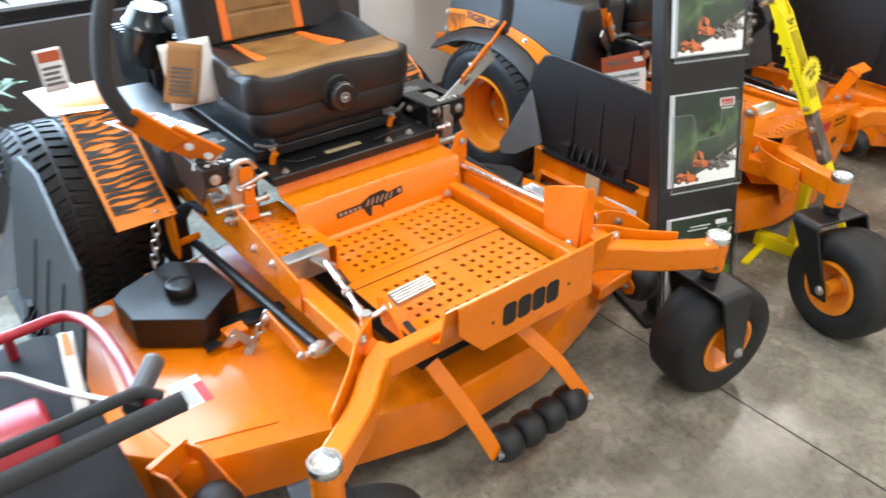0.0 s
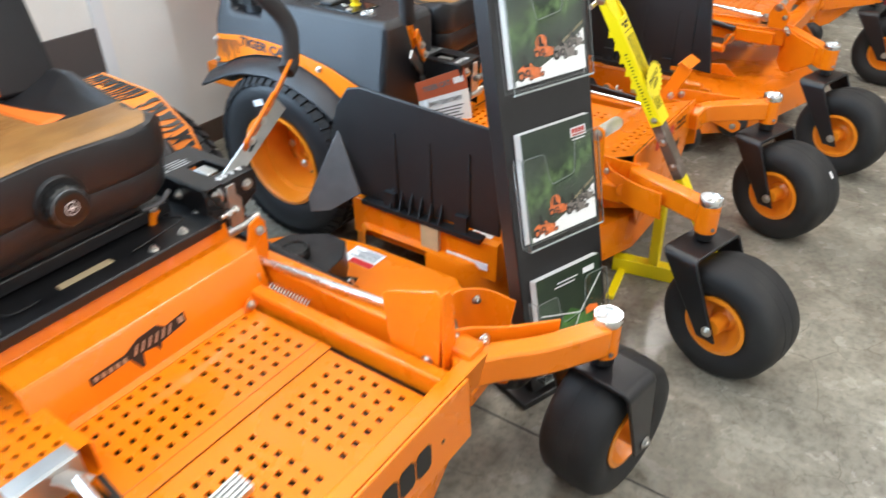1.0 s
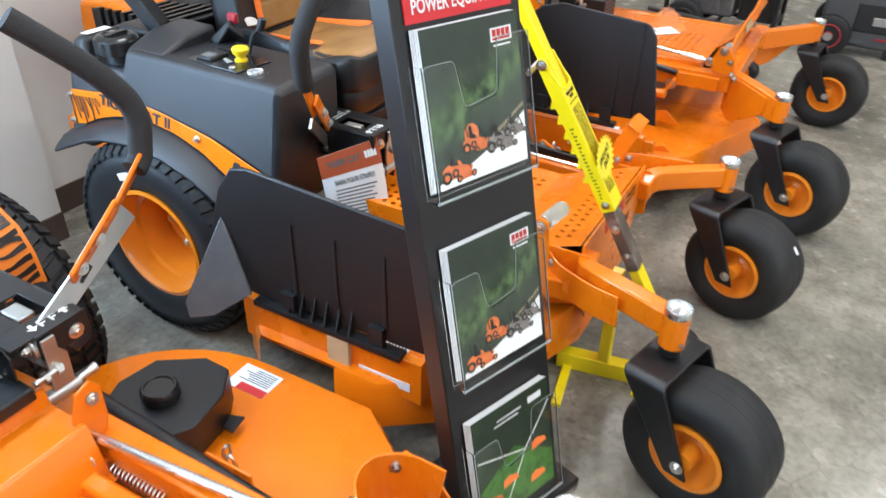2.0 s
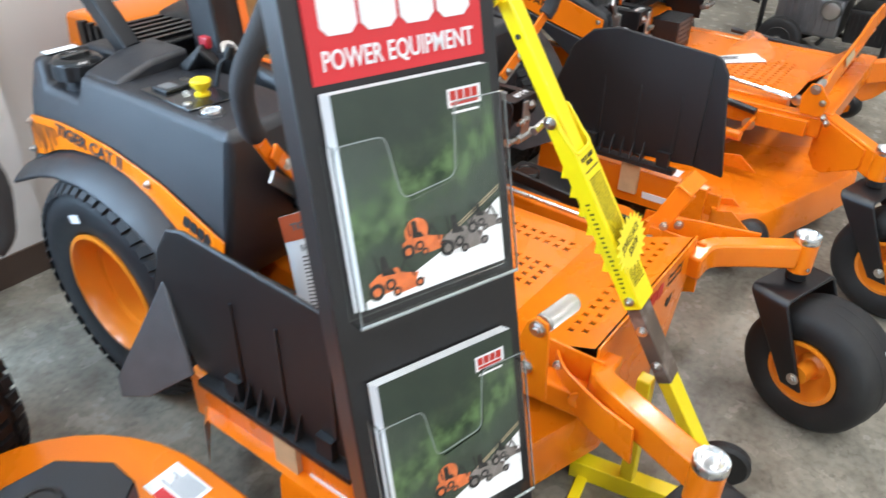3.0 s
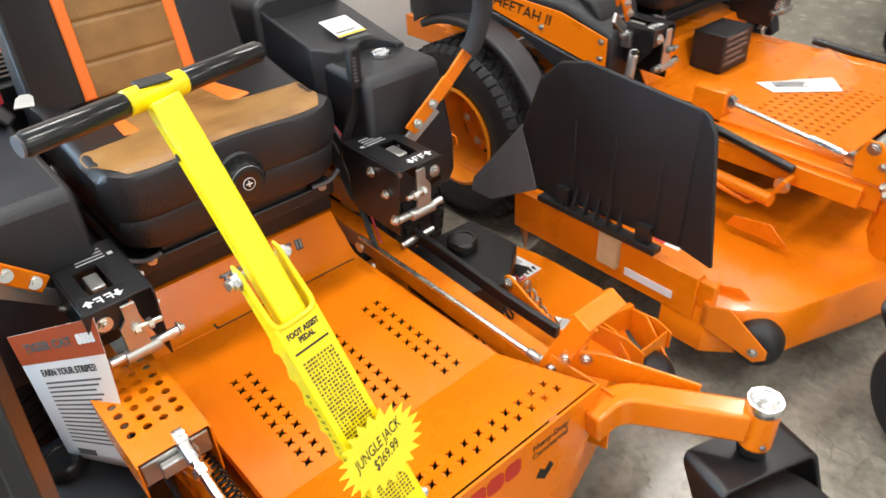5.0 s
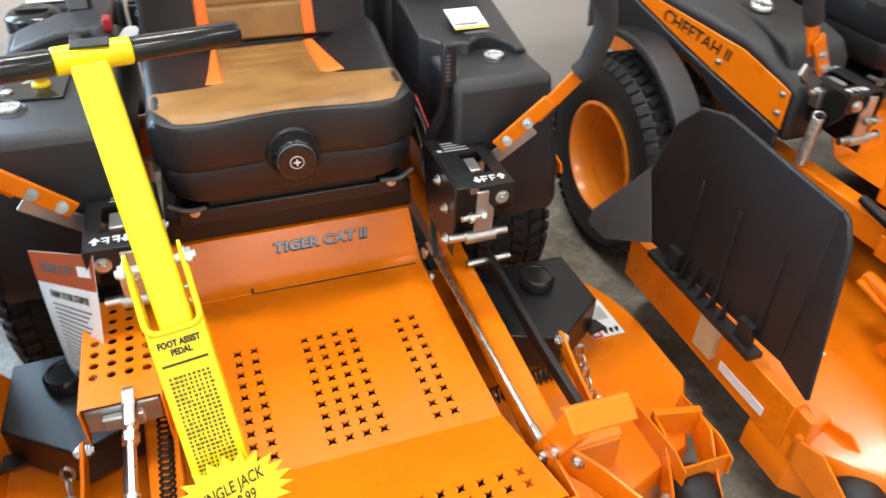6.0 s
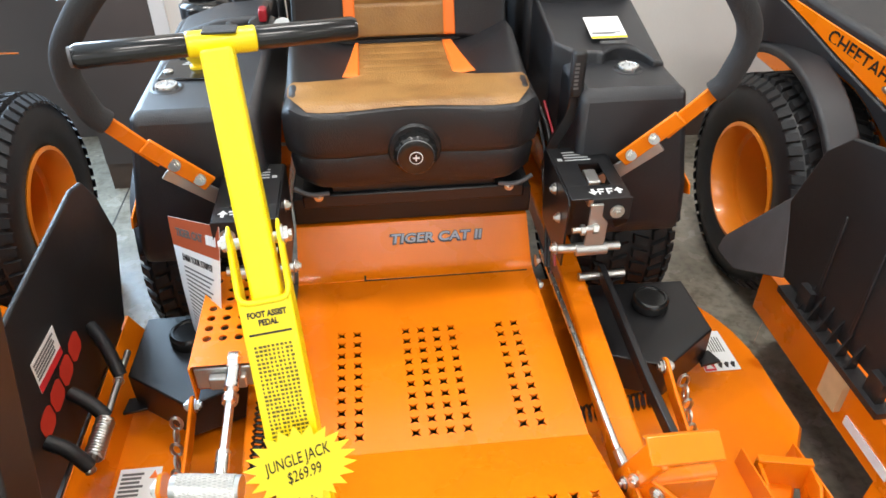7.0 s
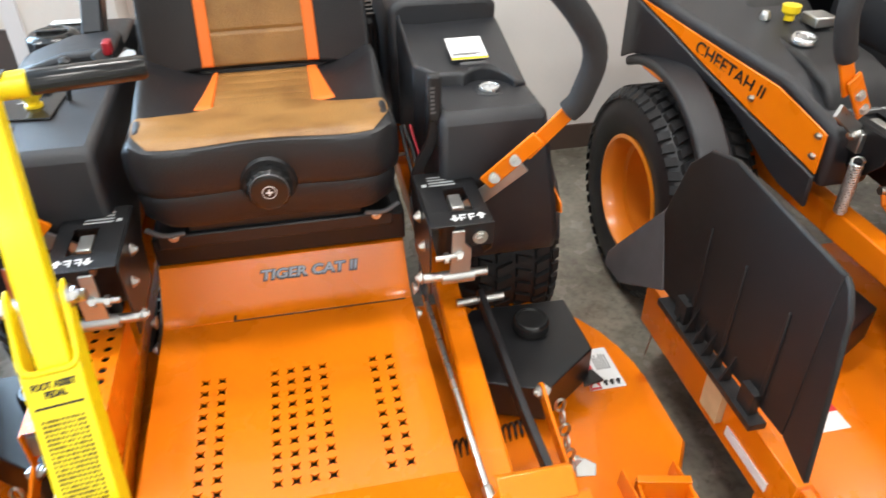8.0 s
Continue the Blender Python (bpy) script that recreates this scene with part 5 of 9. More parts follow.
    prism(bm, [(-0.018, 0), (0.018, 0), (0.015, 0.026), (0.007, 0.034), (-0.007, 0.034), (-0.015, 0.026)], 'z', 0, 0.003, basis((-0.262, 1.225, 0.828), (0.9, -0.4, 0), (0.4, 0.75, 0.35)))
    part("belt_tongue", bm, GALV, sb)
    bm = B()
    box(bm, -0.302, -0.286, 1.252, 1.280, 0.835, 0.862)
    part("belt_button", bm, RED_PAINT, r, "red belt release", bevel=0.004)
    # wiring and hoses under the seat side
    for k, (x, col) in enumerate(((0.262, BLACK_PLASTIC), (0.275, RED_PAINT), (0.255, BLACK_PLASTIC))):
        bm = B()
        tube(bm, [(x, 1.10, 0.70), (x + 0.012, 1.02, 0.66 - 0.02 * k), (x - 0.004, 0.97, 0.60), (x + 0.01, 0.96, 0.50), (x, 0.90, 0.42)], 0.0035 - 0.0007 * (k == 1), 8, 0.03)
        part("wiring", bm, col, r)
    # deck
    dk = deck(r, 0.70, 0.27, 1.12, 0.215, 0.085, near=1.045)
    bm = B()
    for s in (1,):
        for dx in (0.0, 0.10):
            prism(bm, [(0.36, 0.215), (0.53, 0.215), (0.525, 0.262), (0.40, 0.275), (0.36, 0.26)], 'x', s * (0.552 + dx) - 0.002, s * (0.552 + dx) + 0.002)
        box(bm, 0.555, 0.651, 0.368, 0.372, 0.19, 0.262)
    part("deck_rib", bm, ORANGE, dk, bevel=0.001)
    # discharge side: lip, deflector, wood block, tape
    bm = B()
    prism(bm, [(-0.66, 0.17), (-0.66, 0.29), (-0.64, 0.295), (-0.60, 0.225), (-0.60, 0.17)], 'y', 0.47, 0.99)
    part("discharge_lip", bm, ORANGE, dk, bevel=0.002)
    d = deflector(r, -0.645, [(0.97, 0.30), (0.47, 0.315), (0.475, 0.60), (0.505, 0.625), (0.935, 0.648), (0.985, 0.635), (1.03, 0.575), (1.07, 0.46)],
                  [(1.035, 0.50), (0.930, 0.330), (0.995, 0.283), (1.045, 0.278), (1.062, 0.315)], flare=(0.0, 0.040, 0.105, 0.138, 0.128))
    bm = B()
    block_letters(bm, 0.21, 0.046)
    part("maker_mark", bm, INK_RED, d, m=basis((-0.6392, 0.660, 0.432), (0, 0.985, 0.10), (0, -0.10, 0.985)))
    bm = B()
    box(bm, -0.05, 0.05, -0.03, 0.03, 0, 0.0008)
    lb = part("warning_label", bm, PAPER, d, "white and red warning label", m=basis((-0.6392, 0.648, 0.500), (0, 0.995, -0.06), (0, 0.06, 0.995)))
    bm = B()
    box(bm, -0.05, 0.05, -0.03, -0.015, 0.0009, 0.0014)
    part("label_band", bm, RED_SIGN, lb)
    bm = B()
    bars(bm, 0.09, 0.035, 5, 3, x0=-0.045, y0=-0.01)
    part("label_print", bm, INK_GREY, lb, m=pose(0, 0, 0.001))
    bm = B()
    box(bm, -0.674, -0.6605, 0.66, 0.72, 0.21, 0.30)
    part("wood_block", bm, CEDAR, d, "pale wooden shipping block")
    bm = B()
    box(bm, -0.6625, -0.6602, 0.50, 0.64, 0.20, 0.222)
    part("warning_strip", bm, PAPER, dk)
    # deck warning label
    bm = B()
    prism(bm, [(0.588, 0.757), (0.668, 0.757), (0.665, 0.878), (0.597, 0.878)], 'z', 0.2165, 0.2172)
    lb = part("warning_label", bm, PAPER, dk, "white and red warning label")
    bm = B()
    prism(bm, [(0.589, 0.758), (0.614, 0.758), (0.614, 0.83), (0.594, 0.83)], 'z', 0.2174, 0.2178)
    part("label_band", bm, RED_SIGN, lb)
    bm = B()
    prism(bm, [(0.593, 0.764), (0.611, 0.764), (0.602, 0.782)], 'z', 0.2180, 0.2184)
    part("label_triangle", bm, PAPER, lb)
    bm = B()
    bars(bm, 0.058, 0.034, 6, 11, gap=0.6, ragged=0.4)
    part("label_print", bm, INK_GREY, lb, m=pose(0.656, 0.812, 0.2175, 0, 0, 90))
    for k in range(3):
        bm = B()
        prism(bm, [(0.624 + 0.014 * k, 0.766), (0.628 + 0.014 * k, 0.764), (0.634 + 0.014 * k, 0.779), (0.628 + 0.014 * k, 0.782), (0.622 + 0.014 * k, 0.776)], 'z', 0.2174, 0.2178)
        part("label_symbol", bm, INK, lb)
    # second warning label on the open side, with its yellow triangle
    bm = B()
    prism(bm, [(-0.590, 0.566), (-0.514, 0.566), (-0.515, 0.637), (-0.591, 0.637)], 'z', 0.2165, 0.2172)
    lb = part("warning_label", bm, PAPER, dk, "white warning label with an orange triangle")
    bm = B()
    prism(bm, [(-0.535, 0.612), (-0.519, 0.612), (-0.527, 0.630)], 'z', 0.2174, 0.2178)
    part("label_triangle", bm, STRIPE_ORANGE, lb)
    bm = B()
    bars(bm, 0.045, 0.055, 6, 17)
    part("label_print", bm, INK_GREY, lb, m=pose(-0.585, 0.573, 0.2175))
    # chute hinge: black arms, steel pin and a bright coil spring
    bm = B()
    cyl(bm, (-0.580, 0.80, 0.362), (-0.580, 0.535, 0.357), 0.006, n=12)
    hp = part("hinge_pin", bm, STEEL, r, "steel hinge pin of the chute")
    for y0, y1, z0 in ((0.665, 0.640, 0.40), (0.550, 0.535, 0.41), (0.815, 0.74, 0.42)):
        bm = B()
        tube(bm, [(-0.637, y0, z0), (-0.605, (y0 + y1) / 2, z0 - 0.012), (-0.580, y1, 0.359)], 0.0125, 12, 0.02)
        part("hinge_arm", bm, BLACK_PLASTIC, hp, smooth=50)
    bolts(hp, "hinge_bolt", [((-0.580, 0.533, 0.357), (0, -1, 0), 0.008), ((-0.580, 0.726, 0.360), (0, -1, 0), 0.008)])
    bm = B()
    tube(bm, [V(-0.580 + 0.0150 * math.cos(k * 0.72), 0.552 + 0.00068 * k, 0.358 + 0.0150 * math.sin(k * 0.72)) for k in range(122)], 0.0024, 6)
    part("hinge_spring", bm, STEEL, hp, "bright coil spring", smooth=60)
    # deck pedal on the right-hand rail: upright arm and a cross bar
    bm = B()
    sweep(bm, fillet([(0.268, 0.40, 0.36), (0.268, 0.365, 0.44), (0.270, 0.318, 0.545), (0.272, 0.309, 0.560)], 0.03, 4), rect(0.010, 0.046), up=(0, -1, 0.4))
    sl = part("pedal_arm", bm, ORANGE, r, "upright orange pedal arm", bevel=0.003)
    bm = B()
    prism(bm, [(-0.020, -0.0035), (0.016, -0.0035), (0.021, -0.014), (0.025, -0.012), (0.019, 0.0035), (-0.020, 0.0035)], 'x', 0.250, 0.352, Matrix.Translation((0, 0.311, 0.563)) @ pose(0, 0, 0, 28, 0, 0))
    part("pedal_bar", bm, ORANGE, sl, bevel=0.0025)
    bolts(sl, "pedal_bolt", [((0.262, 0.375, 0.405), (-1, -0.2, 0), 0.009)])
    part("tyre_sticker", box(B(), -0.0008, 0.0008, -0.022, 0.022, -0.010, 0.010), PAPER, r, "pale sticker on the tyre wall", m=pose(-0.6215, 1.40, 0.492, -20, 0, 0))
    # linkages on the right-hand rail
    cr = hitm((0.262, 0.965, 0.412), (0.275, 0.43, 0.393), 0.0060, CHROME, r, "control_rod", label="bright steel control rod")
    bm = B()
    cyl(bm, (0.2745, 0.445, 0.3935), (0.2755, 0.415, 0.3925), 0.0095, n=6)
    box(bm, 0.268, 0.283, 0.355, 0.415, 0.385, 0.400)
    part("rod_fork", bm, STEEL, cr, "zinc clevis on the rod", bevel=0.002)
    bm = B()
    sweep(bm, [(0.382, 0.915, 0.39), (0.385, 0.62, 0.365), (0.392, 0.47, 0.352)], rect(0.014, 0.030))
    part("lift_strap", bm, BLACK_STEEL, r, bevel=0.002)
    hitm((0.33, 0.90, 0.385), (0.43, 0.905, 0.385), 0.009, STEEL, r, "lift_pin")
    for sx in (1, -1):
        bm = B()
        sweep(bm, [(sx * 0.432, 0.645, 0.365), (sx * 0.436, 0.60, 0.335), (sx * 0.444, 0.50, 0.285)], rect(0.007, 0.034), up=(0, -0.5, 1))
        cyl(bm, (sx * 0.432 - 0.0035, 0.645, 0.365), (sx * 0.432 + 0.0035, 0.645, 0.365), 0.017, n=18)
        lk = part("lift_link", bm, ORANGE, r, bevel=0.002)
        bolts(lk, "link_bolt", [((sx * 0.436, 0.645, 0.365), (sx, 0, 0), 0.010), ((sx * 0.427, 0.645, 0.365), (-sx, 0, 0), 0.010), ((sx * 0.46, 0.53, 0.305), (sx, -0.3, 0.3), 0.008)])
        bm = B()
        prism(bm, [(-0.016, -0.012), (0.02, -0.016), (0.024, 0.004), (0.004, 0.018), (-0.016, 0.014)], 'z', 0, 0.005, basis((sx * 0.475, 0.525, 0.285), (1, 0, 0), (0, 0.7, 0.7)))
        part("chain_hook", bm, GALV, lk, "zinc chain hook", bevel=0.0015)
        bm = B()
        box(bm, sx * 0.38 - 0.075, sx * 0.38 + 0.075, 0.435, 0.442, 0.225, 0.305)
        cyl(bm, (sx * 0.30, 0.45, 0.30), (sx * 0.46, 0.455, 0.30), 0.016, n=18)
        part("height_bracket", bm, ORANGE, r, bevel=0.002)
    bm = B()
    sweep(bm, [(-0.362, 0.68, 0.40), (-0.366, 0.56, 0.36), (-0.372, 0.45, 0.32)], rect(0.008, 0.024))
    part("lift_strap", bm, BLACK_STEEL, r, bevel=0.002)
    for s in (1, -1):
        bm = B()
        for k in range(6):
            c = V(s * 0.457, 0.615 - 0.016 * k, 0.355 - 0.015 * k)
            mm = Matrix.Translation(c) @ pose(0, 0, 0, 90, 0, 90 * (k % 2))
            pts = [mm @ V(0.009 * math.cos(a), 0.015 * math.sin(a), 0) for a in [2 * math.pi * i / 12 for i in range(12)]]
            tube(bm, pts + [pts[0]], 0.0032, 6)
        part("lift_chain", bm, STEEL, r, "zinc lift chain")
        bm = B()
        if s > 0:
            pts = [(0.235 + 0.0017 * k, 0.585 + 0.0003 * k + 0.015 * math.cos(k * 0.9), 0.315 + 0.015 * math.sin(k * 0.9)) for k in range(100)]
        else:
            pts = [(-0.300 + 0.011 * math.cos(k * 0.9), 0.46 + 0.0018 * k, 0.40 + 0.011 * math.sin(k * 0.9)) for k in range(110)]
        tube(bm, pts, 0.0026, 6)
        part("return_spring", bm, BLACK_GLOSS, r, "black coil spring")
    # pedal box on the left
    bm = B()
    perforated(bm, -0.405, -0.285, 0.60, 0.85, [-0.385 + 0.0265 * i for i in range(4)], [0.665 + 0.026 * i for i in range(7)], 0.0078, lambda y: 0.502, star=None)
    pb = part("pedal_box", bm, ORANGE, r, "orange box with rows of round holes", smooth=30)
    bm = B()
    box(bm, -0.405, -0.402, 0.595, 0.85, 0.43, 0.5015)
    box(bm, -0.288, -0.285, 0.595, 0.85, 0.40, 0.5015)
    box(bm, -0.402, -0.288, 0.62, 0.625, 0.43, 0.5)
    part("box_side", bm, ORANGE, pb)
    bm = B()
    box(bm, -0.40, -0.29, 0.60, 0.618, 0.45, 0.495)
    box(bm, -0.375, -0.315, 0.585, 0.60, 0.46, 0.485)
    part("box_latch", bm, GALV, pb, "zinc-plated latch block", bevel=0.003)
    bm = B()
    lathe(bm, [(0.009, -0.010), (0.018, -0.008), (0.018, 0.008), (0.009, 0.010)], (-0.332, 0.606, 0.500), (1, 0, 0), 22)
    cyl(bm, (-0.332, 0.60, 0.498), (-0.333, 0.555, 0.491), 0.012, n=14)
    cyl(bm, (-0.333, 0.565, 0.492), (-0.335, 0.42, 0.464), 0.0075, n=6)
    cyl(bm, (-0.333, 0.545, 0.489), (-0.3335, 0.53, 0.486), 0.013, n=6)
    cyl(bm, (-0.335, 0.45, 0.470), (-0.335, 0.385, 0.458), 0.011, n=14)
    lathe(bm, [(0.007, -0.009), (0.015, -0.007), (0.015, 0.007), (0.007, 0.009)], (-0.335, 0.375, 0.456), (1, 0, 0), 20)
    part("lift_rod", bm, CHROME, r, "bright adjustable lift rod")
    bm = B()
    pa, pb2 = V(-0.368, 0.330, 0.554), V(-0.280, 0.318, 0.556)
    cyl(bm, pa, pb2, 0.0175, n=24)
    pd = part("lift_pedal", bm, GALV, r, "knurled steel lift pedal", smooth=20)
    bm = B()
    ax = (pb2 - pa).normalized()
    for k in range(28):
        a = 2 * math.pi * k / 28
        for tw in (-1, 1):
            pts = [pa + ax * (0.006 + 0.076 * q / 6) + V(0, math.cos(a + tw * q * 0.22), math.sin(a + tw * q * 0.22)) * 0.0178 for q in range(7)]
            tube(bm, pts, 0.0011, 4)
    kn = part("knurling", bm, STEEL, pd)
    kn["kind"] = "stuff"
    bm = B()
    prism(bm, [(0.30, 0.40), (0.38, 0.40), (0.385, 0.46), (0.352, 0.56), (0.335, 0.578), (0.312, 0.57), (0.308, 0.54)], 'x', -0.384, -0.378)
    part("pedal_arm", bm, ORANGE, r, bevel=0.002)
    bolts(r, "pedal_bolt", [((-0.384, 0.331, 0.553), (-1, 0, 0), 0.012), ((-0.384, 0.345, 0.46), (-1, 0, 0), 0.010)])
    bolts(r, "frame_bolt", [(p, a, 0.010) for p, a in (((0.2475, 0.955, 0.395), (1, 0, 0)), ((-0.268, 0.955, 0.395), (-1, 0, 0)), ((0.2475, 0.915, 0.36), (1, 0, 0)), ((-0.268, 0.915, 0.36), (-1, 0, 0)))])
    engine(r, 1.52, 0.72)
    roll_bar(r, 1.50, 0.80)
    return r


# ---------- the first mower ----------
def mower_first():
    r = thing("riding_mower", "orange zero-turn mower with tiger-striped fenders and a brown seat", "riding mower", (-1.175, 0, 0), "row of riding mowers")
    xs = [-0.165 + 0.030 * i for i in range(6)] + [0.043 + 0.032 * i for i in range(6)]
    ys = [0.247 + 0.031 * i for i in range(6)] + [0.502 + 0.031 * i for i in range(6)]
    bm = B()
    perforated(bm, -0.225, 0.228, 0.19, 0.445, xs, ys[:6], 0.0080, lambda y: 0.43, star=False)
    perforated(bm, -0.225, 0.236, 0.445, 0.72, xs, ys[6:], 0.0080, lambda y: 0.432, star=False)
    foot = part("foot_platform", bm, ORANGE, r, "orange perforated steel foot platform", smooth=30)
    # added black sheet that stands in for the shade under the holes
    bm = B()
    box(bm, -0.225, 0.315, 0.19, 0.72, 0.36, 0.365)
    part("hole_shade_sheet", bm, BLACK_STEEL, r)
    # the creases' shade, laid on as thin darker strips
    bm = B()
    box(bm, -0.225, 0.228, 0.445, 0.447, 0.4322, 0.4332)
    box(bm, -0.225, 0.236, 0.478, 0.480, 0.4322, 0.4332)
    part("platform_crease", bm, ORANGE_DARK, foot)
    bm = B()
    sheet(bm, [(0.19, 0.43), (0.125, 0.475), (0.105, 0.562)], -0.225, 0.265, 0.004)
    part("toe_ramp", bm, ORANGE, r)
    bm = B()
    prism(bm, [(-0.20, 0.568), (0.19, 0.568), (0.20, 0.43), (-0.135, 0.43), (-0.20, 0.50)], 'y', 0.094, 0.1)
    fp = part("front_plate", bm, ORANGE, r, "orange front plate with black stencil print", bevel=0.002)
    bm = B()
    block_letters(bm, 0.165, 0.055)
    part("maker_mark", bm, INK, fp, m=basis((0.0, 0.0935, 0.495), (1, 0, 0), (0, 0, 1)))
    bm = B()
    for x in (-0.11, 0.115):
        cyl(bm, (x, 0.0938, 0.493), (x, 0.0925, 0.493), 0.004, n=10)
    part("plate_rivets", bm, INK, fp)
    bm = B()
    sheet(bm, [(0.668, 0.4335), (0.680, 0.440), (0.7025, 0.531), (0.709, 0.537), (0.781, 0.539), (0.7845, 0.541), (0.794, 0.5695)], -0.225, 0.30, 0.004)
    ri = part("riser", bm, ORANGE, r, bevel=0.001)
    bm = B()
    mt = basis((-0.012, 0.6905, 0.488), (1, 0, 0), (0, 0.24, 0.97))
    prism(bm, [(-0.105, -0.012), (-0.025, -0.008), (-0.012, -0.034), (-0.004, -0.036), (0.002, -0.010), (0.03, -0.014), (0.036, -0.026), (0.042, -0.012), (0.085, -0.006), (0.105, -0.002), (0.105, 0.018), (0.06, 0.012), (0.045, 0.024), (0.0, 0.020), (-0.03, 0.006), (-0.105, 0.004)], 'z', 0, 0.001)
    dc = part("model_decal", bm, INK, ri, "black decal with silver script", m=mt)
    bm = B()
    for k in range(5):
        bars(bm, 0.009, 0.009, 1, 2, gap=0.05, ragged=0.0, x0=-0.098 + 0.0145 * k, y0=-0.008)
    for k in range(6):
        prism(bm, [(-0.016 + 0.015 * k, -0.006), (-0.011 + 0.015 * k, -0.006), (-0.001 + 0.015 * k, 0.011), (-0.006 + 0.015 * k, 0.011)], 'z', 0, 0.0006)
    bars(bm, 0.012, 0.012, 1, 2, gap=0.05, ragged=0.0, x0=0.088, y0=0.001)
    part("decal_print", bm, GALV, dc, m=pose(0, 0, 0.0012))
    seat(r, 0.003, 0.83, 0.835, 0.245)
    bm = B()
    box(bm, -0.24, 0.28, 0.776, 1.2, 0.5705, 0.595)
    sd = part("seat_deck", bm, BLACK_STEEL, r, bevel=0.004)
    bm = B()
    box(bm, -0.055, 0.055, 0.822, 0.840, 0.5955, 0.5965)
    part("seat_label", bm, TAPE, sd)
    for x, y in ((-0.198, 0.860), (0.187, 0.880)):
        bm = B()
        tube(bm, [(x, y, 0.595), (x + 0.002, y - 0.002, 0.612), (x + 0.010, y - 0.008, 0.626)], 0.0085, 12, 0.01)
        part("latch_knob", bm, ORANGE, sd, "small orange latch knob", smooth=60)
        bm = B()
        tube(bm, [(x + 0.018, y + 0.004, 0.600), (x + 0.05, y - 0.05, 0.604), (x * 0.5, 0.815, 0.602)], 0.0022, 6, 0.02)
        part("latch_wire", bm, BLACK_PLASTIC, sd)
    bolts(sd, "deck_bolt", [((x, y, 0.595), (0, 0, 1), 0.008) for x, y in ((-0.195, 0.795), (0.125, 0.795), (0.20, 0.800))])
    for s in (-1, 1):
        bm = B()
        ro = 0.338
        if s > 0:
            sweep(bm, [(ro, 0.17, 0.45), (ro, 0.75, 0.45), (0.315, 1.6, 0.42)], rect(0.050, 0.075))
        else:
            sweep(bm, [(-0.318, 0.17, 0.418), (-0.318, 0.75, 0.418), (-0.315, 1.6, 0.41)], rect(0.046, 0.056))
        part("frame_rail", bm, ORANGE, r, bevel=0.005)
        cap = (s * 0.567, 0.005 + 0.008 * s, 0.483)
        arm(r, [(s * 0.30, 0.20, 0.44), (s * 0.37, 0.155, 0.44), (s * 0.43, 0.09, 0.44), (s * 0.555, 0.01, 0.44)], w=0.048, h=0.066)
        caster_tube(r, cap)
        caster(r, cap, -10, -1, R=0.165, W=0.15, trail=0.050)
        wheel(r, ((0.515, 1.45, 0.30) if s > 0 else (-0.565, 1.507, 0.30)), 0.292, 0.285 if s > 0 else 0.30, 0.155, s, 26)
        bm = B()
        x0, x1 = sorted((s * 0.43, s * 0.585))
        if s > 0:
            x0, x1 = 0.42, 0.575
            sheet(bm, [(1.20, 0.46), (1.212, 0.53), (1.24, 0.585), (1.345, 0.650), (1.37, 0.658), (1.60, 0.668), (1.70, 0.63)], x0, x1, 0.004)
            runs = [((1.202, 0.468), (1.212, 0.53), 3), ((1.215, 0.536), (1.24, 0.585), 3), ((1.243, 0.587), (1.342, 0.648), 7), ((1.372, 0.658), (1.60, 0.668), 14)]
        else:
            sheet(bm, [(0.98, 0.475), (1.00, 0.488), (1.29, 0.697), (1.33, 0.710), (1.45, 0.714), (1.49, 0.66)], x0, x1, 0.004)
            runs = [((1.008, 0.4942), (1.284, 0.6933), 19)]
        fd = part("striped_fender", bm, FENDER_FILM, r, "orange sheet fender with black tiger stripes", bevel=0.001)
        for k, ((ya, za), (yb, zb), n) in enumerate(runs):
            d = V(0, yb - ya, zb - za)
            up = V(1, 0, 0).cross(d).normalized() * 0.0015
            bm = B()
            stripe_bars(bm, 0.145, d.length, n, 5 + s + 10 * k)
            part("fender_stripes", bm, INK, fd, m=basis((x0 + 0.005, ya + up.y, za + up.z), (1, 0, 0), d.normalized()))
        bracket_box(r, s, 0.275, 0.40, 0.80, 0.99, 0.545, 0.655)
        if s > 0:
            lever(r, s, (0.33, 0.82, 0.64), (0.53, 0.856, 0.765), (0.62, 0.87, 0.815), (0.64, 0.875, 0.90), (0.585, 0.90, 0.98), (0.50, 0.95, 1.07), eye=0.022, bar=0.036, face=(0.85, -0.5, 0.0), wide=0.055, hold=0.42)
        else:
            lever(r, s, (0.33, 0.82, 0.64), (0.37, 0.85, 0.685), (0.525, 0.87, 0.805), (0.555, 0.875, 0.88), (0.52, 0.90, 1.02), (0.45, 0.93, 1.12), eye=0.022, bar=0.036, face=(0.85, -0.5, 0.0), wide=0.085, hold=0.6)
        if s > 0:
            deck_cover(r, (0.53, 0.825, 0.335), 0.132, s)
        else:
            deck_cover(r, (-0.505, 0.815, 0.335), 1.0, s, outline=[(-0.029, 0.185), (-0.106, 0.112), (-0.119, -0.039), (-0.001, -0.127), (0.139, -0.020), (0.147, 0.098), (0.115, 0.128)])
        # cylinders beside the rails
        da, db = ((0.385, 0.85, 0.475), (0.365, 0.36, 0.455)) if s > 0 else ((-0.360, 1.14, 0.295), (-0.360, 0.396, 0.365))
        hitm(da, db, 0.014, BLACK_STEEL, r, "damper", n=14)
        bm = B()
        lathe(bm, [(0.016, -0.02), (0.02, 0.0), (0.016, 0.02), (0.0, 0.02)], V(*db) + V(0, -0.01, 0), (1, 0, 0), 16)
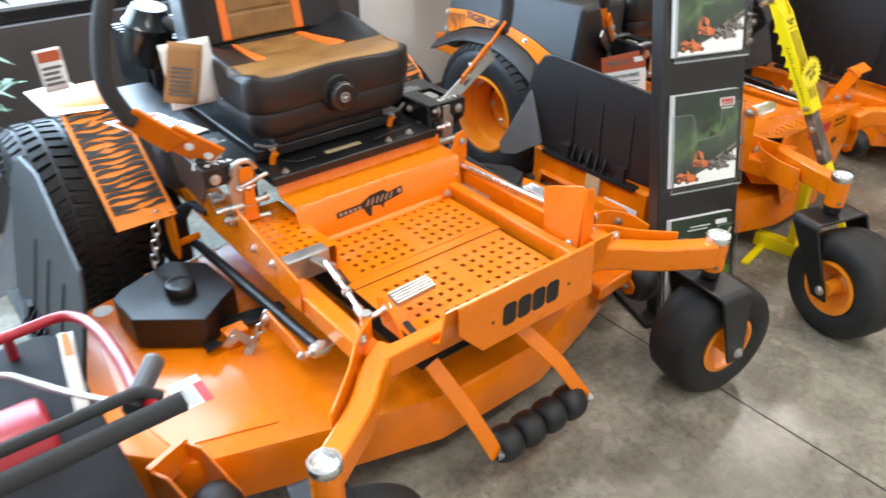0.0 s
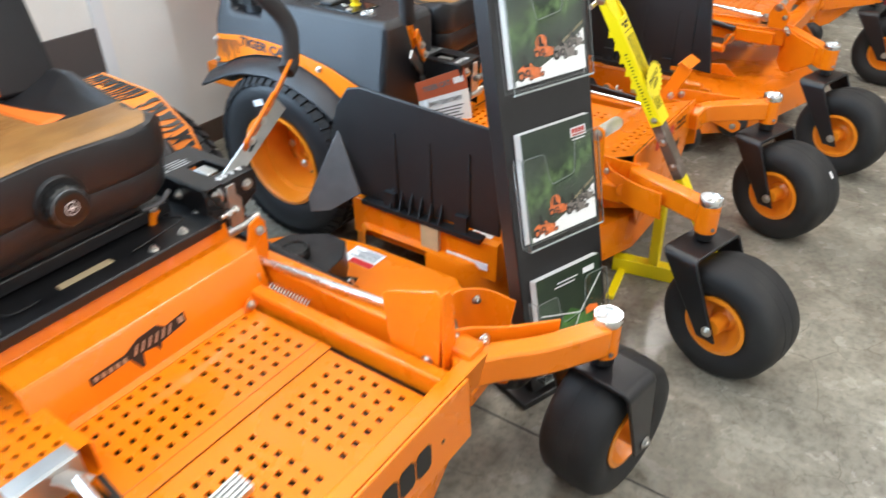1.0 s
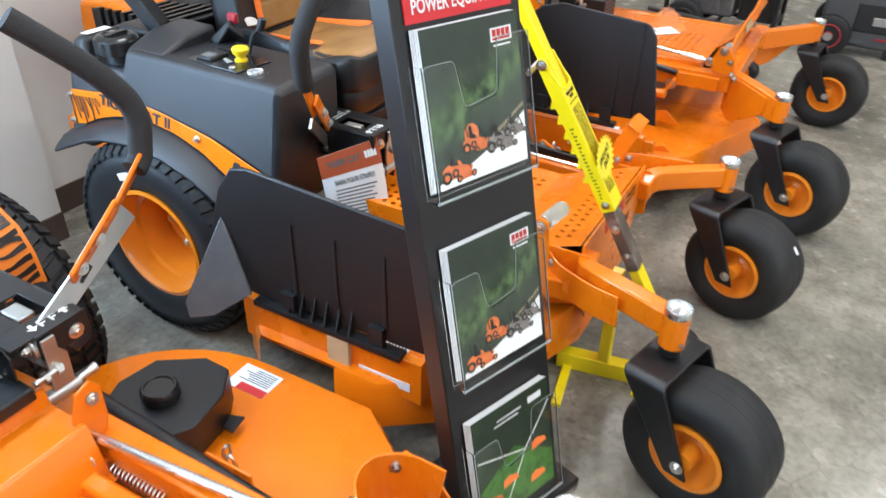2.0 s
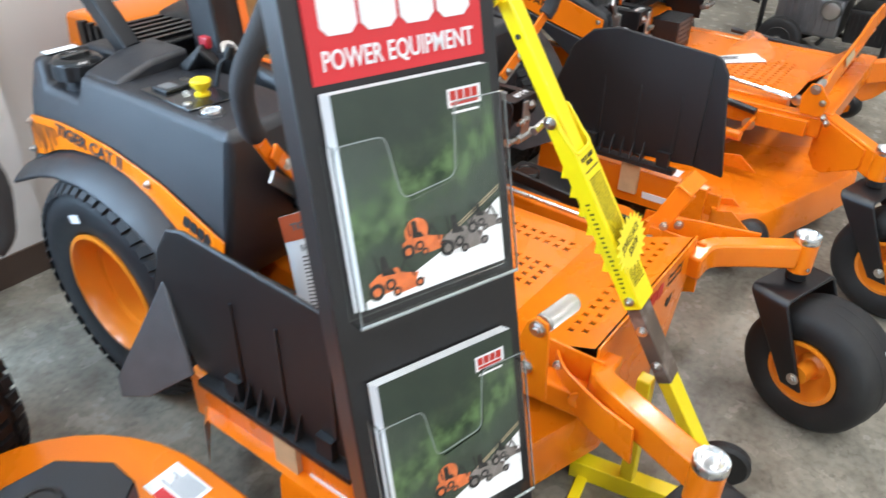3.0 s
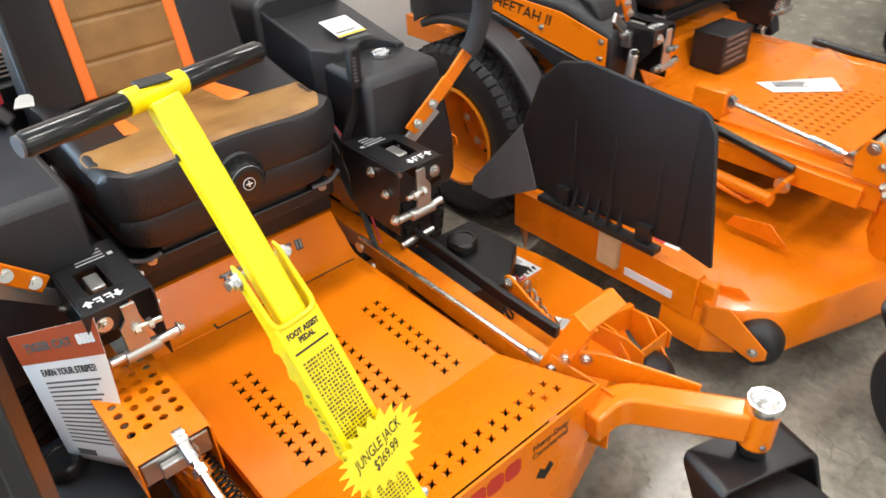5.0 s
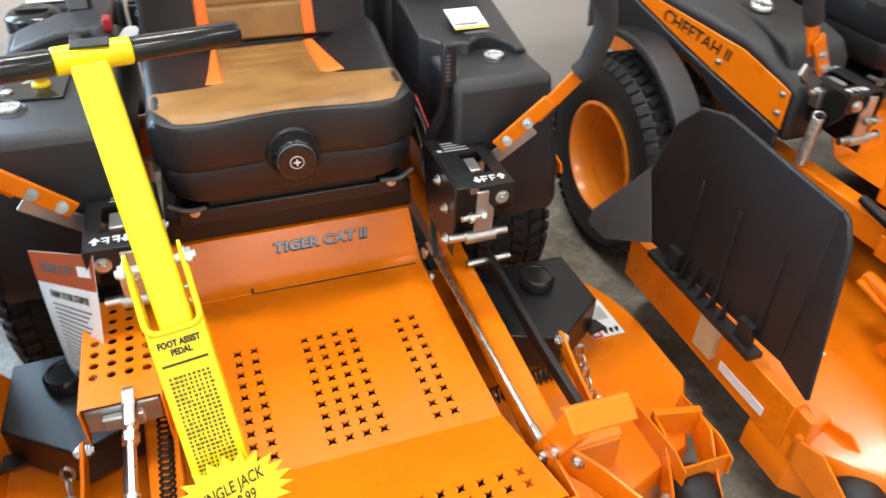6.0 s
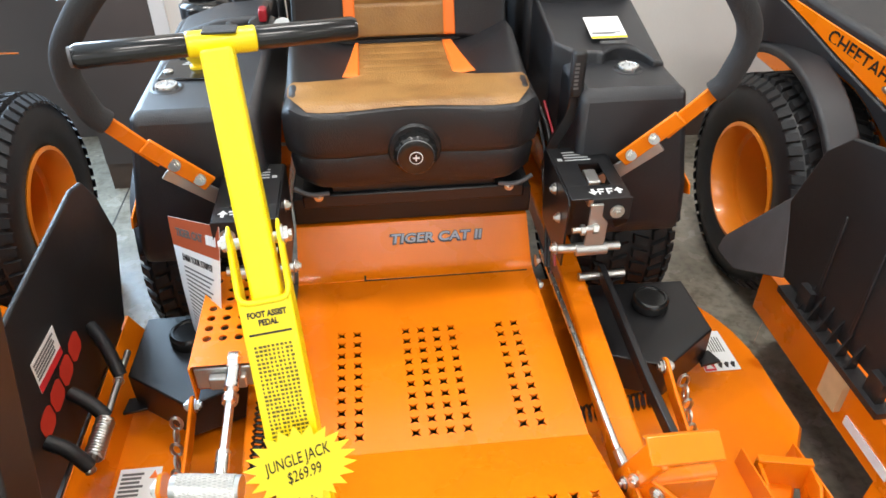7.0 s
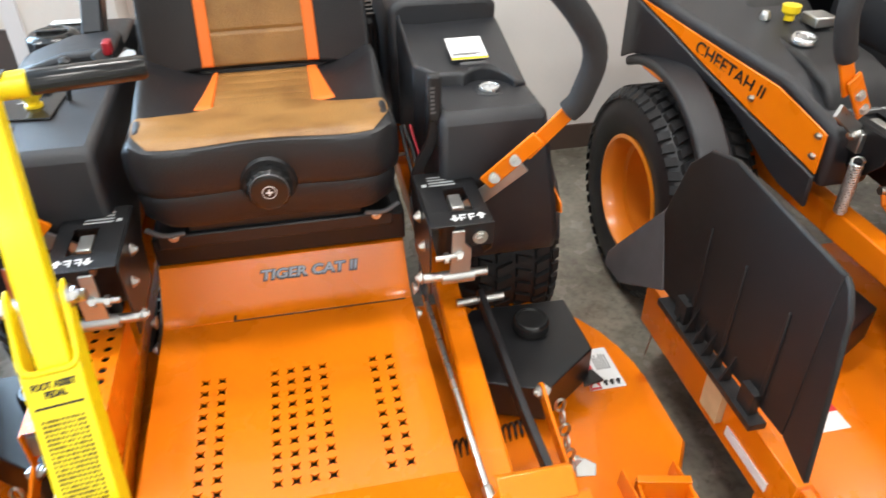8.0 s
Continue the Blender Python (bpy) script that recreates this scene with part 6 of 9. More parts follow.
        cyl(bm, V(*db) + V(-0.035, -0.01, 0), V(*db) + V(0.035, -0.01, 0), 0.008, n=10)
        part("damper_eye", bm, STEEL, r, smooth=40)
        for ca, cb, n in (((0.45, 0.585, 0.40), (0.45, 0.565, 0.29), 6),) if s > 0 else (((-0.380, 0.61, 0.335), (-0.440, 0.62, 0.235), 7), ((-0.478, 1.0, 0.477), (-0.515, 0.99, 0.340), 8)):
            bm = B()
            for k in range(n):
                c = V(*ca).lerp(V(*cb), k / (n - 1))
                mm = Matrix.Translation(c) @ pose(0, 0, 0, 90, 0, 90 * (k % 2))
                pts = [mm @ V(0.009 * math.cos(a), 0.014 * math.sin(a), 0) for a in [2 * math.pi * i / 12 for i in range(12)]]
                tube(bm, pts + [pts[0]], 0.0032, 6)
            part("lift_chain", bm, STEEL, r, "zinc lift chain")
    bm = B()
    box(bm, 0.417, 0.423, 0.50, 0.60, 0.22, 0.42)
    part("lift_link", bm, ORANGE, r, bevel=0.002)
    # lift cranks, deck lug with its shackle and the black strap beside the open belt cover
    bm = B()
    prism(bm, [(0.610, 0.335), (0.590, 0.362), (0.560, 0.360), (0.405, 0.352), (0.400, 0.330), (0.425, 0.318), (0.585, 0.315)], 'x', -0.388, -0.380)
    fc = part("lift_crank", bm, ORANGE, r, bevel=0.002)
    bolts(fc, "crank_bolt", [((-0.389, 0.590, 0.342), (-1, 0, 0), 0.010), ((-0.389, 0.42, 0.338), (-1, 0, 0), 0.009)])
    bm = B()
    prism(bm, [(0.985, 0.485), (1.02, 0.485), (1.06, 0.40), (1.05, 0.335), (1.00, 0.325), (0.985, 0.36)], 'x', -0.446, -0.438)
    cyl(bm, (-0.438, 1.035, 0.355), (-0.362, 1.05, 0.352), 0.010, n=14)
    rc = part("lift_crank", bm, ORANGE, r, bevel=0.002)
    bolts(rc, "crank_bolt", [((-0.447, 1.002, 0.470), (-1, 0, 0), 0.010)])
    bm = B()
    box(bm, -0.470, -0.412, 0.655, 0.700, 0.2415, 0.283)
    part("deck_lug", bm, ORANGE, r, bevel=0.003)
    part("deck_lug", box(B(), -0.545, -0.515, 0.985, 1.01, 0.2415, 0.315), ORANGE, r, bevel=0.003)
    bm = B()
    sweep(bm, [(-0.478, 0.648, 0.262), (-0.455, 0.640, 0.298), (-0.425, 0.628, 0.265), (-0.432, 0.622, 0.243)], rect(0.026, 0.004), up=(0, -1, 0.2))
    sh = part("chain_shackle", bm, GALV, r, "bright zinc shackle", bevel=0.001)
    bolts(sh, "shackle_bolt", [((-0.462, 0.640, 0.285), (-0.3, -1, 0.3), 0.010), ((-0.435, 0.620, 0.245), (0, -1, 0.3), 0.010)])
    bm = B()
    prism(bm, [(-0.465, 0.735), (-0.384, 0.687), (-0.290, 0.695), (-0.290, 0.732), (-0.430, 0.752)], 'z', 0.262, 0.270)
    part("cover_strap", bm, BLACK_STEEL, r, bevel=0.002)
    # wheel motor and hoses between rail and tyre
    bm = B()
    prism(bm, [(1.24, 0.16), (1.66, 0.16), (1.70, 0.24), (1.66, 0.40), (1.30, 0.41), (1.22, 0.34)], 'x', -0.405, -0.33)
    hm = part("wheel_motor", bm, BLACK_STEEL, r, "black drive motor beside the wheel", bevel=0.012)
    for k in range(2):
        bm = B()
        tube(bm, [(-0.37, 1.26, 0.36 - 0.05 * k), (-0.375, 1.17, 0.38 - 0.04 * k), (-0.35, 1.10, 0.43), (-0.345, 1.0, 0.44)], 0.011, 10, 0.03)
        part("hose", bm, RUBBER, hm)
    # side plate and chrome rod below the left control
    bm = B()
    prism(bm, [(0.48, 0.40), (1.06, 0.40), (1.06, 0.585), (0.86, 0.560), (0.48, 0.485)], 'x', -0.347, -0.341)
    sp = part("side_plate", bm, ORANGE, r, bevel=0.002)
    bolts(sp, "plate_bolt", [((-0.347, y, z), (-1, 0, 0), 0.009) for y, z in ((0.60, 0.475), (0.70, 0.47), (0.82, 0.515), (0.95, 0.54))])
    hitm((-0.362, 1.24, 0.476), (-0.362, 0.87, 0.540), 0.009, CHROME, r, "control_rod", label="bright steel control rod")
    bm = B()
    cyl(bm, (-0.372, 0.865, 0.541), (-0.30, 0.83, 0.556), 0.010, n=12)
    cyl(bm, (-0.372, 0.805, 0.508), (-0.255, 0.790, 0.496), 0.009, n=12)
    lathe(bm, [(0.008, -0.012), (0.018, -0.010), (0.018, 0.010), (0.008, 0.012)], (-0.362, 0.866, 0.541), (1, 0, 0), 18)
    lathe(bm, [(0.008, -0.012), (0.017, -0.010), (0.017, 0.010), (0.008, 0.012)], (-0.352, 0.803, 0.507), (1, 0, 0), 18)
    part("rod_joint", bm, STEEL, r, "bright rod ends and pins", smooth=40)
    bm = B()
    prism(bm, [(-0.330, 0.500), (-0.284, 0.496), (-0.290, 0.575), (-0.284, 0.628), (-0.294, 0.645), (-0.318, 0.645), (-0.326, 0.625), (-0.318, 0.575)], 'y', 0.782, 0.787)
    oy = part("control_yoke", bm, ORANGE, r, "orange yoke plate of the control", bevel=0.002)
    bm = B()
    tube(bm, [(-0.338, 0.790, 0.630), (-0.334, 0.786, 0.655), (-0.316, 0.784, 0.664), (-0.292, 0.784, 0.660), (-0.278, 0.788, 0.635)], 0.0075, 12, 0.012)
    cyl(bm, (-0.326, 0.776, 0.600), (-0.255, 0.774, 0.618), 0.0055, n=10)
    part("yoke_bow", bm, STEEL, oy, "bright steel bow and cross pin", smooth=40)
    bm = B()
    box(bm, -0.34, 0.34, 0.155, 0.19, 0.42, 0.475)
    part("cross_beam", bm, ORANGE, r, bevel=0.004)
    bm = B()
    box(bm, 0.250, 0.283, 0.16, 0.70, 0.41, 0.462)
    part("inner_rail", bm, ORANGE, r, bevel=0.006)
    # tall bracket on the right rail
    bm = B()
    prism(bm, [(0.225, 0.42), (0.335, 0.42), (0.352, 0.568), (0.340, 0.582), (0.228, 0.625), (0.215, 0.615)], 'x', 0.288, 0.293)
    prism(bm, [(0.288, 0.42), (0.335, 0.42), (0.322, 0.60), (0.312, 0.618), (0.288, 0.622)], 'y', 0.212, 0.217)
    ub = part("upright_bracket", bm, ORANGE, r, bevel=0.002)
    bolts(ub, "bracket_bolt", [((0.294, 0.275, 0.50), (1, 0, 0), 0.01), ((0.287, 0.25, 0.455), (-1, 0, 0), 0.01), ((0.374, 0.18, 0.478), (-0.3, -1, 0), 0.011), ((0.43, 0.30, 0.46), (1, -0.3, 0), 0.014), ((0.284, 0.70, 0.475), (-1, 0, 0), 0.011)])
    hitm((0.30, 0.80, 0.50), (0.345, 0.33, 0.50), 0.008, CHROME, r, "control_rod", label="bright steel control rod")
    # lug, hinge ear and spring at the rear end of the inner rail
    bm = B()
    prism(bm, [(0.255, 0.452), (0.318, 0.405), (0.345, 0.52), (0.345, 0.577), (0.33, 0.597), (0.302, 0.587), (0.287, 0.536)], 'y', 0.716, 0.722)
    prism(bm, [(0.26, 0.45), (0.318, 0.41), (0.318, 0.45), (0.27, 0.475)], 'y', 0.70, 0.716)
    lug = part("rail_lug", bm, ORANGE, r, bevel=0.002)
    bolts(lug, "lug_bolt", [((0.29, 0.714, 0.492), (0, -1, 0.2), 0.009), ((0.325, 0.714, 0.565), (0, -1, 0.2), 0.008)])
    bm = B()
    prism(bm, [(0.212, 0.425), (0.216, 0.452), (0.23, 0.466), (0.242, 0.455), (0.243, 0.39), (0.232, 0.385)], 'y', 0.664, 0.669)
    ear = part("hinge_ear", bm, ORANGE, r, bevel=0.0015)
    bolts(ear, "ear_bolt", [((0.229, 0.662, 0.449), (0, -1, 0.3), 0.008)])
    bm = B()
    tube(bm, [V(0.313 + 0.013 * math.cos(a), 0.70 - 0.13 * a / 94, 0.43 + 0.013 * math.sin(a)) for a in [0.6 * i for i in range(158)]], 0.0022, 5)
    part("return_spring", bm, STEEL, r, "bright coiled return spring")
    # gusset and roller pod on the right front
    roller_bracket(r, (0.63, 0.32, 0.20), -10)
    roller_bracket(r, (-0.705, 0.335, 0.185), 22)
    bm = B()
    prism(bm, [(0.43, 0.24), (0.44, 0.36), (0.52, 0.40), (0.62, 0.41), (0.64, 0.31), (0.58, 0.25)], 'z', 0.215, 0.258)
    part("deck_pod", bm, ORANGE, r, bevel=0.008)
    # waved bracket sheet beside the arm, with its pivot bolt
    bm = B()
    sweep(bm, fillet([(0.40, 0.33, 0.335), (0.47, 0.325, 0.335), (0.505, 0.36, 0.335), (0.56, 0.365, 0.335), (0.60, 0.315, 0.335), (0.605, 0.25, 0.325)], 0.03, 5), rect(0.005, 0.15))
    wb = part("waved_bracket", bm, ORANGE, r, "orange waved bracket sheet", bevel=0.0015)
    bm = B()
    lathe(bm, [(0.014, 0.0), (0.026, 0.002), (0.026, 0.012), (0.017, 0.014), (0.016, 0.030), (0.0, 0.031)], (0.440, 0.318, 0.405), (-0.4, -1, 0.25), 20)
    part("pivot_bolt", bm, STEEL, wb, "large bright pivot bolt", smooth=40)
    bolts(wb, "sheet_bolt", [((0.585, 0.328, 0.38), (-0.6, -1, 0), 0.009)])
    # side plate rising over the root of the caster arm
    for sx in (-1, 1):
        bm = B()
        sweep(bm, fillet([(sx * 0.30, 0.262, 0.455), (sx * 0.365, 0.215, 0.462), (sx * 0.41, 0.165, 0.452), (sx * 0.50, 0.085, 0.447)], 0.05, 5), rect(0.006, 0.080))
        gp = part("arm_gusset", bm, ORANGE, r, bevel=0.002)
        bolts(gp, "gusset_bolt", [((sx * 0.345, 0.226, 0.482), (-0.55 * sx, -1, 0), 0.010)])
    # front rollers of the deck
    for xa, za, x in ((-0.22, 0.40, -0.125), (0.03, 0.38, 0.168)):
        bm = B()
        sweep(bm, [(xa, 0.16, za), (xa * 0.5 + x * 0.5, 0.085, 0.28), (x, 0.045, 0.155)], rect(0.007, 0.036), up=(1, 0, 0.5))
        ra = part("roller_arm", bm, ORANGE, r, bevel=0.002)
        bolts(ra, "roller_bolt", [((x + 0.003, 0.04, 0.16), (0.6, -1, 0), 0.010)])
    for k in range(4):
        bm = B()
        lathe(bm, [(0.012, -0.033), (0.034, -0.031), (0.042, -0.016), (0.0435, 0), (0.042, 0.016), (0.034, 0.031), (0.012, 0.033)], (-0.085 + 0.070 * k, 0.062, 0.155), (1, 0, 0), 26)
        part("front_roller", bm, BLACK_PLASTIC, r, "black plastic front roller", smooth=60)
    dk = deck(r, 0.81, 0.195, 1.16, 0.238, 0.11)
    bm = B()
    prism(bm, [(-0.70, 0.43), (-0.49, 0.362), (-0.48, 0.56), (-0.40, 0.70), (-0.40, 1.05), (-0.70, 1.03), (-0.745, 0.62)], 'z', 0.2375, 0.2415)
    part("deck_plate", bm, ORANGE, dk, "welded top plate of the deck", bevel=0.0015)
    bm = B()
    cyl(bm, (-0.665, 1.02, 0.2415), (-0.665, 1.02, 0.2425), 0.026, n=24)
    part("round_sticker", bm, PAPER, dk, "round white sticker")
    for lx, ly, lz in ((0.735, 0.80, 0.0), (-0.605, 0.575, 0.0035)):
        bm = B()
        box(bm, lx - 0.04, lx + 0.035, ly - 0.055, ly + 0.05, 0.2386 + lz, 0.2393 + lz)
        lb = part("warning_label", bm, PAPER, dk, "white and red warning label")
        bm = B()
        box(bm, lx - 0.04 if lz == 0 else lx + 0.013, lx - 0.018 if lz == 0 else lx + 0.035, ly - 0.055, ly + 0.02, 0.2394 + lz, 0.2398 + lz)
        part("label_band", bm, RED_SIGN, lb)
        bm = B()
        bars(bm, 0.088, 0.042, 7, 21, gap=0.6, ragged=0.45)
        part("label_print", bm, INK_GREY, lb, m=pose(lx + 0.030 if lz == 0 else lx + 0.008, ly - 0.046, 0.2394 + lz, 0, 0, 90))
    # pedal box
    bm = B()
    perforated(bm, -0.33, -0.20, 0.56, 0.85, [-0.31 + 0.026 * i for i in range(4)], [0.60 + 0.029 * i for i in range(8)], 0.0066, lambda y: 0.492, star=None)
    pb = part("pedal_box", bm, ORANGE, r, "orange box with rows of holes", smooth=30)
    bm = B()
    box(bm, -0.33, -0.327, 0.555, 0.85, 0.43, 0.4915)
    box(bm, -0.203, -0.2, 0.555, 0.85, 0.43, 0.4915)
    part("box_side", bm, ORANGE, pb)
    bm = B()
    box(bm, -0.336, -0.226, 0.546, 0.551, 0.438, 0.4975)
    box(bm, -0.336, -0.226, 0.551, 0.585, 0.4945, 0.4975)
    box(bm, -0.336, -0.3325, 0.551, 0.585, 0.438, 0.4945)
    lt = part("box_latch", bm, GALV, pb, "folded zinc end cap", bevel=0.0015)
    bm = B()
    sweep(bm, [(-0.275, 0.545, 0.488), (-0.262, 0.535, 0.484), (-0.247, 0.50, 0.476)], rect(0.036, 0.006), up=(0, 0.4, 1))
    part("latch_tongue", bm, GALV, lt, bevel=0.001)
    bm = B()
    cyl(bm, (-0.250, 0.52, 0.478), (-0.262, 0.44, 0.474), 0.010, n=14)
    cyl(bm, (-0.262, 0.44, 0.474), (-0.290, 0.30, 0.470), 0.0065, n=12)
    cyl(bm, (-0.269, 0.405, 0.473), (-0.272, 0.392, 0.4725), 0.012, n=6)
    cyl(bm, (-0.284, 0.335, 0.471), (-0.292, 0.295, 0.470), 0.0105, n=14)
    cyl(bm, (-0.292, 0.292, 0.455), (-0.292, 0.292, 0.487), 0.013, n=14)
    part("lift_rod", bm, CHROME, r, "bright adjustable lift rod", smooth=40)
    bm = B()
    cyl(bm, (-0.29, 0.292, 0.470), (-0.232, 0.292, 0.474), 0.007, n=12)
    cyl(bm, (-0.246, 0.292, 0.473), (-0.232, 0.292, 0.474), 0.014, n=12)
    part("pedal_pin", bm, CHROME, r, "bright pivot pin", smooth=40)
    bm = B()
    mp = basis((-0.215, 0.300, 0.480), (1, 0.02, 0.03), (0, 1, 0.25))
    prof = [(-0.019, -0.005), (0.019, -0.005)]
    for k in range(5):
        prof += [(0.019 - 0.0078 * k, 0.0065), (0.0145 - 0.0078 * k, 0.0065), (0.0138 - 0.0078 * k, 0.003), (0.0119 - 0.0078 * k, 0.003)][:4 if k < 4 else 2]
    prism(bm, prof, 'x', 0.0, 0.105, mp)
    part("lift_pedal", bm, GALV, r, "ribbed bright lift pedal")
    for q in ([(-0.217, 0.546), (-0.206, 0.543), (-0.217, 0.473), (-0.2275, 0.475)], [(-0.212, 0.273), (-0.198, 0.272), (-0.204, 0.226), (-0.220, 0.229)]):
        bm = B()
        prism(bm, q[::-1], 'z', 0.4318, 0.4346)
        part("platform_slot", bm, INK, foot)
    bm = B()
    prism(bm, [(0.22, 0.43), (0.30, 0.43), (0.32, 0.49), (0.29, 0.505)], 'x', -0.246, -0.240)
    part("pedal_arm", bm, ORANGE, r)
    # deflector beside the deck, standing up
    deflector(r, -0.815, [(1.30, 0.24), (0.66, 0.27), (0.685, 0.50), (0.73, 0.56), (1.10, 0.645), (1.28, 0.63), (1.36, 0.55), (1.38, 0.40)],
              [(1.34, 0.50), (1.27, 0.25), (1.36, 0.17), (1.44, 0.155), (1.40, 0.34)], lean=16)
    engine(r, 1.50, 0.70, hood=False)
    for s in (-1, 1):
        prof = [(1.04, 0.50), (1.05, 0.60), (1.10, 0.655), (1.50, 0.67), (1.56, 0.62), (1.56, 0.50)]
        tank(r, s, prof, 0.27, 0.42, 0.45, 0.74, 0.0, "fuel_tank", "black fuel tank beside the seat", 0.03)
    return r


# ---------- the far mower ----------
STRIP_LOW = [(0.97, 0.554), (1.153, 0.633), (1.29, 0.697), (1.374, 0.741), (1.44, 0.772), (1.49, 0.795)]      # lower edge of its side strip (y, z)


def mower_far():
    r = thing("riding_mower", "orange zero-turn mower with black side panels and raised rubber chute", "riding mower", (2.01, 0, 0), "row of riding mowers")
    xs = [-0.20 + 0.030 * i for i in range(12)]
    bm = B()
    perforated(bm, -0.27, 0.34, 0.33, 0.93, xs, [0.42 + 0.03 * i for i in range(8)], 0.0098, lambda y: 0.452, star=True)
    foot = part("foot_platform", bm, ORANGE, r, "orange perforated steel foot platform", smooth=30)
    # shade seen through the holes, added as a black sheet
    bm = B()
    box(bm, -0.27, 0.34, 0.33, 0.93, 0.38, 0.385)
    part("hole_shade_sheet", bm, BLACK_STEEL, r)
    bm = B()
    sheet(bm, [(0.33, 0.452), (0.27, 0.50), (0.215, 0.59), (0.205, 0.592)], -0.05, 0.30, 0.005)
    part("toe_plate", bm, ORANGE, r, "orange raised toe plate with red print", bevel=0.002)
    # lift pedal: pivot plate with bright roller, long bent arm
    bm = B()
    prism(bm, [(0.205, 0.46), (0.275, 0.46), (0.283, 0.515), (0.262, 0.562), (0.232, 0.562), (0.195, 0.515)], 'x', -0.395, -0.387)
    pp = part("pivot_plate", bm, ORANGE, r, bevel=0.002)
    bolts(pp, "pivot_bolt", [((-0.395, 0.246, 0.545), (-1, 0, 0), 0.012), ((-0.395, 0.215, 0.507), (-1, 0, 0), 0.008)])
    bm = B()
    cyl(bm, (-0.388, 0.244, 0.545), (-0.330, 0.24, 0.552), 0.014, n=24)
    part("pedal_roller", bm, GALV, pp, "bright steel roller", bevel=0.002)
    bm = B()
    sweep(bm, [(-0.365, 0.226, 0.520), (-0.27, 0.223, 0.560), (0.06, 0.215, 0.600), (0.16, 0.210, 0.640), (0.30, 0.20, 0.665)], rect(0.05, 0.010), up=(0, -1, 0.25))
    lh = part("pedal_arm", bm, ORANGE, r, "long orange bent pedal arm with a label", bevel=0.003)
    bm = B()
    box(bm, -0.06, 0.06, -0.014, 0.014, 0, 0.0008)
    part("arm_label", bm, TAPE, lh, m=basis((-0.12, 0.2115, 0.588), (1, 0, 0.08), (0, 0.25, 1)))
    bm = B()
    sheet(bm, [(0.92, 0.452), (0.95, 0.46), (1.0, 0.54), (1.1, 0.545)], -0.27, 0.34, 0.004)
    part("riser", bm, ORANGE, r)
    seat(r, 0.03, 0.95, 0.83)
    for s in (-1, 1):
        bm = B()
        sweep(bm, [(s * 0.36, 0.20, 0.42), (s * 0.36, 1.0, 0.42), (s * 0.36, 1.6, 0.42)], rect(0.05, 0.07))
        part("frame_rail", bm, ORANGE, r, bevel=0.005)
        cap = (s * 0.588, -0.012, 0.482)
        bm = B()
        sweep(bm, [(s * 0.33, 0.20, 0.42), (s * 0.575, 0.0, 0.425)], rect(0.045, 0.085))
        part("caster_arm", bm, ORANGE, r, bevel=0.005)
        bm = B()
        prism(bm, [(0.0, 0.455), (0.0, 0.315), (0.05, 0.285), (0.10, 0.295), (0.26, 0.385), (0.27, 0.40), (0.27, 0.455)], 'z', -0.003, 0.003, basis((s * 0.352, 0.215, 0), (s * 0.245, -0.20, 0), (0, 0, 1)))
        part("arm_gusset", bm, ORANGE, r, bevel=0.002)
        caster_tube(r, cap)
        caster(r, cap, -105 if s < 0 else -95, 1, R=0.168, W=0.16)
        wheel(r, (s * 0.585, 1.364, 0.298), 0.290, 0.24, 0.163, s, 26)
        PANEL_TOP = lerp([(y, z - 0.004) for y, z in STRIP_LOW])

        def face_x(y):
            return min(0.66, 0.455 + 0.40 * (y - 0.977)) if y > 0.977 else 0.455
        low = lerp([(0.955, 0.52), (1.0, 0.53), (1.1, 0.59), (1.2, 0.645), (1.384, 0.69), (1.6, 0.63), (1.85, 0.48)])
        high = lerp([(0.955, 0.655), (0.985, 0.672), (1.10, 0.735), (1.33, 0.785), (1.50, 0.825), (1.68, 0.85), (1.85, 0.83)])
        bm = B()
        rings = []
        for i in range(31):
            y = 0.955 + 0.645 * i / 30
            rings.append([bm.verts.new((s * x, y, z)) for x, z in ((0.33, low(y)), (0.33, high(y)), (face_x(y), high(y)), (face_x(y), low(y)))])
        skin(bm, rings)
        tk = part("side_panel", bm, TANK_PLASTIC, r, "black moulded side panel over the wheel", bevel=0.016, smooth=50, seg=4)
        fender_lip(r, s, 1.364, 0.30, 0.385, 62, 168, 0.595, 0.672)
        # strip with model lettering
        bm = B()
        band(bm, [0.968 + 0.026 * i for i in range(21)], lerp(STRIP_LOW), lerp([(0.97, 0.648), (1.097, 0.709), (1.328, 0.760), (1.49, 0.799)]), lambda y, z: face_x(y) + 0.004, 0.005, s)
        st = part("side_strip", bm, ORANGE, tk, "orange side strip with black lettering", bevel=0.001)
        bm = B()
        band(bm, [0.966 + 0.035 * i for i in range(18)], lerp([(0.965, 0.47), (1.05, 0.50), (1.20, 0.632), (1.30, 0.668), (1.384, 0.676), (1.50, 0.655), (1.60, 0.60), (1.75, 0.45)]), PANEL_TOP, lambda y, z: face_x(y) + 0.003, 0.012, s)
        part("panel_band", bm, TANK_PLASTIC, tk, bevel=0.004)
        if s < 0:
            words("strip_print", "CHEETAH II", 0.05, INK, st, basis((-face_x(1.219) - 0.0100, 1.219, 0.7065), (0.40, -1, -0.28), (0, -0.28, 1)), fit=(0.210, 0.036), bold=0.0006)
            brs = ((-face_x(0.985) - 0.008, 0.985, 0.592), (-face_x(0.985) - 0.008, 0.985, 0.64), (-face_x(1.15) - 0.008, 1.15, 0.662))
            bolts(st, "strip_bolt", [(p, (-1, 0, 0.2), 0.007) for p in brs])
        bracket_box(r, s, 0.30, 0.40, 0.86, 1.02, 0.57, 0.68)
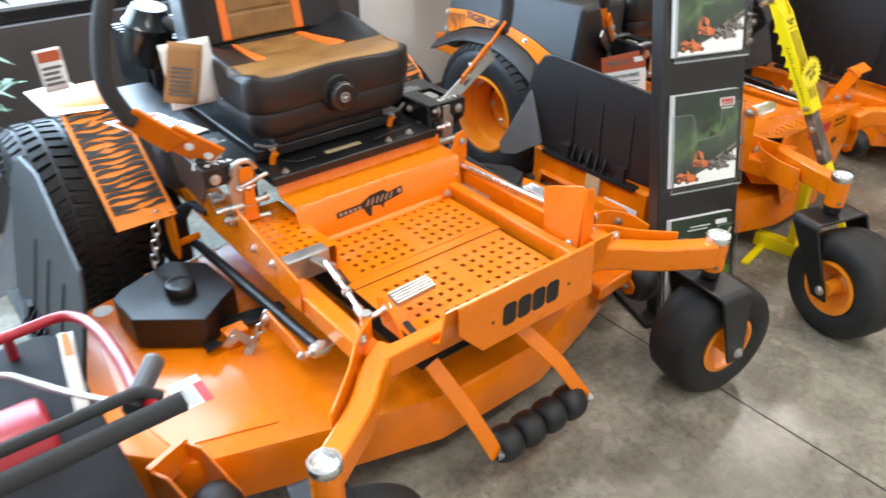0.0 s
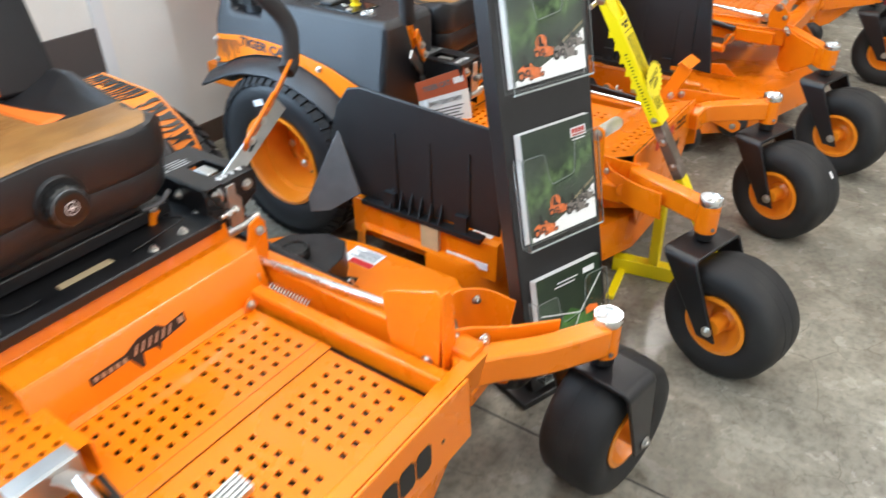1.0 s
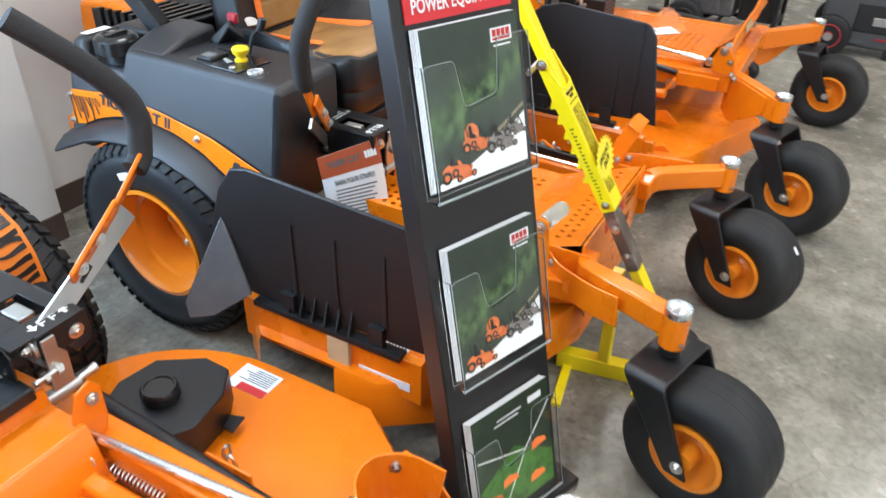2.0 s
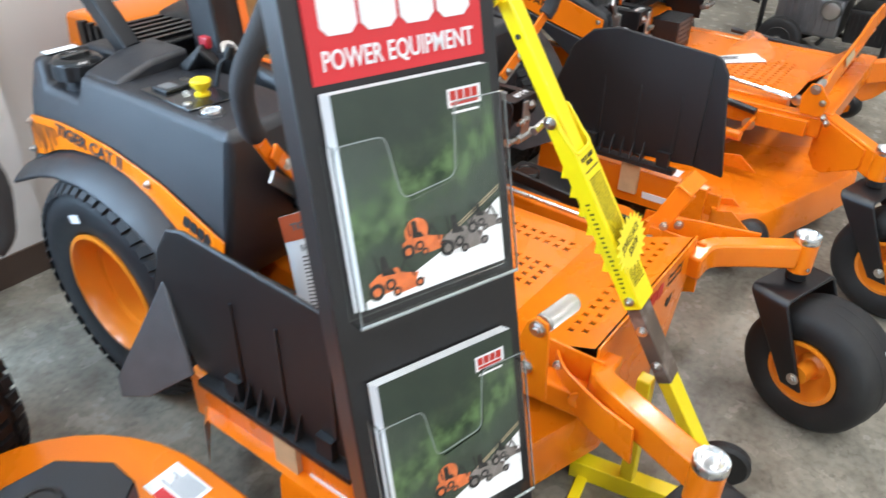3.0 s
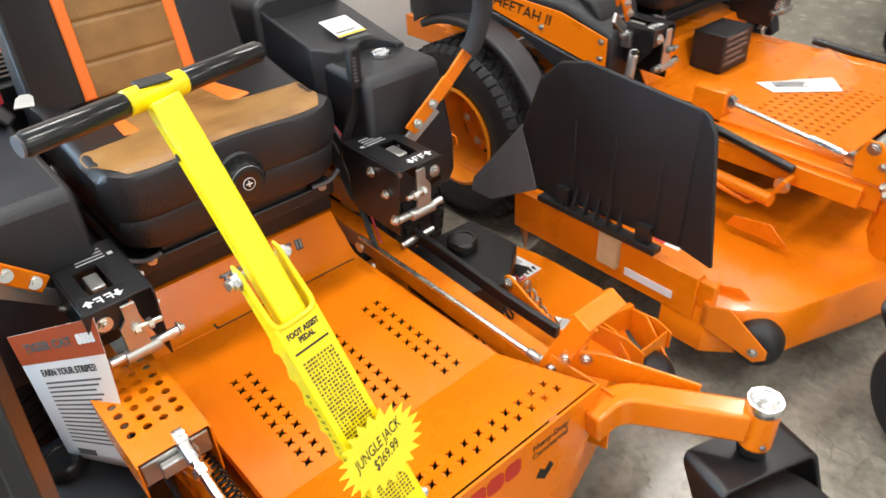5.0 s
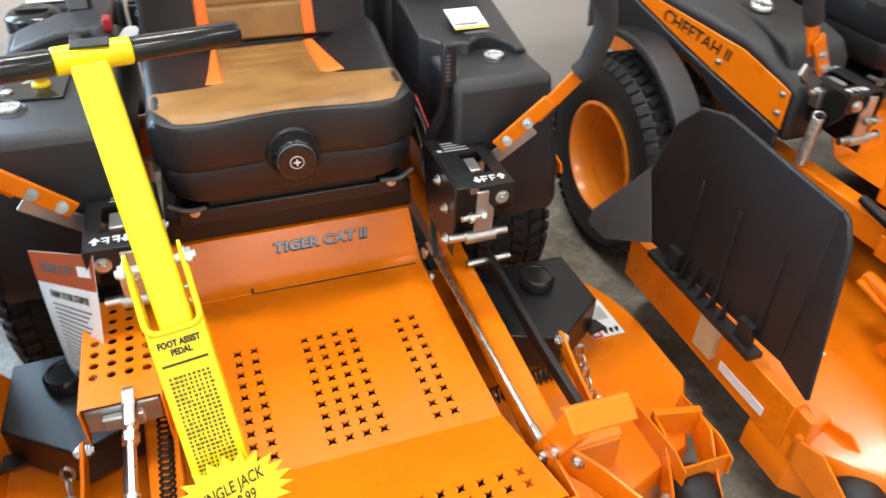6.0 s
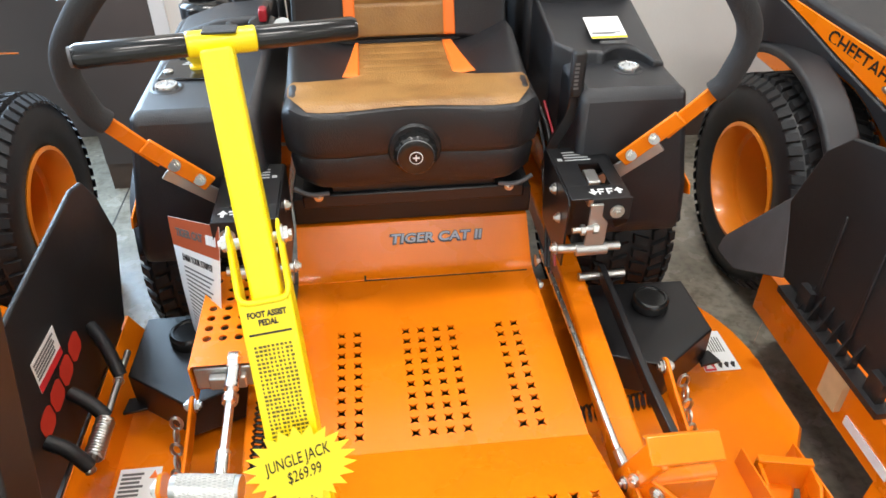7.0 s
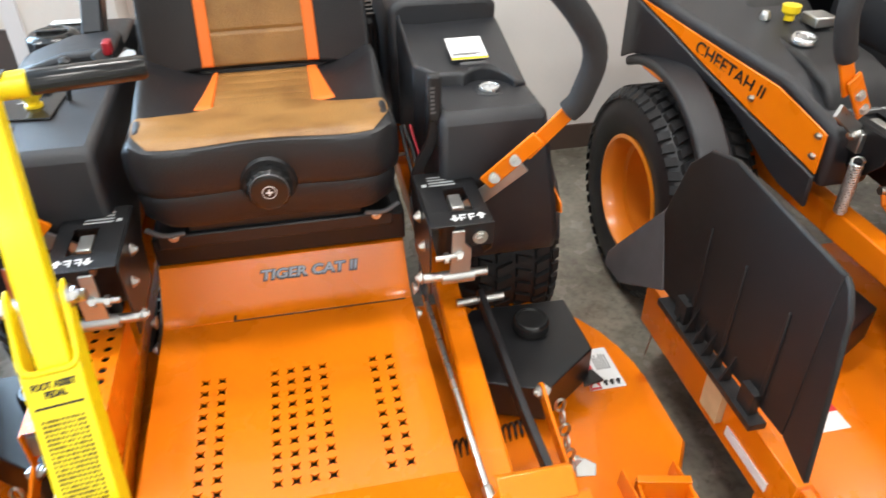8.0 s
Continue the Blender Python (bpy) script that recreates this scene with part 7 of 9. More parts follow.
        lever(r, s, (0.404, 0.942, 0.67), (0.455, 0.925, 0.75), (0.545, 0.90, 0.865), (0.575, 0.895, 0.95), (0.52, 0.92, 1.03), (0.43, 0.97, 1.09))
        deck_cover(r, (s * 0.52, 0.80, 0.33), 0.14, s)
        roller_bracket(r, (s * 0.74, 0.33, 0.15), -15 * s)
        bm = B()
        prism(bm, [(0.34, 0.25), (0.52, 0.25), (0.50, 0.285), (0.40, 0.300)], 'x', s * 0.47 - 0.003, s * 0.47 + 0.003)
        part("deck_rib", bm, ORANGE, r, bevel=0.002)
        hitm((s * 0.44, 0.62, 0.36), (s * 0.46, 0.42, 0.36), 0.018, ORANGE, r, "lift_pivot")
        hitm((s * 0.38, 0.75, 0.475), (s * 0.42, 0.40, 0.44), 0.012, BLACK_STEEL, r, "damper")
    bm = B()
    box(bm, -0.36, 0.40, 0.18, 0.24, 0.40, 0.47)
    part("cross_beam", bm, ORANGE, r, bevel=0.005)
    bm = B()
    cyl(bm, (-0.306, 0.645, 0.505), (-0.352, 0.31, 0.487), 0.0075, n=12)
    cyl(bm, (-0.338, 0.41, 0.4925), (-0.350, 0.325, 0.488), 0.011, n=8)
    lathe(bm, [(0.011, -0.011), (0.019, -0.009), (0.019, 0.009), (0.011, 0.011)], (-0.305, 0.655, 0.506), (1, 0, 0), 20)
    lathe(bm, [(0.009, -0.010), (0.016, -0.008), (0.016, 0.008), (0.009, 0.010)], (-0.354, 0.298, 0.486), (1, 0, 0), 20)
    part("lift_rod", bm, CHROME, r, "bright adjustable lift rod")
    bm = B()
    box(bm, -0.325, -0.285, 0.66, 0.76, 0.452, 0.535)
    part("rod_bracket", bm, ORANGE, r, bevel=0.004)
    bm = B()
    box(bm, -0.34, -0.27, 0.33, 0.66, 0.43, 0.47)
    box(bm, -0.40, -0.33, 0.24, 0.66, 0.385, 0.44)
    part("rail_step", bm, ORANGE, r, bevel=0.004)
    bm = B()
    sweep(bm, [(-0.45, 0.62, 0.36), (-0.44, 0.48, 0.33), (-0.43, 0.42, 0.38), (-0.43, 0.40, 0.42)], rect(0.012, 0.05), up=(1, 0, 0))
    part("lift_crank", bm, ORANGE, r, "orange bent lift crank", bevel=0.004)
    bolts(r, "crank_bolt", [((-0.44, 0.41, 0.40), (-1, 0, 0), 0.016), ((-0.40, 0.20, 0.462), (-0.4, -1, 0.2), 0.010), ((-0.42, 0.185, 0.455), (-0.4, -1, 0.2), 0.010)])
    dk = deck(r, 0.80, 0.065, 1.14, 0.225, 0.10, near=0.76)
    bm = B()
    prism(bm, [(-0.80, 0.18), (-0.80, 0.30), (-0.775, 0.305), (-0.72, 0.23), (-0.72, 0.18)], 'y', 0.40, 0.99)
    prism(bm, [(-0.79, 0.10), (-0.79, 0.29), (-0.77, 0.29), (-0.77, 0.10)], 'y', 0.36, 0.41)
    part("discharge_lip", bm, ORANGE, dk, bevel=0.002)
    d = deflector(r, -0.81, [(0.90, 0.345), (0.455, 0.370), (0.455, 0.714), (0.76, 0.74), (0.84, 0.718), (0.90, 0.66), (0.96, 0.50)],
                  [(0.955, 0.52), (0.895, 0.345), (1.03, 0.270), (1.11, 0.272), (1.105, 0.315)], flare=(0.0, 0.005, 0.040, 0.046, 0.040))
    bm = B()
    prism(bm, [(0.0, 0.370), (-0.098, 0.372), (-0.045, 0.672), (-0.020, 0.706), (0.0, 0.714)], 'x', -0.005, 0.005, Matrix.Translation((-0.81, 0.455, 0)) @ Matrix.Rotation(radians(-14), 4, 'Z'))
    part("chute_flange", bm, BLACK_PLASTIC, d, "bent front edge of the chute", bevel=0.003)
    bm = B()
    box(bm, -0.816, -0.801, 0.62, 0.68, 0.22, 0.32)
    part("wood_block", bm, CEDAR, d, "pale wooden shipping block")
    bm = B()
    box(bm, -0.8035, -0.8005, 0.46, 0.60, 0.21, 0.232)
    part("warning_strip", bm, PAPER, dk)
    bm = B()
    box(bm, -0.64, -0.56, 0.55, 0.63, 0.2255, 0.2262)
    lb = part("warning_label", bm, PAPER, dk, "white and red warning label")
    bm = B()
    box(bm, -0.64, -0.56, 0.595, 0.63, 0.2264, 0.2268)
    part("label_band", bm, RED_SIGN, lb)
    # battery and wiring under the seat front
    bm = B()
    box(bm, -0.04, 0.12, 0.84, 0.95, 0.454, 0.575)
    bt = part("battery", bm, BLACK_PLASTIC, r, "black battery with red and white print", bevel=0.004)
    bm = B()
    bars(bm, 0.13, 0.10, 5, 9)
    part("battery_print", bm, INK_GREY, bt, m=basis((-0.03, 0.8385, 0.475), (1, 0, 0), (0, 0, 1)))
    for s in (-1, 1):
        a0, a1 = V(s * 0.431, 0.897, 0.622), V(s * 0.389, 0.941, 0.466)
        u1, v1 = frame_of((a1 - a0).normalized())
        bm = B()
        cyl(bm, a0, a1, 0.008, n=12)
        ls = part("lever_damper", bm, BLACK_STEEL, r)
        bm = B()
        tube(bm, [a0.lerp(a1, k / 140) + (u1 * math.cos(k * 0.95) + v1 * math.sin(k * 0.95)) * 0.0125 for k in range(141)], 0.0028, 6)
        part("lever_spring", bm, STEEL, ls, "bright coil spring", smooth=60)
        # console on the side panel
        bm = B()
        prism(bm, [(1.0, 0.62), (1.01, 0.70), (1.04, 0.735), (1.12, 0.755), (1.34, 0.775), (1.38, 0.80), (1.66, 0.83), (1.70, 0.62)], 'x', s * 0.27, s * 0.445)
        cn = part("console", bm, BLACK_PLASTIC, r, "black moulded console", bevel=0.012, smooth=50, seg=3)
        bm = B()
        lathe(bm, [(0.030, -0.004), (0.030, 0.006), (0.026, 0.010), (0.021, 0.010), (0.019, 0.006), (0.0, 0.006)], (s * 0.40, 1.20, 0.771), (0, -0.1, 1), 28, caps=False)
        part("gauge", bm, CHROME, cn, "round chrome-rimmed gauge", smooth=45)
        if s < 0:
            bm = B()
            lathe(bm, [(0.012, 0), (0.012, 0.012), (0.021, 0.02), (0.022, 0.036), (0.0, 0.04)], (-0.375, 1.305, 0.782), (0, 0, 1), 20)
            part("blade_switch", bm, YELLOW_PLASTIC, cn, "yellow pull switch", smooth=40)
            bm = B()
            lathe(bm, [(0.013, 0), (0.013, 0.01), (0.008, 0.02), (0, 0.02)], (-0.43, 1.32, 0.783), (0, 0, 1), 16)
            part("key_switch", bm, STEEL, cn, smooth=40)
            bm = B()
            box(bm, -0.34, -0.285, 1.25, 1.31, 0.775, 0.80)
            part("hour_meter", bm, GALV, cn, bevel=0.004)
    engine(r, 1.55, 0.75)
    return r


# ---- brochure stand ----
def stand():
    r = thing("brochure_stand", "black brochure stand with red sign and clear pockets", "brochure stand", (-0.312, 0.192, 0))
    U = V(0.944, -0.331, 0)
    NB = V(0.331, 0.944, 0)
    ln = radians(13)
    W = NB * math.sin(ln) + V(0, 0, 1) * math.cos(ln)
    M = basis((0, 0, 0), U, W)          # local: x across, y up the slope, z out of the face
    L = 1.26

    bm = B()
    box(bm, -0.142, 0.142, 0.0, L, -0.05, 0.0)
    p = part("stand_panel", bm, STAND_BLACK, r, "black laminate panel", bevel=0.003, m=M)
    bm = B()
    box(bm, -0.19, 0.19, -0.02, 0.24, 0.0, 0.02)
    part("stand_foot", bm, STAND_BLACK, r, bevel=0.004, m=basis((0, 0, 0), U, NB))
    bm = B()
    box(bm, -0.117, 0.117, 1.087, 1.219, 0.0005, 0.004)
    sg = part("sign", bm, RED_SIGN, p, "red sign with white lettering")
    bm = B()
    block_letters(bm, 0.20, 0.070, 0.001)
    part("maker_mark", bm, WHITE_SIGN, sg, m=pose(0, 1.173, 0.0045))
    words("sign_print", "POWER EQUIPMENT", 0.04, WHITE_SIGN, sg, pose(0, 1.110, 0.0045), fit=(0.205, 0.027), bold=0.0006)
    for i, (y0, cut) in enumerate(((0.795, True), (0.42, True), (0.05, False))):
        brochure(p, y0, i)
    return r


def brochure(p, y0, k):
    """A clear pocket with a stack of leaflets; y0 is its lower edge."""
    w, h = 0.222, 0.283
    for j in range(4):
        bm = B()
        box(bm, -w / 2 + 0.002 * j - 0.003, w / 2 + 0.0015 * j - 0.004, 0.012 + 0.0015 * j, h + 0.0005 - 0.0005 * j, 0.004 + 0.004 * j, 0.0066 + 0.004 * j)
        st = part("leaflet", bm, PAPER, p, "printed leaflet with a dark green cover" if j == 3 else "", m=pose(0, y0, 0))
    z = 0.0195
    bm = B()
    box(bm, -w / 2 + 0.0035, w / 2 + 0.0005, 0.0165, h - 0.0005, z - 0.001, z)
    part("cover", bm, COVER_PHOTO if k < 2 else COVER_GREEN, st)
    if k < 2:
        bm = B()
        prism(bm, [(-0.104, 0.017), (0.110, 0.017), (0.110, 0.108), (0.04, 0.070), (-0.05, 0.038), (-0.104, 0.028)], 'z', z + 0.0002, z + 0.0006)
        part("cover_ground", bm, PAPER, st)
        bm = B()
        box(bm, 0.045, 0.095, h - 0.045, h - 0.022, z + 0.0002, z + 0.0006)
        part("cover_mark", bm, WHITE_SIGN, st)
        bm = B()
        for i in range(4):
            box(bm, 0.049 + 0.0107 * i, 0.0578 + 0.0107 * i, h - 0.0365, h - 0.025, z + 0.0007, z + 0.001)
        box(bm, 0.049, 0.090, h - 0.0425, h - 0.0385, z + 0.0007, z + 0.001)
        part("cover_mark_print", bm, INK_RED, st)
        part("cover_rule", box(B(), 0.05, 0.09, h - 0.053, h - 0.050, z + 0.0007, z + 0.001), WHITE_SIGN, st)
        bm = B()
        for i in range(2):
            prism(bm, [(0.02, 0.074 + i * 0.004), (0.11, 0.120 + i * 0.004), (0.11, 0.1212 + i * 0.004), (0.02, 0.0752 + i * 0.004)], 'z', z + 0.0007, z + 0.0009)
        part("cover_lines", bm, TAPE, st)
        # small printed machines: orange bodies, dark wheels and seats, pale rims
        og, dk, pl = B(), B(), B()
        e = 0.0
        for cx, cy, sc, col in ((-0.062, 0.040, 1.0, og), (-0.015, 0.078, 0.85, og), (0.045, 0.066, 0.95, pl), (0.080, 0.082, 0.7, pl)):
            def Q(pts):
                return [(cx + px * sc, cy + py * sc) for px, py in pts]
            prism(col, Q([(-0.034, -0.004), (-0.018, -0.010), (0.030, -0.008), (0.036, 0.004), (0.014, 0.010), (0.006, 0.020), (-0.020, 0.018), (-0.034, 0.010)]), 'z', z + 0.0008 + e, z + 0.0011 + e)
            prism(col, Q([(0.006, -0.016), (0.040, -0.014), (0.044, -0.006), (0.008, -0.006)]), 'z', z + 0.0011 + e, z + 0.0012 + e)
            prism(dk, Q([(-0.016, 0.014), (0.004, 0.012), (0.000, 0.020), (-0.006, 0.022), (-0.008, 0.040), (-0.016, 0.040)]), 'z', z + 0.0012 + e, z + 0.0014 + e)
            for wx, wy, wr in ((-0.026, -0.004, 0.0115), (0.002, -0.012, 0.0065), (0.036, -0.010, 0.0065), (-0.006, 0.0, 0.008)):
                for mm, rr, lift in ((dk, wr, 0.0014), (col, wr * 0.5, 0.0017)):
                    cyl(mm, (cx + wx * sc, cy + wy * sc, z + lift + e), (cx + wx * sc, cy + wy * sc, z + lift + 0.0002 + e), rr * sc, n=12)
            for a0, b0 in (((-0.020, 0.018), (-0.024, 0.044)), ((0.010, 0.012), (0.020, 0.030)), ((0.030, 0.0), (0.020, 0.024))):
                pa, qa = V(*Q([a0])[0], 0), V(*Q([b0])[0], 0)
                nn = V(-(qa - pa).y, (qa - pa).x, 0).normalized() * 0.0012
                prism(dk, [(pa + nn)[:2], (pa - nn)[:2], (qa - nn)[:2], (qa + nn)[:2]], 'z', z + 0.0015 + e, z + 0.0017 + e)
            e += 0.0004
        cyl(og, (-0.022, 0.098, z + 0.0010), (-0.022, 0.098, z + 0.0013), 0.017, n=20)
        part("printed_machine", og, PRINT_ORANGE, st)
        part("printed_wheels", dk, INK, st)
        part("printed_frames", pl, PRINT_GREY, st)
    else:
        bm = B()
        prism(bm, [(-0.104, 0.02), (0.11, 0.02), (0.11, 0.10), (0.0, 0.17), (-0.104, 0.11)], 'z', z + 0.0002, z + 0.0006)
        part("cover_picture", bm, COVER_LEAF, st)
        bm = B()
        for a, b in (((-0.104, 0.185), (0.03, 0.145)), ((0.11, 0.23), (0.03, 0.145)), ((0.03, 0.145), (-0.05, 0.02))):
            u = (V(*b, 0) - V(*a, 0)).normalized()
            q = V(-u.y, u.x, 0) * 0.0015
            A, C = V(*a, 0), V(*b, 0)
            prism(bm, [(A + q)[:2], (A - q)[:2], (C - q)[:2], (C + q)[:2]], 'z', z + 0.0008, z + 0.0011)
        box(bm, 0.05, 0.09, h - 0.035, h - 0.02, z + 0.0008, z + 0.0011)
        box(bm, -0.04, 0.03, h - 0.032, h - 0.029, z + 0.0008, z + 0.0011)
        box(bm, -0.05, 0.02, h - 0.042, h - 0.039, z + 0.0008, z + 0.0011)
        part("cover_lines", bm, WHITE_SIGN, st)
        bm = B()
        for cx, cy in ((-0.07, 0.06), (-0.02, 0.085), (0.07, 0.13), (0.06, 0.05)):
            prism(bm, [(cx - 0.022, cy), (cx + 0.024, cy + 0.004), (cx + 0.02, cy + 0.016), (cx - 0.006, cy + 0.024), (cx - 0.02, cy + 0.018)], 'z', z + 0.0012, z + 0.0015)
        part("printed_machine", bm, STRIPE_ORANGE, st)
    # acrylic pocket: front pane with a finger notch, sides, floor
    bm = B()
    ph = h - 0.055
    a = w / 2 + 0.010
    zf = 0.032
    pane = [(-a, 0), (a, 0), (a, ph + 0.02), (0.045, ph + 0.02), (0.04, ph - 0.06), (0.03, ph - 0.075), (-0.03, ph - 0.085), (-0.042, ph - 0.075), (-0.05, ph - 0.012), (-0.06, ph), (-a, ph)]
    prism(bm, pane, 'z', zf, zf + 0.0022)
    pk = part("pocket", bm, ACRYLIC, p, "clear acrylic pocket", m=pose(0, y0, 0))
    pk.visible_shadow = False
    for q in ((-a - 0.0012, -a + 0.0012, 0.0, ph), (a - 0.0012, a + 0.0012, 0.0, ph), (-a + 0.0013, a - 0.0013, 0.0, 0.0022)):
        sd = part("pocket_side", box(B(), *q, 0.002, zf - 0.0002), ACRYLIC, pk)
        sd.visible_shadow = False
    # bright reflections along the clear edges, drawn as thin pale tubes
    bm = B()
    rim = fillet([V(x, y, zf + 0.0025) for x, y in [(-a, 0), (-a, ph), (-0.055, ph), (-0.042, ph - 0.08), (0.035, ph - 0.07), (0.045, ph + 0.02), (a, ph + 0.02), (a, 0)]], 0.012, 4)
    tube(bm, rim, 0.0007, 6)
    tube(bm, [V(-a, 0.001, zf), V(a, 0.001, zf)], 0.0026, 8)
    part("pocket_edge", bm, ACRYLIC_EDGE, pk)


COVER_GREEN = mat("dark_green_print", (0.018, 0.034, 0.017), 0.35, grain=0.5, scale=14, dirt=(0.035, 0.06, 0.025), dscale=9, dlo=0.5, dhi=0.8)
COVER_LEAF = mat("leaf_green_print", (0.06, 0.17, 0.025), 0.35, grain=0.6, scale=60, dirt=(0.03, 0.07, 0.02), dscale=40)
PRINT_ORANGE = mat("orange_print", (0.55, 0.13, 0.03), 0.4, grain=0.5, scale=90)
PRINT_GREY = mat("grey_brown_print", (0.19, 0.165, 0.15), 0.45, grain=0.5, scale=120)


def cover_photo():
    """A printed photograph of a lawn: dusky green above, a brighter slanting swathe of leaves."""
    # the clear pocket's haze is in these colours: raised base, greyer greens
    m = mat("lawn_photo_print", (0.030, 0.043, 0.030), 0.32, grain=0.25, scale=9, rvar=0.05)
    nt = m.node_tree
    N, L = nt.nodes, nt.links
    b = N["Principled BSDF"]
    base = b.inputs["Base Color"].links[0].from_socket
    tc = N.new("ShaderNodeTexCoord")
    sp = N.new("ShaderNodeSeparateXYZ")
    L.new(tc.outputs["Object"], sp.inputs[0])
    d1 = N.new("ShaderNodeMath")
    d1.operation = 'MULTIPLY_ADD'
    L.new(sp.outputs["X"], d1.inputs[0])
    d1.inputs[1].default_value = -0.38
    L.new(sp.outputs["Y"], d1.inputs[2])
    nz = N.new("ShaderNodeTexNoise")
    nz.inputs["Scale"].default_value, nz.inputs["Detail"].default_value = 26, 7
    L.new(tc.outputs["Object"], nz.inputs["Vector"])
    d2 = N.new("ShaderNodeMath")
    d2.operation = 'MULTIPLY_ADD'
    L.new(nz.outputs["Fac"], d2.inputs[0])
    d2.inputs[1].default_value = 0.10
    L.new(d1.outputs[0], d2.inputs[2])
    rp = N.new("ShaderNodeValToRGB")
    el = rp.color_ramp.elements
    el[0].position, el[0].color = 0.165, (0.04, 0.04, 0.04, 1)
    el[1].position, el[1].color = 0.275, (0.03, 0.03, 0.03, 1)
    for p, c in ((0.184, 0.45), (0.203, 0.9), (0.224, 0.8), (0.242, 0.25)):
        x = el.new(p)
        x.color = (c, c, c, 1)
    L.new(d2.outputs[0], rp.inputs["Fac"])
    lf = N.new("ShaderNodeTexNoise")
    lf.inputs["Scale"].default_value, lf.inputs["Detail"].default_value = 42, 7
    L.new(tc.outputs["Object"], lf.inputs["Vector"])
    gr = N.new("ShaderNodeValToRGB")
    ge = gr.color_ramp.elements
    ge[0].position, ge[0].color = 0.38, (0.020, 0.042, 0.016, 1)
    ge[1].position, ge[1].color = 0.66, (0.125, 0.205, 0.075, 1)
    L.new(lf.outputs["Fac"], gr.inputs["Fac"])
    mx = N.new("ShaderNodeMix")
    mx.data_type = 'RGBA'
    L.new(rp.outputs["Color"], mx.inputs["Factor"])
    L.new(base, mx.inputs["A"])
    L.new(gr.outputs["Color"], mx.inputs["B"])
    L.new(mx.outputs["Result"], b.inputs["Base Color"])
    return m


COVER_PHOTO = cover_photo()
# pale colour for the glints painted on the clear pocket edges
ACRYLIC_EDGE = mat("acrylic_edge_glint", (0.30, 0.33, 0.32), 0.25, grain=0.05)


# ---- the yellow lifting tool ----
def jack():
    r = thing("mower_jack", "yellow steel lifting tool leaning with black T-handle and price card", "lifting tool", (0.27, 0.06, 0))
    o = V(0.27, 0.06, 0)

    def P(x, y, z):
        return V(x, y, z) - o
    top = P(0.153, 0.518, 1.056)
    piv, end = P(0.188, 0.395, 0.845), P(0.222, 0.212, 0.50)
    bm = B()
    sweep(bm, [top, piv * 0.4 + end * 0.6], rect(0.036, 0.026), up=(0, -1, 0.6))
    h = part("handle_bar", bm, YELLOW, r, "yellow flat steel handle", bevel=0.004)
    bm = B()
    c = P(0.155, 0.541, 1.056)
    ax = V(0.300, 0.072, -0.006).normalized()
    cyl(bm, c - ax * 0.038, c + ax * 0.038, 0.0145, n=20)
    part("handle_sleeve", bm, YELLOW, h, bevel=0.002)
    part("sleeve_tape", box(B(), c.x - 0.019, c.x + 0.019, c.y - 0.012, c.y + 0.012, c.z + 0.0122, c.z + 0.0150), BLACK_PLASTIC, h, bevel=0.001)
    for s in (-1, 1):
        bm = B()
        lathe(bm, [(0.0125, 0.0), (0.0135, 0.003), (0.0135, 0.111), (0.011, 0.116), (0.0, 0.116)], c + ax * s * 0.038, ax * s, 22)
        part("grip", bm, BLACK_GLOSS, h, "glossy black rubber grip", smooth=40)
    bm = B()
    lathe(bm, [(0.0112, 0), (0.0112, 0.003), (0.0, 0.003)], c - ax * 0.154, -ax, 18)
    part("grip_end", bm, GREY_PLASTIC, h)
    bm = B()
    d = (top - end).normalized()
    hole = top + (end - top) * 0.10 + V(-0.0170, 0, 0)
    cyl(bm, hole, hole + V(-0.0022, 0, 0), 0.0045, n=14)
    part("handle_hole", bm, INK, h)
    # U-shaped channel with the printed instructions
    X = V(1, 0, 0)
    Mj = basis(end, X - d * d.x, d)
    zdir = Mj.to_3x3() @ V(0, 0, 1)
    f = -1 if zdir.y > 0 else 1
    Lc = (piv - end).length
    bm = B()
    fz = f * 0.022
    box(bm, -0.028, 0.028, 0.045, Lc - 0.035, min(fz, fz - f * 0.004), max(fz, fz - f * 0.004))
    for s in (-1, 1):
        prism(bm, [(0.045, fz), (Lc - 0.035, fz), (Lc + 0.045, fz - f * 0.01), (Lc + 0.055, fz - f * 0.022), (Lc + 0.03, fz - f * 0.034), (0.045, fz - f * 0.034)], 'x', s * 0.028 - 0.0022, s * 0.028 + 0.0022)
    ch = part("channel", bm, YELLOW, r, "yellow channel with black printed instructions", bevel=0.0015, m=Mj)
    bm = B()
    m2 = Matrix.Translation((0, 0, fz)) if f > 0 else Matrix.Translation((0, 0, fz)) @ pose(0, 0, 0, 0, 180, 0)
    for k in range(9):
        bars(bm, 0.0042, Lc - 0.17, 46, 30 + k, gap=0.42, ragged=0.55, x0=-0.0215 + 0.0049 * k, y0=0.088, t=0.0004)
    part("channel_print", bm, INK_OLIVE, ch, m=m2 @ pose(0, 0, 0.0003))
    bm = B()
    tube(bm, fillet([V(-0.0285, Lc + 0.035, fz - f * 0.016), V(-0.0285, Lc - 0.034, fz - f * 0.001), V(0.0285, Lc - 0.034, fz - f * 0.001), V(0.0285, Lc + 0.035, fz - f * 0.016)], 0.014, 5), 0.0036, 8)
    part("channel_lip", bm, YELLOW, ch, smooth=60)
    words("pedal_print", "FOOT ASSIST\nPEDAL", 0.014, INK, ch, m2 @ pose(0, Lc - 0.052, 0.0004), fit=(0.044, 0.017), bold=0.0006)
    bm = B()
    box(bm, -0.024, 0.024, Lc - 0.071, Lc - 0.0685, 0.0002, 0.0006)
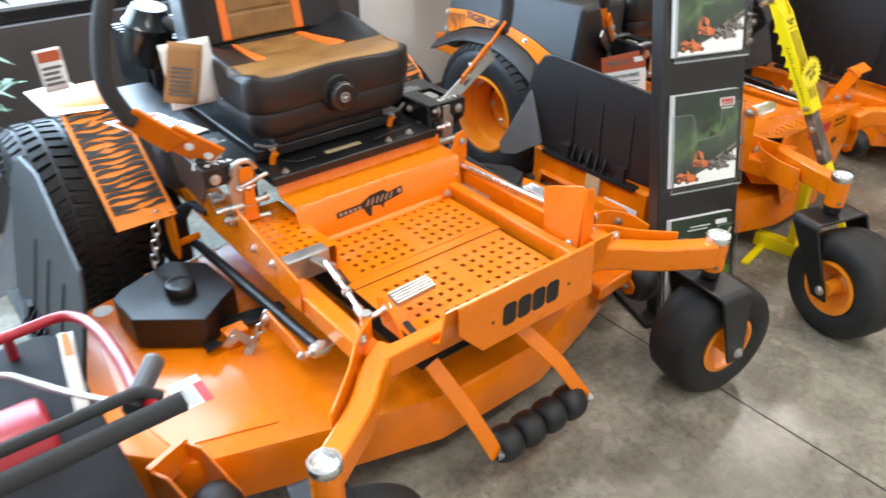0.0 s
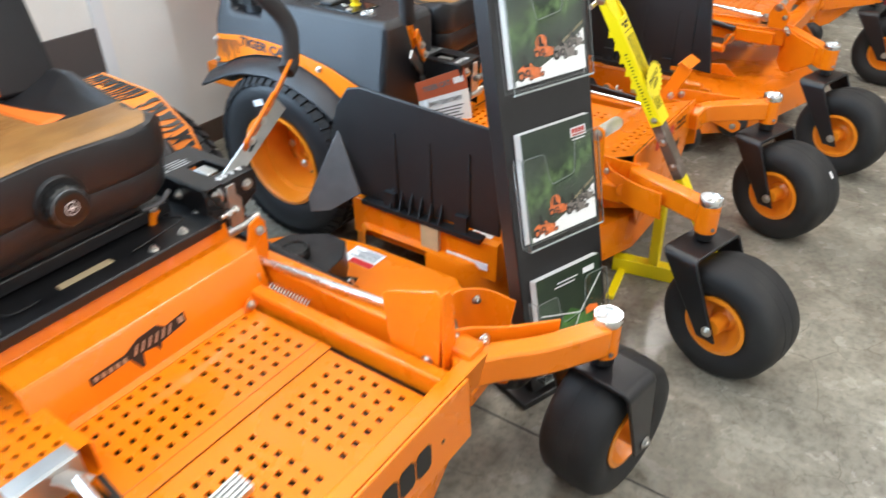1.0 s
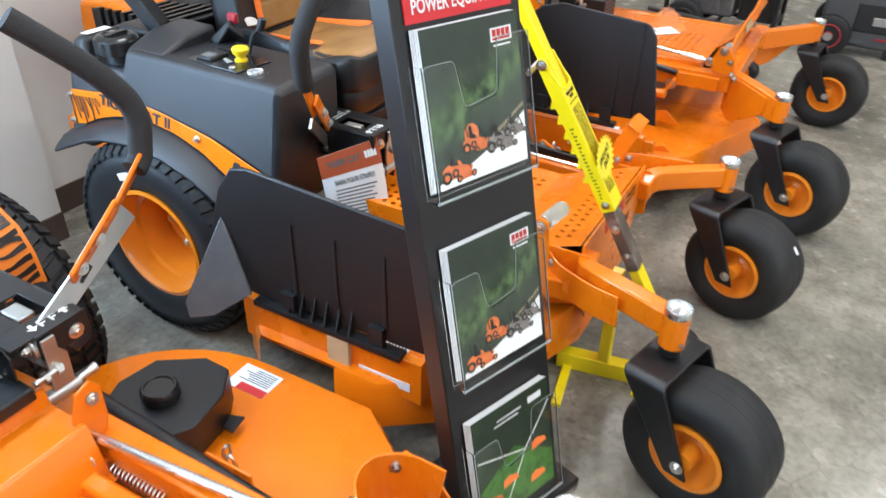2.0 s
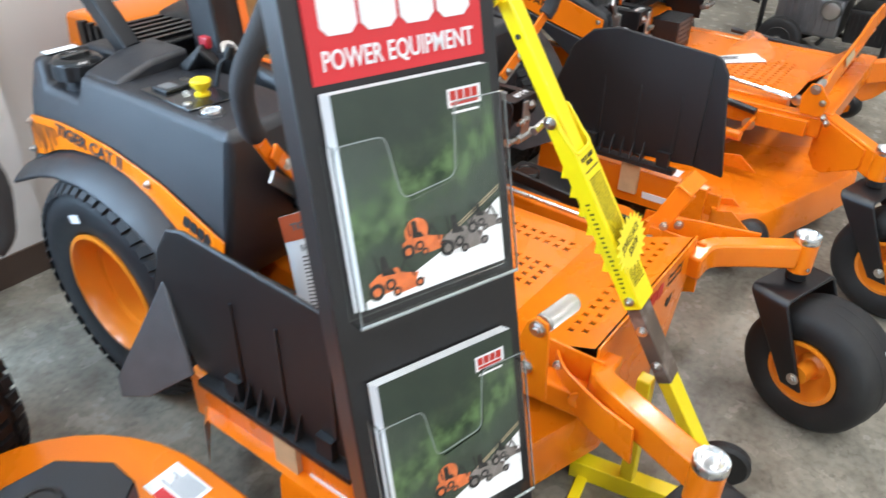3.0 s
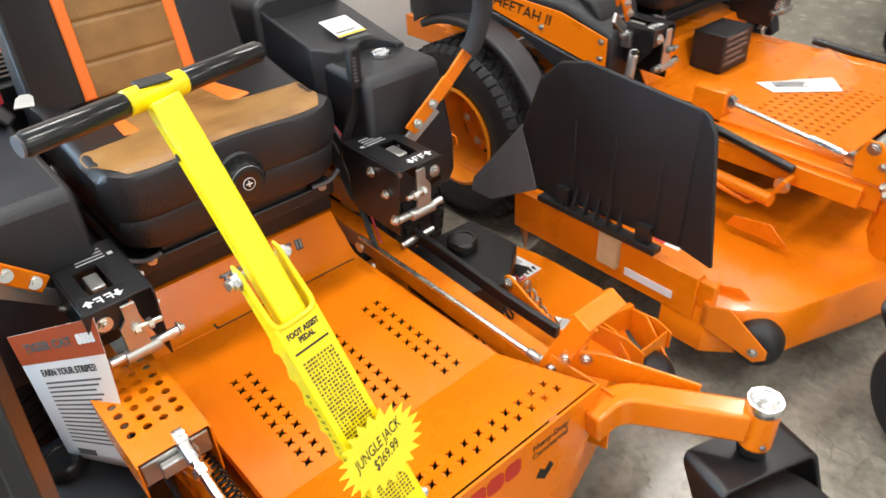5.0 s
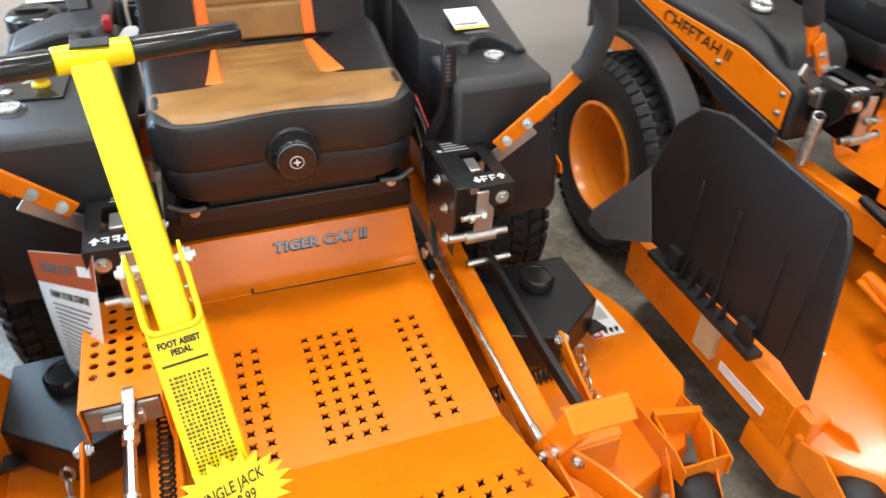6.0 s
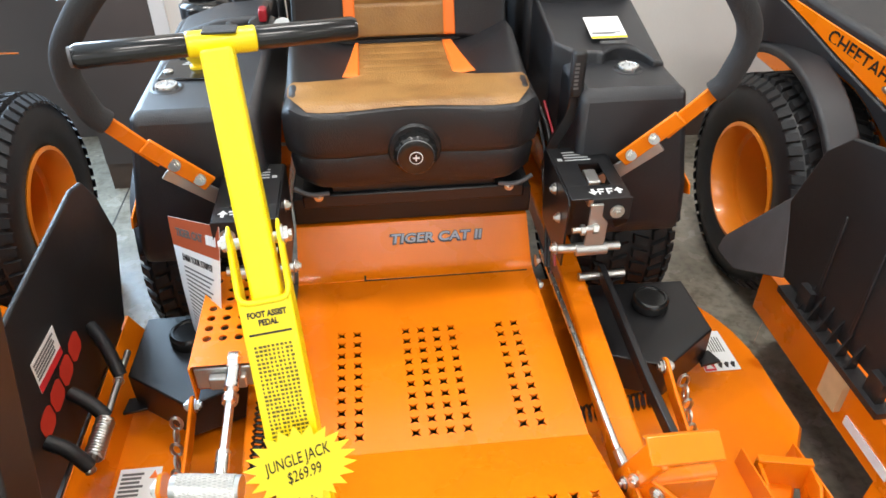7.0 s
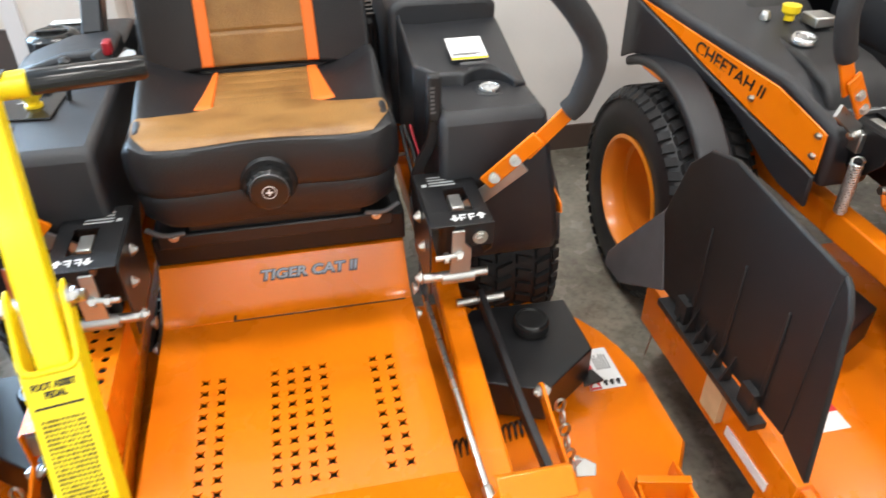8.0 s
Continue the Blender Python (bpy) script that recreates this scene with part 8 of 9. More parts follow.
    part("print_rule", bm, INK, ch, m=m2)
    bm = B()
    bars(bm, 0.010, Lc - 0.20, 20, 8, gap=0.62, ragged=0.6, x0=-0.005, y0=0.08, t=0.0004)
    part("side_print", bm, INK_OLIVE, ch, m=basis((-0.0304, 0, fz - f * 0.017), (0, 0, 1), (0, 1, 0)))
    # ratchet teeth along the sides
    bm = B()
    for k in range(6):
        y = 0.13 + k * (Lc - 0.16) / 6
        prism(bm, [(y, fz - f * 0.034), (y + 0.022, fz - f * 0.034), (y + 0.004, fz - f * 0.046)], 'x', -0.0302, -0.0258)
    part("ratchet_teeth", bm, YELLOW, ch)
    bm = B()
    for s in (-1, 1):
        bolts(ch, "channel_bolt", [((s * 0.0305, Lc + 0.035, fz - f * 0.022), (s, 0, 0), 0.009), ((s * 0.0305, 0.065, fz - f * 0.017), (s, 0, 0), 0.007)])
    cyl(bm, (-0.036, Lc + 0.03, fz - f * 0.055), (0.036, Lc + 0.03, fz - f * 0.055), 0.007, n=12)
    part("channel_pin", bm, STEEL, ch)
    # worn steel joint and the lower leg
    bm = B()
    sweep(bm, [end + d * 0.075, P(0.234, 0.150, 0.385)], rect(0.044, 0.030), up=(0, -1, 0.6))
    jt = part("joint_plate", bm, WORN_STEEL, r, "scuffed bare steel joint", bevel=0.003)
    bolts(jt, "joint_bolt", [((end + d * 0.03) * (1 - t) + P(0.234, 0.150, 0.385) * t + V(-0.023, 0, 0), (-1, 0, 0), 0.008) for t in (0.25, 0.75)])
    bm = B()
    sweep(bm, [P(0.231, 0.165, 0.41), P(0.31, -0.005, 0.06)], rect(0.042, 0.026), up=(0, -1, 0.6))
    sweep(bm, [P(0.235, 0.19, 0.36), P(0.262, 0.19, 0.03)], rect(0.03, 0.03), up=(0, -1, 0))
    part("lower_leg", bm, YELLOW, r, bevel=0.003)
    bm = B()
    box(bm, -0.02, 0.02, 0.0, 0.26, 0.0, 0.05, Matrix.Translation(P(0.285, 0.06, 0.0)) @ pose(0, 0, 0, 0, 0, 10))
    box(bm, -0.07, 0.03, 0.02, 0.045, 0.0, 0.012, Matrix.Translation(P(0.285, 0.06, 0.0)) @ pose(0, 0, 0, 0, 0, 10))
    box(bm, -0.18, 0.03, 0.215, 0.24, 0.0, 0.012, Matrix.Translation(P(0.285, 0.06, 0.0)) @ pose(0, 0, 0, 0, 0, 10))
    part("base_frame", bm, YELLOW, r, "yellow base frame on the floor", bevel=0.002)
    bm = B()
    lathe(bm, [(0.02, -0.016), (0.052, -0.016), (0.06, -0.008), (0.06, 0.008), (0.052, 0.016), (0.02, 0.016)], P(0.415, 0.03, 0.06), (1, 0.25, 0), 28)
    part("jack_wheel", bm, BLACK_PLASTIC, r, "small black wheel", smooth=40)
    hitm(P(0.28, 0.0, 0.06), P(0.44, 0.035, 0.06), 0.007, STEEL, r, "wheel_axle")
    # starburst price card
    bm = B()
    pts = []
    for i in range(44):
        rr = (0.060 if i % 2 == 0 else 0.046)
        a = 2 * math.pi * i / 44
        pts.append((rr * 1.08 * math.cos(a), rr * 0.86 * math.sin(a)))
    prism(bm, pts, 'z', 0, 0.0008)
    Mc = basis(P(0.209, 0.262, 0.662), (1, 0.10, 0.22), (-0.2, 0.35, 1))
    cd = part("price_card", bm, YELLOW_CARD, r, "yellow starburst card with handwritten price", m=Mc)
    words("card_print", "JUNGLE JACK\n$269.99", 0.02, INK, cd, pose(0, 0, 0.001, 0, 0, 4), shear=0.35, fit=(0.080, 0.037))
    return r


WORN_STEEL = mat("worn_brown_steel", (0.17, 0.13, 0.10), 0.5, metal=0.6, grain=0.35, scale=25, dirt=(0.35, 0.3, 0.26), dscale=20)


def hang_tag():
    """The printed tag that hangs at the middle mower's control, curling towards its foot."""
    w = 0.15

    def at(u, t):
        a = radians(42 + 18 * t)
        return V(-0.065, 0.882, 0.613) + V(0.002, -0.030, -0.258) * t + V(0, -0.008 * math.sin(math.pi * t), 0) + V(math.cos(a), -math.sin(a), 0.24 * (1 - 0.6 * t)) * (u * w)

    def out(u, t):
        return (at(u, t + 0.01) - at(u, t - 0.01)).cross(at(u + 0.01, t) - at(u - 0.01, t)).normalized()

    def patch(bm, u0, u1, t0, t1, e, n=3, k=4):
        g = []
        for i in range(n + 1):
            t = t0 + (t1 - t0) * i / n
            g.append([bm.verts.new(at(u0 + (u1 - u0) * j / k, t) + out(u0 + (u1 - u0) * j / k, t) * e) for j in range(k + 1)])
        for p, q in zip(g, g[1:]):
            for j in range(k):
                bm.faces.new((p[j], q[j], q[j + 1], p[j + 1]))
        return bm

    def flat(u, t, e):
        return basis(at(u, t) + out(u, t) * e, at(u + 0.05, t) - at(u - 0.05, t), at(u, t - 0.02) - at(u, t + 0.02))
    ob = part("hang_tag", patch(B(), 0, 1, 0, 1, 0, 14, 4), PAPER, None, smooth=60)
    ob.modifiers.new("thick", 'SOLIDIFY').thickness = 0.0006
    tagged(ob, "white printed tag with an orange-brown header hanging at the lever", "hang tag")
    part("tag_header", patch(B(), 0, 1, 0.0, 0.21, 0.0012), TAG_HEAD, ob)
    bm = B()
    block_letters(bm, 0.030, 0.018)
    part("maker_mark", bm, PAPER, ob, m=flat(0.84, 0.10, 0.0018))
    words("tag_model", "TIGER CAT", 0.02, INK_GREY, ob, flat(0.40, 0.10, 0.0018), fit=(0.085, 0.016), bold=0.0008)
    words("tag_title", "EARN YOUR STRIPES!", 0.014, INK, ob, flat(0.52, 0.28, 0.0018), fit=(0.10, 0.013))
    bm = B()
    for i in range(15):
        t = 0.35 + 0.034 * i
        patch(bm, 0.18, 0.86 - 0.12 * ((i * 7) % 5) / 5, t, t + 0.013, 0.0012, 1, 3)
    part("tag_print", bm, INK_GREY, ob)
    bm = B()
    patch(bm, 0.20, 0.46, 0.90, 0.95, 0.0012, 1, 2)
    part("tag_code_bar", bm, INK_GREY, ob)
    return ob


TAG_PEACH = mat("pale_orange_print", (0.72, 0.30, 0.13), 0.55, grain=0.1)
TAG_HEAD = mat("rust_red_print", (0.42, 0.085, 0.03), 0.5, grain=0.1)

mower_mid()
mower_first()
mower_far()
stand()
jack()
hang_tag()


# ---------- loose things on and round the mowers ----------
def loose_papers():
    bm = B()
    prism(bm, [(1.958, 0.655), (2.10, 0.515), (2.175, 0.58), (1.99, 0.728)], 'z', 0.4545, 0.4562)
    ob = part("paper_booklet", bm, PAPER, None)
    tagged(ob, "folded white paper booklet lying on the orange foot platform", "booklet")
    bm = B()
    bars(bm, 0.10, 0.04, 5, 31)
    part("booklet_print", bm, INK_GREY, ob, m=basis((1.995, 0.668, 0.4564), (0.71, -0.70, 0), (0.70, 0.71, 0)))
    # sheet on the striped fender and a printed booklet behind the lever
    for nm, lab, quad, cat in (("paper_sheet", "blank white paper sheet lying on the striped fender", [(-1.805, 1.44, 0.722), (-1.685, 1.455, 0.724), (-1.640, 1.265, 0.690), (-1.785, 1.280, 0.698)], "paper"),
                               ("printed_booklet", "white printed booklet lying by the control lever", [(-1.70, 1.10, 0.715), (-1.57, 1.08, 0.715), (-1.50, 0.93, 0.700), (-1.61, 0.92, 0.695)], "booklet")):
        bm = B()
        lo = [bm.verts.new(p) for p in quad]
        hi = [bm.verts.new((p[0], p[1], p[2] + 0.0015)) for p in quad]
        bm.faces.new(lo)
        bm.faces.new(hi[::-1])
        for i in range(4):
            bm.faces.new((lo[i], hi[i], hi[(i + 1) % 4], lo[(i + 1) % 4]))
        ob = tagged(part(nm, bm, PAPER, None), lab, cat)
        if nm == "printed_booklet":
            bm = B()
            bars(bm, 0.085, 0.10, 8, 77)
            part("booklet_print", bm, INK_GREY, ob, m=basis((-1.615, 0.945, 0.700), (1, 0.05, 0.03), (-0.45, 0.9, 0.09)))
            bm = B()
            box(bm, 0.0, 0.11, 0.0, 0.018, 0.0, 0.0006)
            part("booklet_band", bm, RED_SIGN, ob, m=basis((-1.685, 1.075, 0.7175), (1, -0.1, 0.0), (-0.3, 0.95, 0.06)))
    # crumpled clear bag
    rnd = random.Random(12)
    bm = B()
    n, k = 14, 12
    rows = []
    for j in range(k + 1):
        row = []
        for i in range(n + 1):
            u, v = i / n, j / k
            x = 2.075 + 0.15 * u + 0.035 * (v - 0.5)
            y = 0.66 - 0.17 * v + 0.03 * u
            e = math.sin(math.pi * u) * math.sin(math.pi * v)
            z = 0.459 + e * (0.055 + 0.035 * abs(math.sin(7 * u + 4 * v)) + 0.014 * rnd.random())
            row.append(bm.verts.new((x, y, z)))
        rows.append(row)
    for a, b in zip(rows, rows[1:]):
        for i in range(n):
            bm.faces.new((a[i], a[i + 1], b[i + 1], b[i]))
    ob = part("plastic_bag", bm, CLEAR_FILM, None, smooth=25)
    ob.visible_shadow = False
    tagged(ob, "crumpled clear plastic bag on the orange foot platform", "plastic bag")


def card(name, label, cat, corner, ax, up, w, h, material, bend=0.0, head=None, rows=0, seed=1):
    """A thin printed sheet hanging from its top corner."""
    bm = B()
    n = 8
    r = [[bm.verts.new((w * i / 4, -h * j / n, bend * math.sin(math.pi * j / n) + 0.3 * bend * math.cos(3.0 * i / 4))) for i in range(5)] for j in range(n + 1)]
    for a, b in zip(r, r[1:]):
        for i in range(4):
            bm.faces.new((a[i], b[i], b[i + 1], a[i + 1]))
    ob = part(name, bm, material, None, m=basis(corner, ax, up), smooth=60)
    ob.modifiers.new("thick", 'SOLIDIFY').thickness = 0.0008
    tagged(ob, label, cat)
    if head:
        bm = B()
        box(bm, 0.004, w - 0.004, -h * 0.3, -0.006, abs(bend) + 0.0012, abs(bend) + 0.0018)
        part("card_header", bm, head, ob)
    if rows:
        bm = B()
        bars(bm, w * 0.8, h * 0.5, rows, seed, x0=w * 0.1, y0=-h * 0.88)
        part("card_print", bm, INK_GREY, ob, m=pose(0, 0, abs(bend) + 0.0016))
    return ob


def plant():
    """A potted plant below the shop window."""
    r = thing("potted_plant", "leafy green potted plant standing by the dark wall", "plant", (-1.95, 2.22, 0))
    bm = B()
    lathe(bm, [(0.0, 0.0), (0.085, 0.0), (0.11, 0.19), (0.12, 0.20), (0.12, 0.22), (0.105, 0.22), (0.10, 0.19), (0.0, 0.185)], (0, 0, 0), (0, 0, 1), 28, caps=False)
    part("pot", bm, GREY_PLASTIC, r, "grey plastic pot", smooth=40)
    rnd = random.Random(4)
    bm = B()
    lf = B()
    for k in range(12):
        a = rnd.uniform(0, 6.28)
        ln = rnd.uniform(0.35, 0.62)
        sp = rnd.uniform(0.08, 0.26)
        p0, p1, p2 = V(0.03 * math.cos(a), 0.03 * math.sin(a), 0.18), V(0.5 * sp * math.cos(a), 0.5 * sp * math.sin(a), 0.18 + 0.6 * ln), V(sp * math.cos(a), sp * math.sin(a), 0.18 + ln)
        tube(bm, [p0, p1, p2], 0.004, 6)
        for q in range(9):
            t = 0.25 + 0.75 * q / 8
            c = p0.lerp(p1, t * 2) if t < 0.5 else p1.lerp(p2, t * 2 - 1)
            b2 = rnd.uniform(0, 6.28)
            d = V(math.cos(b2), math.sin(b2), rnd.uniform(-0.3, 0.5)).normalized()
            L = rnd.uniform(0.07, 0.13)
            side = d.cross(V(0, 0, 1)).normalized() * L * 0.2
            mid = c + d * L * 0.5 + V(0, 0, 0.012)
            vs = [lf.verts.new(x) for x in (c, mid - side, mid - V(0, 0, 0.008), mid + side, c + d * L - V(0, 0, 0.015))]
            lf.faces.new((vs[0], vs[1], vs[2]))
            lf.faces.new((vs[0], vs[2], vs[3]))
            lf.faces.new((vs[1], vs[4], vs[2]))
            lf.faces.new((vs[2], vs[4], vs[3]))
    part("stems", bm, LEAF, r)
    part("leaves", lf, LEAF, r, "narrow green leaves", smooth=60)


def push_mower():
    """The walk-behind mower beside the first riding mower: handle, red tube, housing, engine, wheels."""
    o = V(-2.33, 0.45, 0)
    r = thing("push_mower", "red walk-behind mower with black foam handlebar beside the riding mower", "push mower", o)

    def P(x, y, z):
        return V(x, y, z) - o
    bm = B()
    tube(bm, [P(-2.62, -0.03, 0.752), P(-1.935, -0.024, 0.752)], 0.0135, 16)
    part("handlebar_grip", bm, GRIP, r, "black foam handlebar")
    bm = B()
    tube(bm, [P(-2.62, 0.012, 0.775), P(-2.60, 0.008, 0.772), P(-1.975, 0.010, 0.768), P(-1.955, 0.0, 0.752)], 0.0085, 12, 0.012)
    part("blade_bail", bm, GRIP, r, "thin black bail behind the handlebar")
    bm = B()
    tube(bm, [P(-1.968, -0.018, 0.752), P(-1.975, 0.045, 0.744), P(-1.962, 0.173, 0.70), P(-1.956, 0.318, 0.66), P(-1.964, 0.398, 0.645), P(-1.99, 0.444, 0.64), P(-2.09, 0.436, 0.64), P(-2.46, 0.430, 0.64), P(-2.56, 0.35, 0.655), P(-2.58, -0.018, 0.752)], 0.0095, 12, 0.035)
    part("handle_loop", bm, RED_PAINT, r, "bent red handle tube")
    bm = B()
    ml = basis(P(-1.982, 0.018, 0.752), (0.55, 0.45, 0.30), (0.1, 0.25, 1))
    box(bm, 0.0, 0.062, -0.012, 0.012, -0.010, 0.012, ml)
    cl = part("control_lever", bm, GREY_PLASTIC, r, "grey thumb lever", bevel=0.006)
    bm = B()
    cyl(bm, P(-1.995, 0.0, 0.752), P(-1.972, 0.026, 0.75), 0.013, n=16)
    part("lever_clamp", bm, BLACK_PLASTIC, cl, bevel=0.002)
    # red moulding and pale guard between handle and bag
    bm = B()
    prism(bm, [(0.20, 0.50), (0.205, 0.575), (0.23, 0.600), (0.29, 0.605), (0.325, 0.59), (0.33, 0.52)], 'x', -2.36, -2.070, Matrix.Translation(-o))
    part("rear_cover", bm, RED_PAINT, r, "glossy red rear cover", bevel=0.022, seg=4, smooth=60)
    bm = B()
    tube(bm, [P(-2.40, 0.33, 0.66), P(-2.108, 0.316, 0.66), P(-2.051, 0.222, 0.66), P(-2.016, 0.144, 0.68), P(-1.993, 0.038, 0.735)], 0.0045, 10, 0.03)
    part("control_cable", bm, GALV, r, "pale control cable")
    for x in (-2.08, -2.58):
        bm = B()
        tube(bm, [P(x, 0.436, 0.64), P(x, 0.64, 0.24), P(x, 0.67, 0.17)], 0.0095, 12, 0.03)
        part("lower_handle", bm, RED_PAINT, r)
    # housing
    bm = B()
    lathe(bm, [(0.0, 0.235), (0.15, 0.235), (0.19, 0.225), (0.225, 0.20), (0.235, 0.15), (0.24, 0.085), (0.232, 0.085), (0.22, 0.19)], P(-2.33, 0.78, 0), (0, 0, 1), 40, caps=False)
    part("deck_housing", bm, RED_PAINT, r, "red pressed-steel deck", smooth=50)
    bm = B()
    lathe(bm, [(0.13, 0.0), (0.13, 0.05), (0.10, 0.06), (0.12, 0.10), (0.125, 0.16), (0.10, 0.18), (0.0, 0.185)], P(-2.33, 0.78, 0.235), (0, 0, 1), 30)
    part("engine", bm, BLACK_PLASTIC, r, "black engine with a domed cover", smooth=40)
    bm = B()
    prism(bm, [(-0.10, 0.16), (-0.12, 0.40), (-0.06, 0.48), (0.10, 0.545), (0.50, 0.575), (0.59, 0.52), (0.57, 0.14), (0.42, 0.09)], 'x', -2.50, -1.995, Matrix.Translation(-o))
    part("grass_bag", bm, BAG_CLOTH, r, "dark grey-blue grass bag", bevel=0.035, seg=4, smooth=60)
    for x in (-2.13, -2.53):
        for y in (0.52, 1.0):
            bm = B()
            lathe(bm, [(0.03, -0.022), (0.085, -0.022), (0.10, -0.012), (0.10, 0.012), (0.085, 0.022), (0.03, 0.022)], P(x, y, 0.10), (1, 0, 0), 30)
            w = part("wheel", bm, RUBBER, r, smooth=40)
            bm = B()
            lathe(bm, [(0.0, -0.026), (0.06, -0.026), (0.065, 0.0), (0.06, 0.026), (0.0, 0.026)], P(x, y, 0.10), (1, 0, 0), 24)
            part("hub", bm, RED_PAINT, w)


def gen_wheel(root, c, R, hub, label):
    bm = B()
    lathe(bm, [(R * 0.55, -0.032), (R * 0.85, -0.036), (R * 0.97, -0.025), (R, 0), (R * 0.97, 0.025), (R * 0.85, 0.036), (R * 0.55, 0.032)], c, (1, 0, 0), 36)
    w = part("wheel", bm, RUBBER, root, label, smooth=45)
    bm = B()
    for s in (-1, 1):
        lathe(bm, [(R * 0.60, s * 0.033), (R * 0.56, s * 0.037), (R * 0.50, s * 0.030), (R * 0.30, s * 0.018), (R * 0.2, s * 0.040), (0.0, s * 0.042)], c, (1, 0, 0), 30, caps=False)
    part("hub", bm, hub, w, smooth=50)
    bm = B()
    for k in range(5):
        a = 2 * math.pi * k / 5
        cyl(bm, V(*c) + V(-0.031, R * 0.40 * math.cos(a), R * 0.40 * math.sin(a)), V(*c) + V(-0.024, R * 0.40 * math.cos(a), R * 0.40 * math.sin(a)), R * 0.07, n=10)
    part("hub_holes", bm, INK, w)
    bm = B()
    lathe(bm, [(R * 0.2, 0.0), (R * 0.2, 0.004), (0.0, 0.006)], V(*c) + V(-0.042, 0, 0), (-1, 0, 0), 18)
    part("hub_cap", bm, GALV, w)


def open_generator():
    """Black open-frame generator behind the row."""
    o = V(3.95, 0.62, 0)
    r = thing("open_frame_generator", "black open-frame generator with tube frame and black wheels", "generator", o)
    R = 0.125
    for x in (-0.27, 0.30):
        gen_wheel(r, (x, 0.20, R), R, BLACK_PLASTIC, "black tyre with a bright hub")
    for x in (-0.20, 0.24):
        bm = B()
        tube(bm, [(x, -0.34, 0.06), (x, 0.34, 0.10), (x, 0.34, 0.56), (x, -0.34, 0.56), (x, -0.34, 0.05)], 0.0155, 12, 0.06)
        part("frame_hoop", bm, BLACK_STEEL, r)
    for y, z in ((-0.34, 0.12), (0.34, 0.14), (-0.34, 0.56), (0.34, 0.56), (0.0, 0.12)):
        bm = B()
        tube(bm, [(-0.20, y, z), (0.24, y, z)], 0.0135, 10)
        part("cross_tube", bm, BLACK_STEEL, r)
    bm = B()
    box(bm, -0.15, 0.19, -0.08, 0.28, 0.14, 0.36)
    e = part("engine", bm, ENGINE_GREY, r, "dark engine block", bevel=0.02, seg=3)
    for k in range(9):
        bm = B()
        box(bm, -0.162, -0.15, -0.06 + 0.036 * k, -0.048 + 0.036 * k, 0.17, 0.35)
        part("cooling_fin", bm, ENGINE_GREY, e)
    bm = B()
    lathe(bm, [(0.05, 0), (0.055, 0.012), (0.045, 0.03), (0.02, 0.035), (0, 0.034)], (-0.152, -0.02, 0.30), (-1, 0, 0), 26)
    part("recoil_cover", bm, GALV, e, "bright recoil starter", smooth=45)
    bm = B()
    box(bm, -0.16, 0.20, -0.32, -0.11, 0.14, 0.33)
    p = part("control_panel", bm, BLACK_PLASTIC, r, "black outlet panel", bevel=0.012)
    for k in range(7):
        bm = B()
        box(bm, -0.167, -0.16, -0.30 + 0.026 * k, -0.284 + 0.026 * k, 0.17, 0.30)
        part("grille_slat", bm, BLACK_STEEL, p)
    bm = B()
    box(bm, -0.19, 0.22, -0.28, 0.30, 0.39, 0.53)
    part("fuel_tank", bm, BLACK_GLOSS, r, "glossy black fuel tank", bevel=0.035, seg=4, smooth=60)
    bm = B()
    tube(bm, [(-0.22, 0.36, 0.30), (-0.26, 0.50, 0.34), (-0.26, 0.56, 0.62)], 0.012, 10, 0.05)
    part("tow_handle", bm, BLACK_STEEL, r)


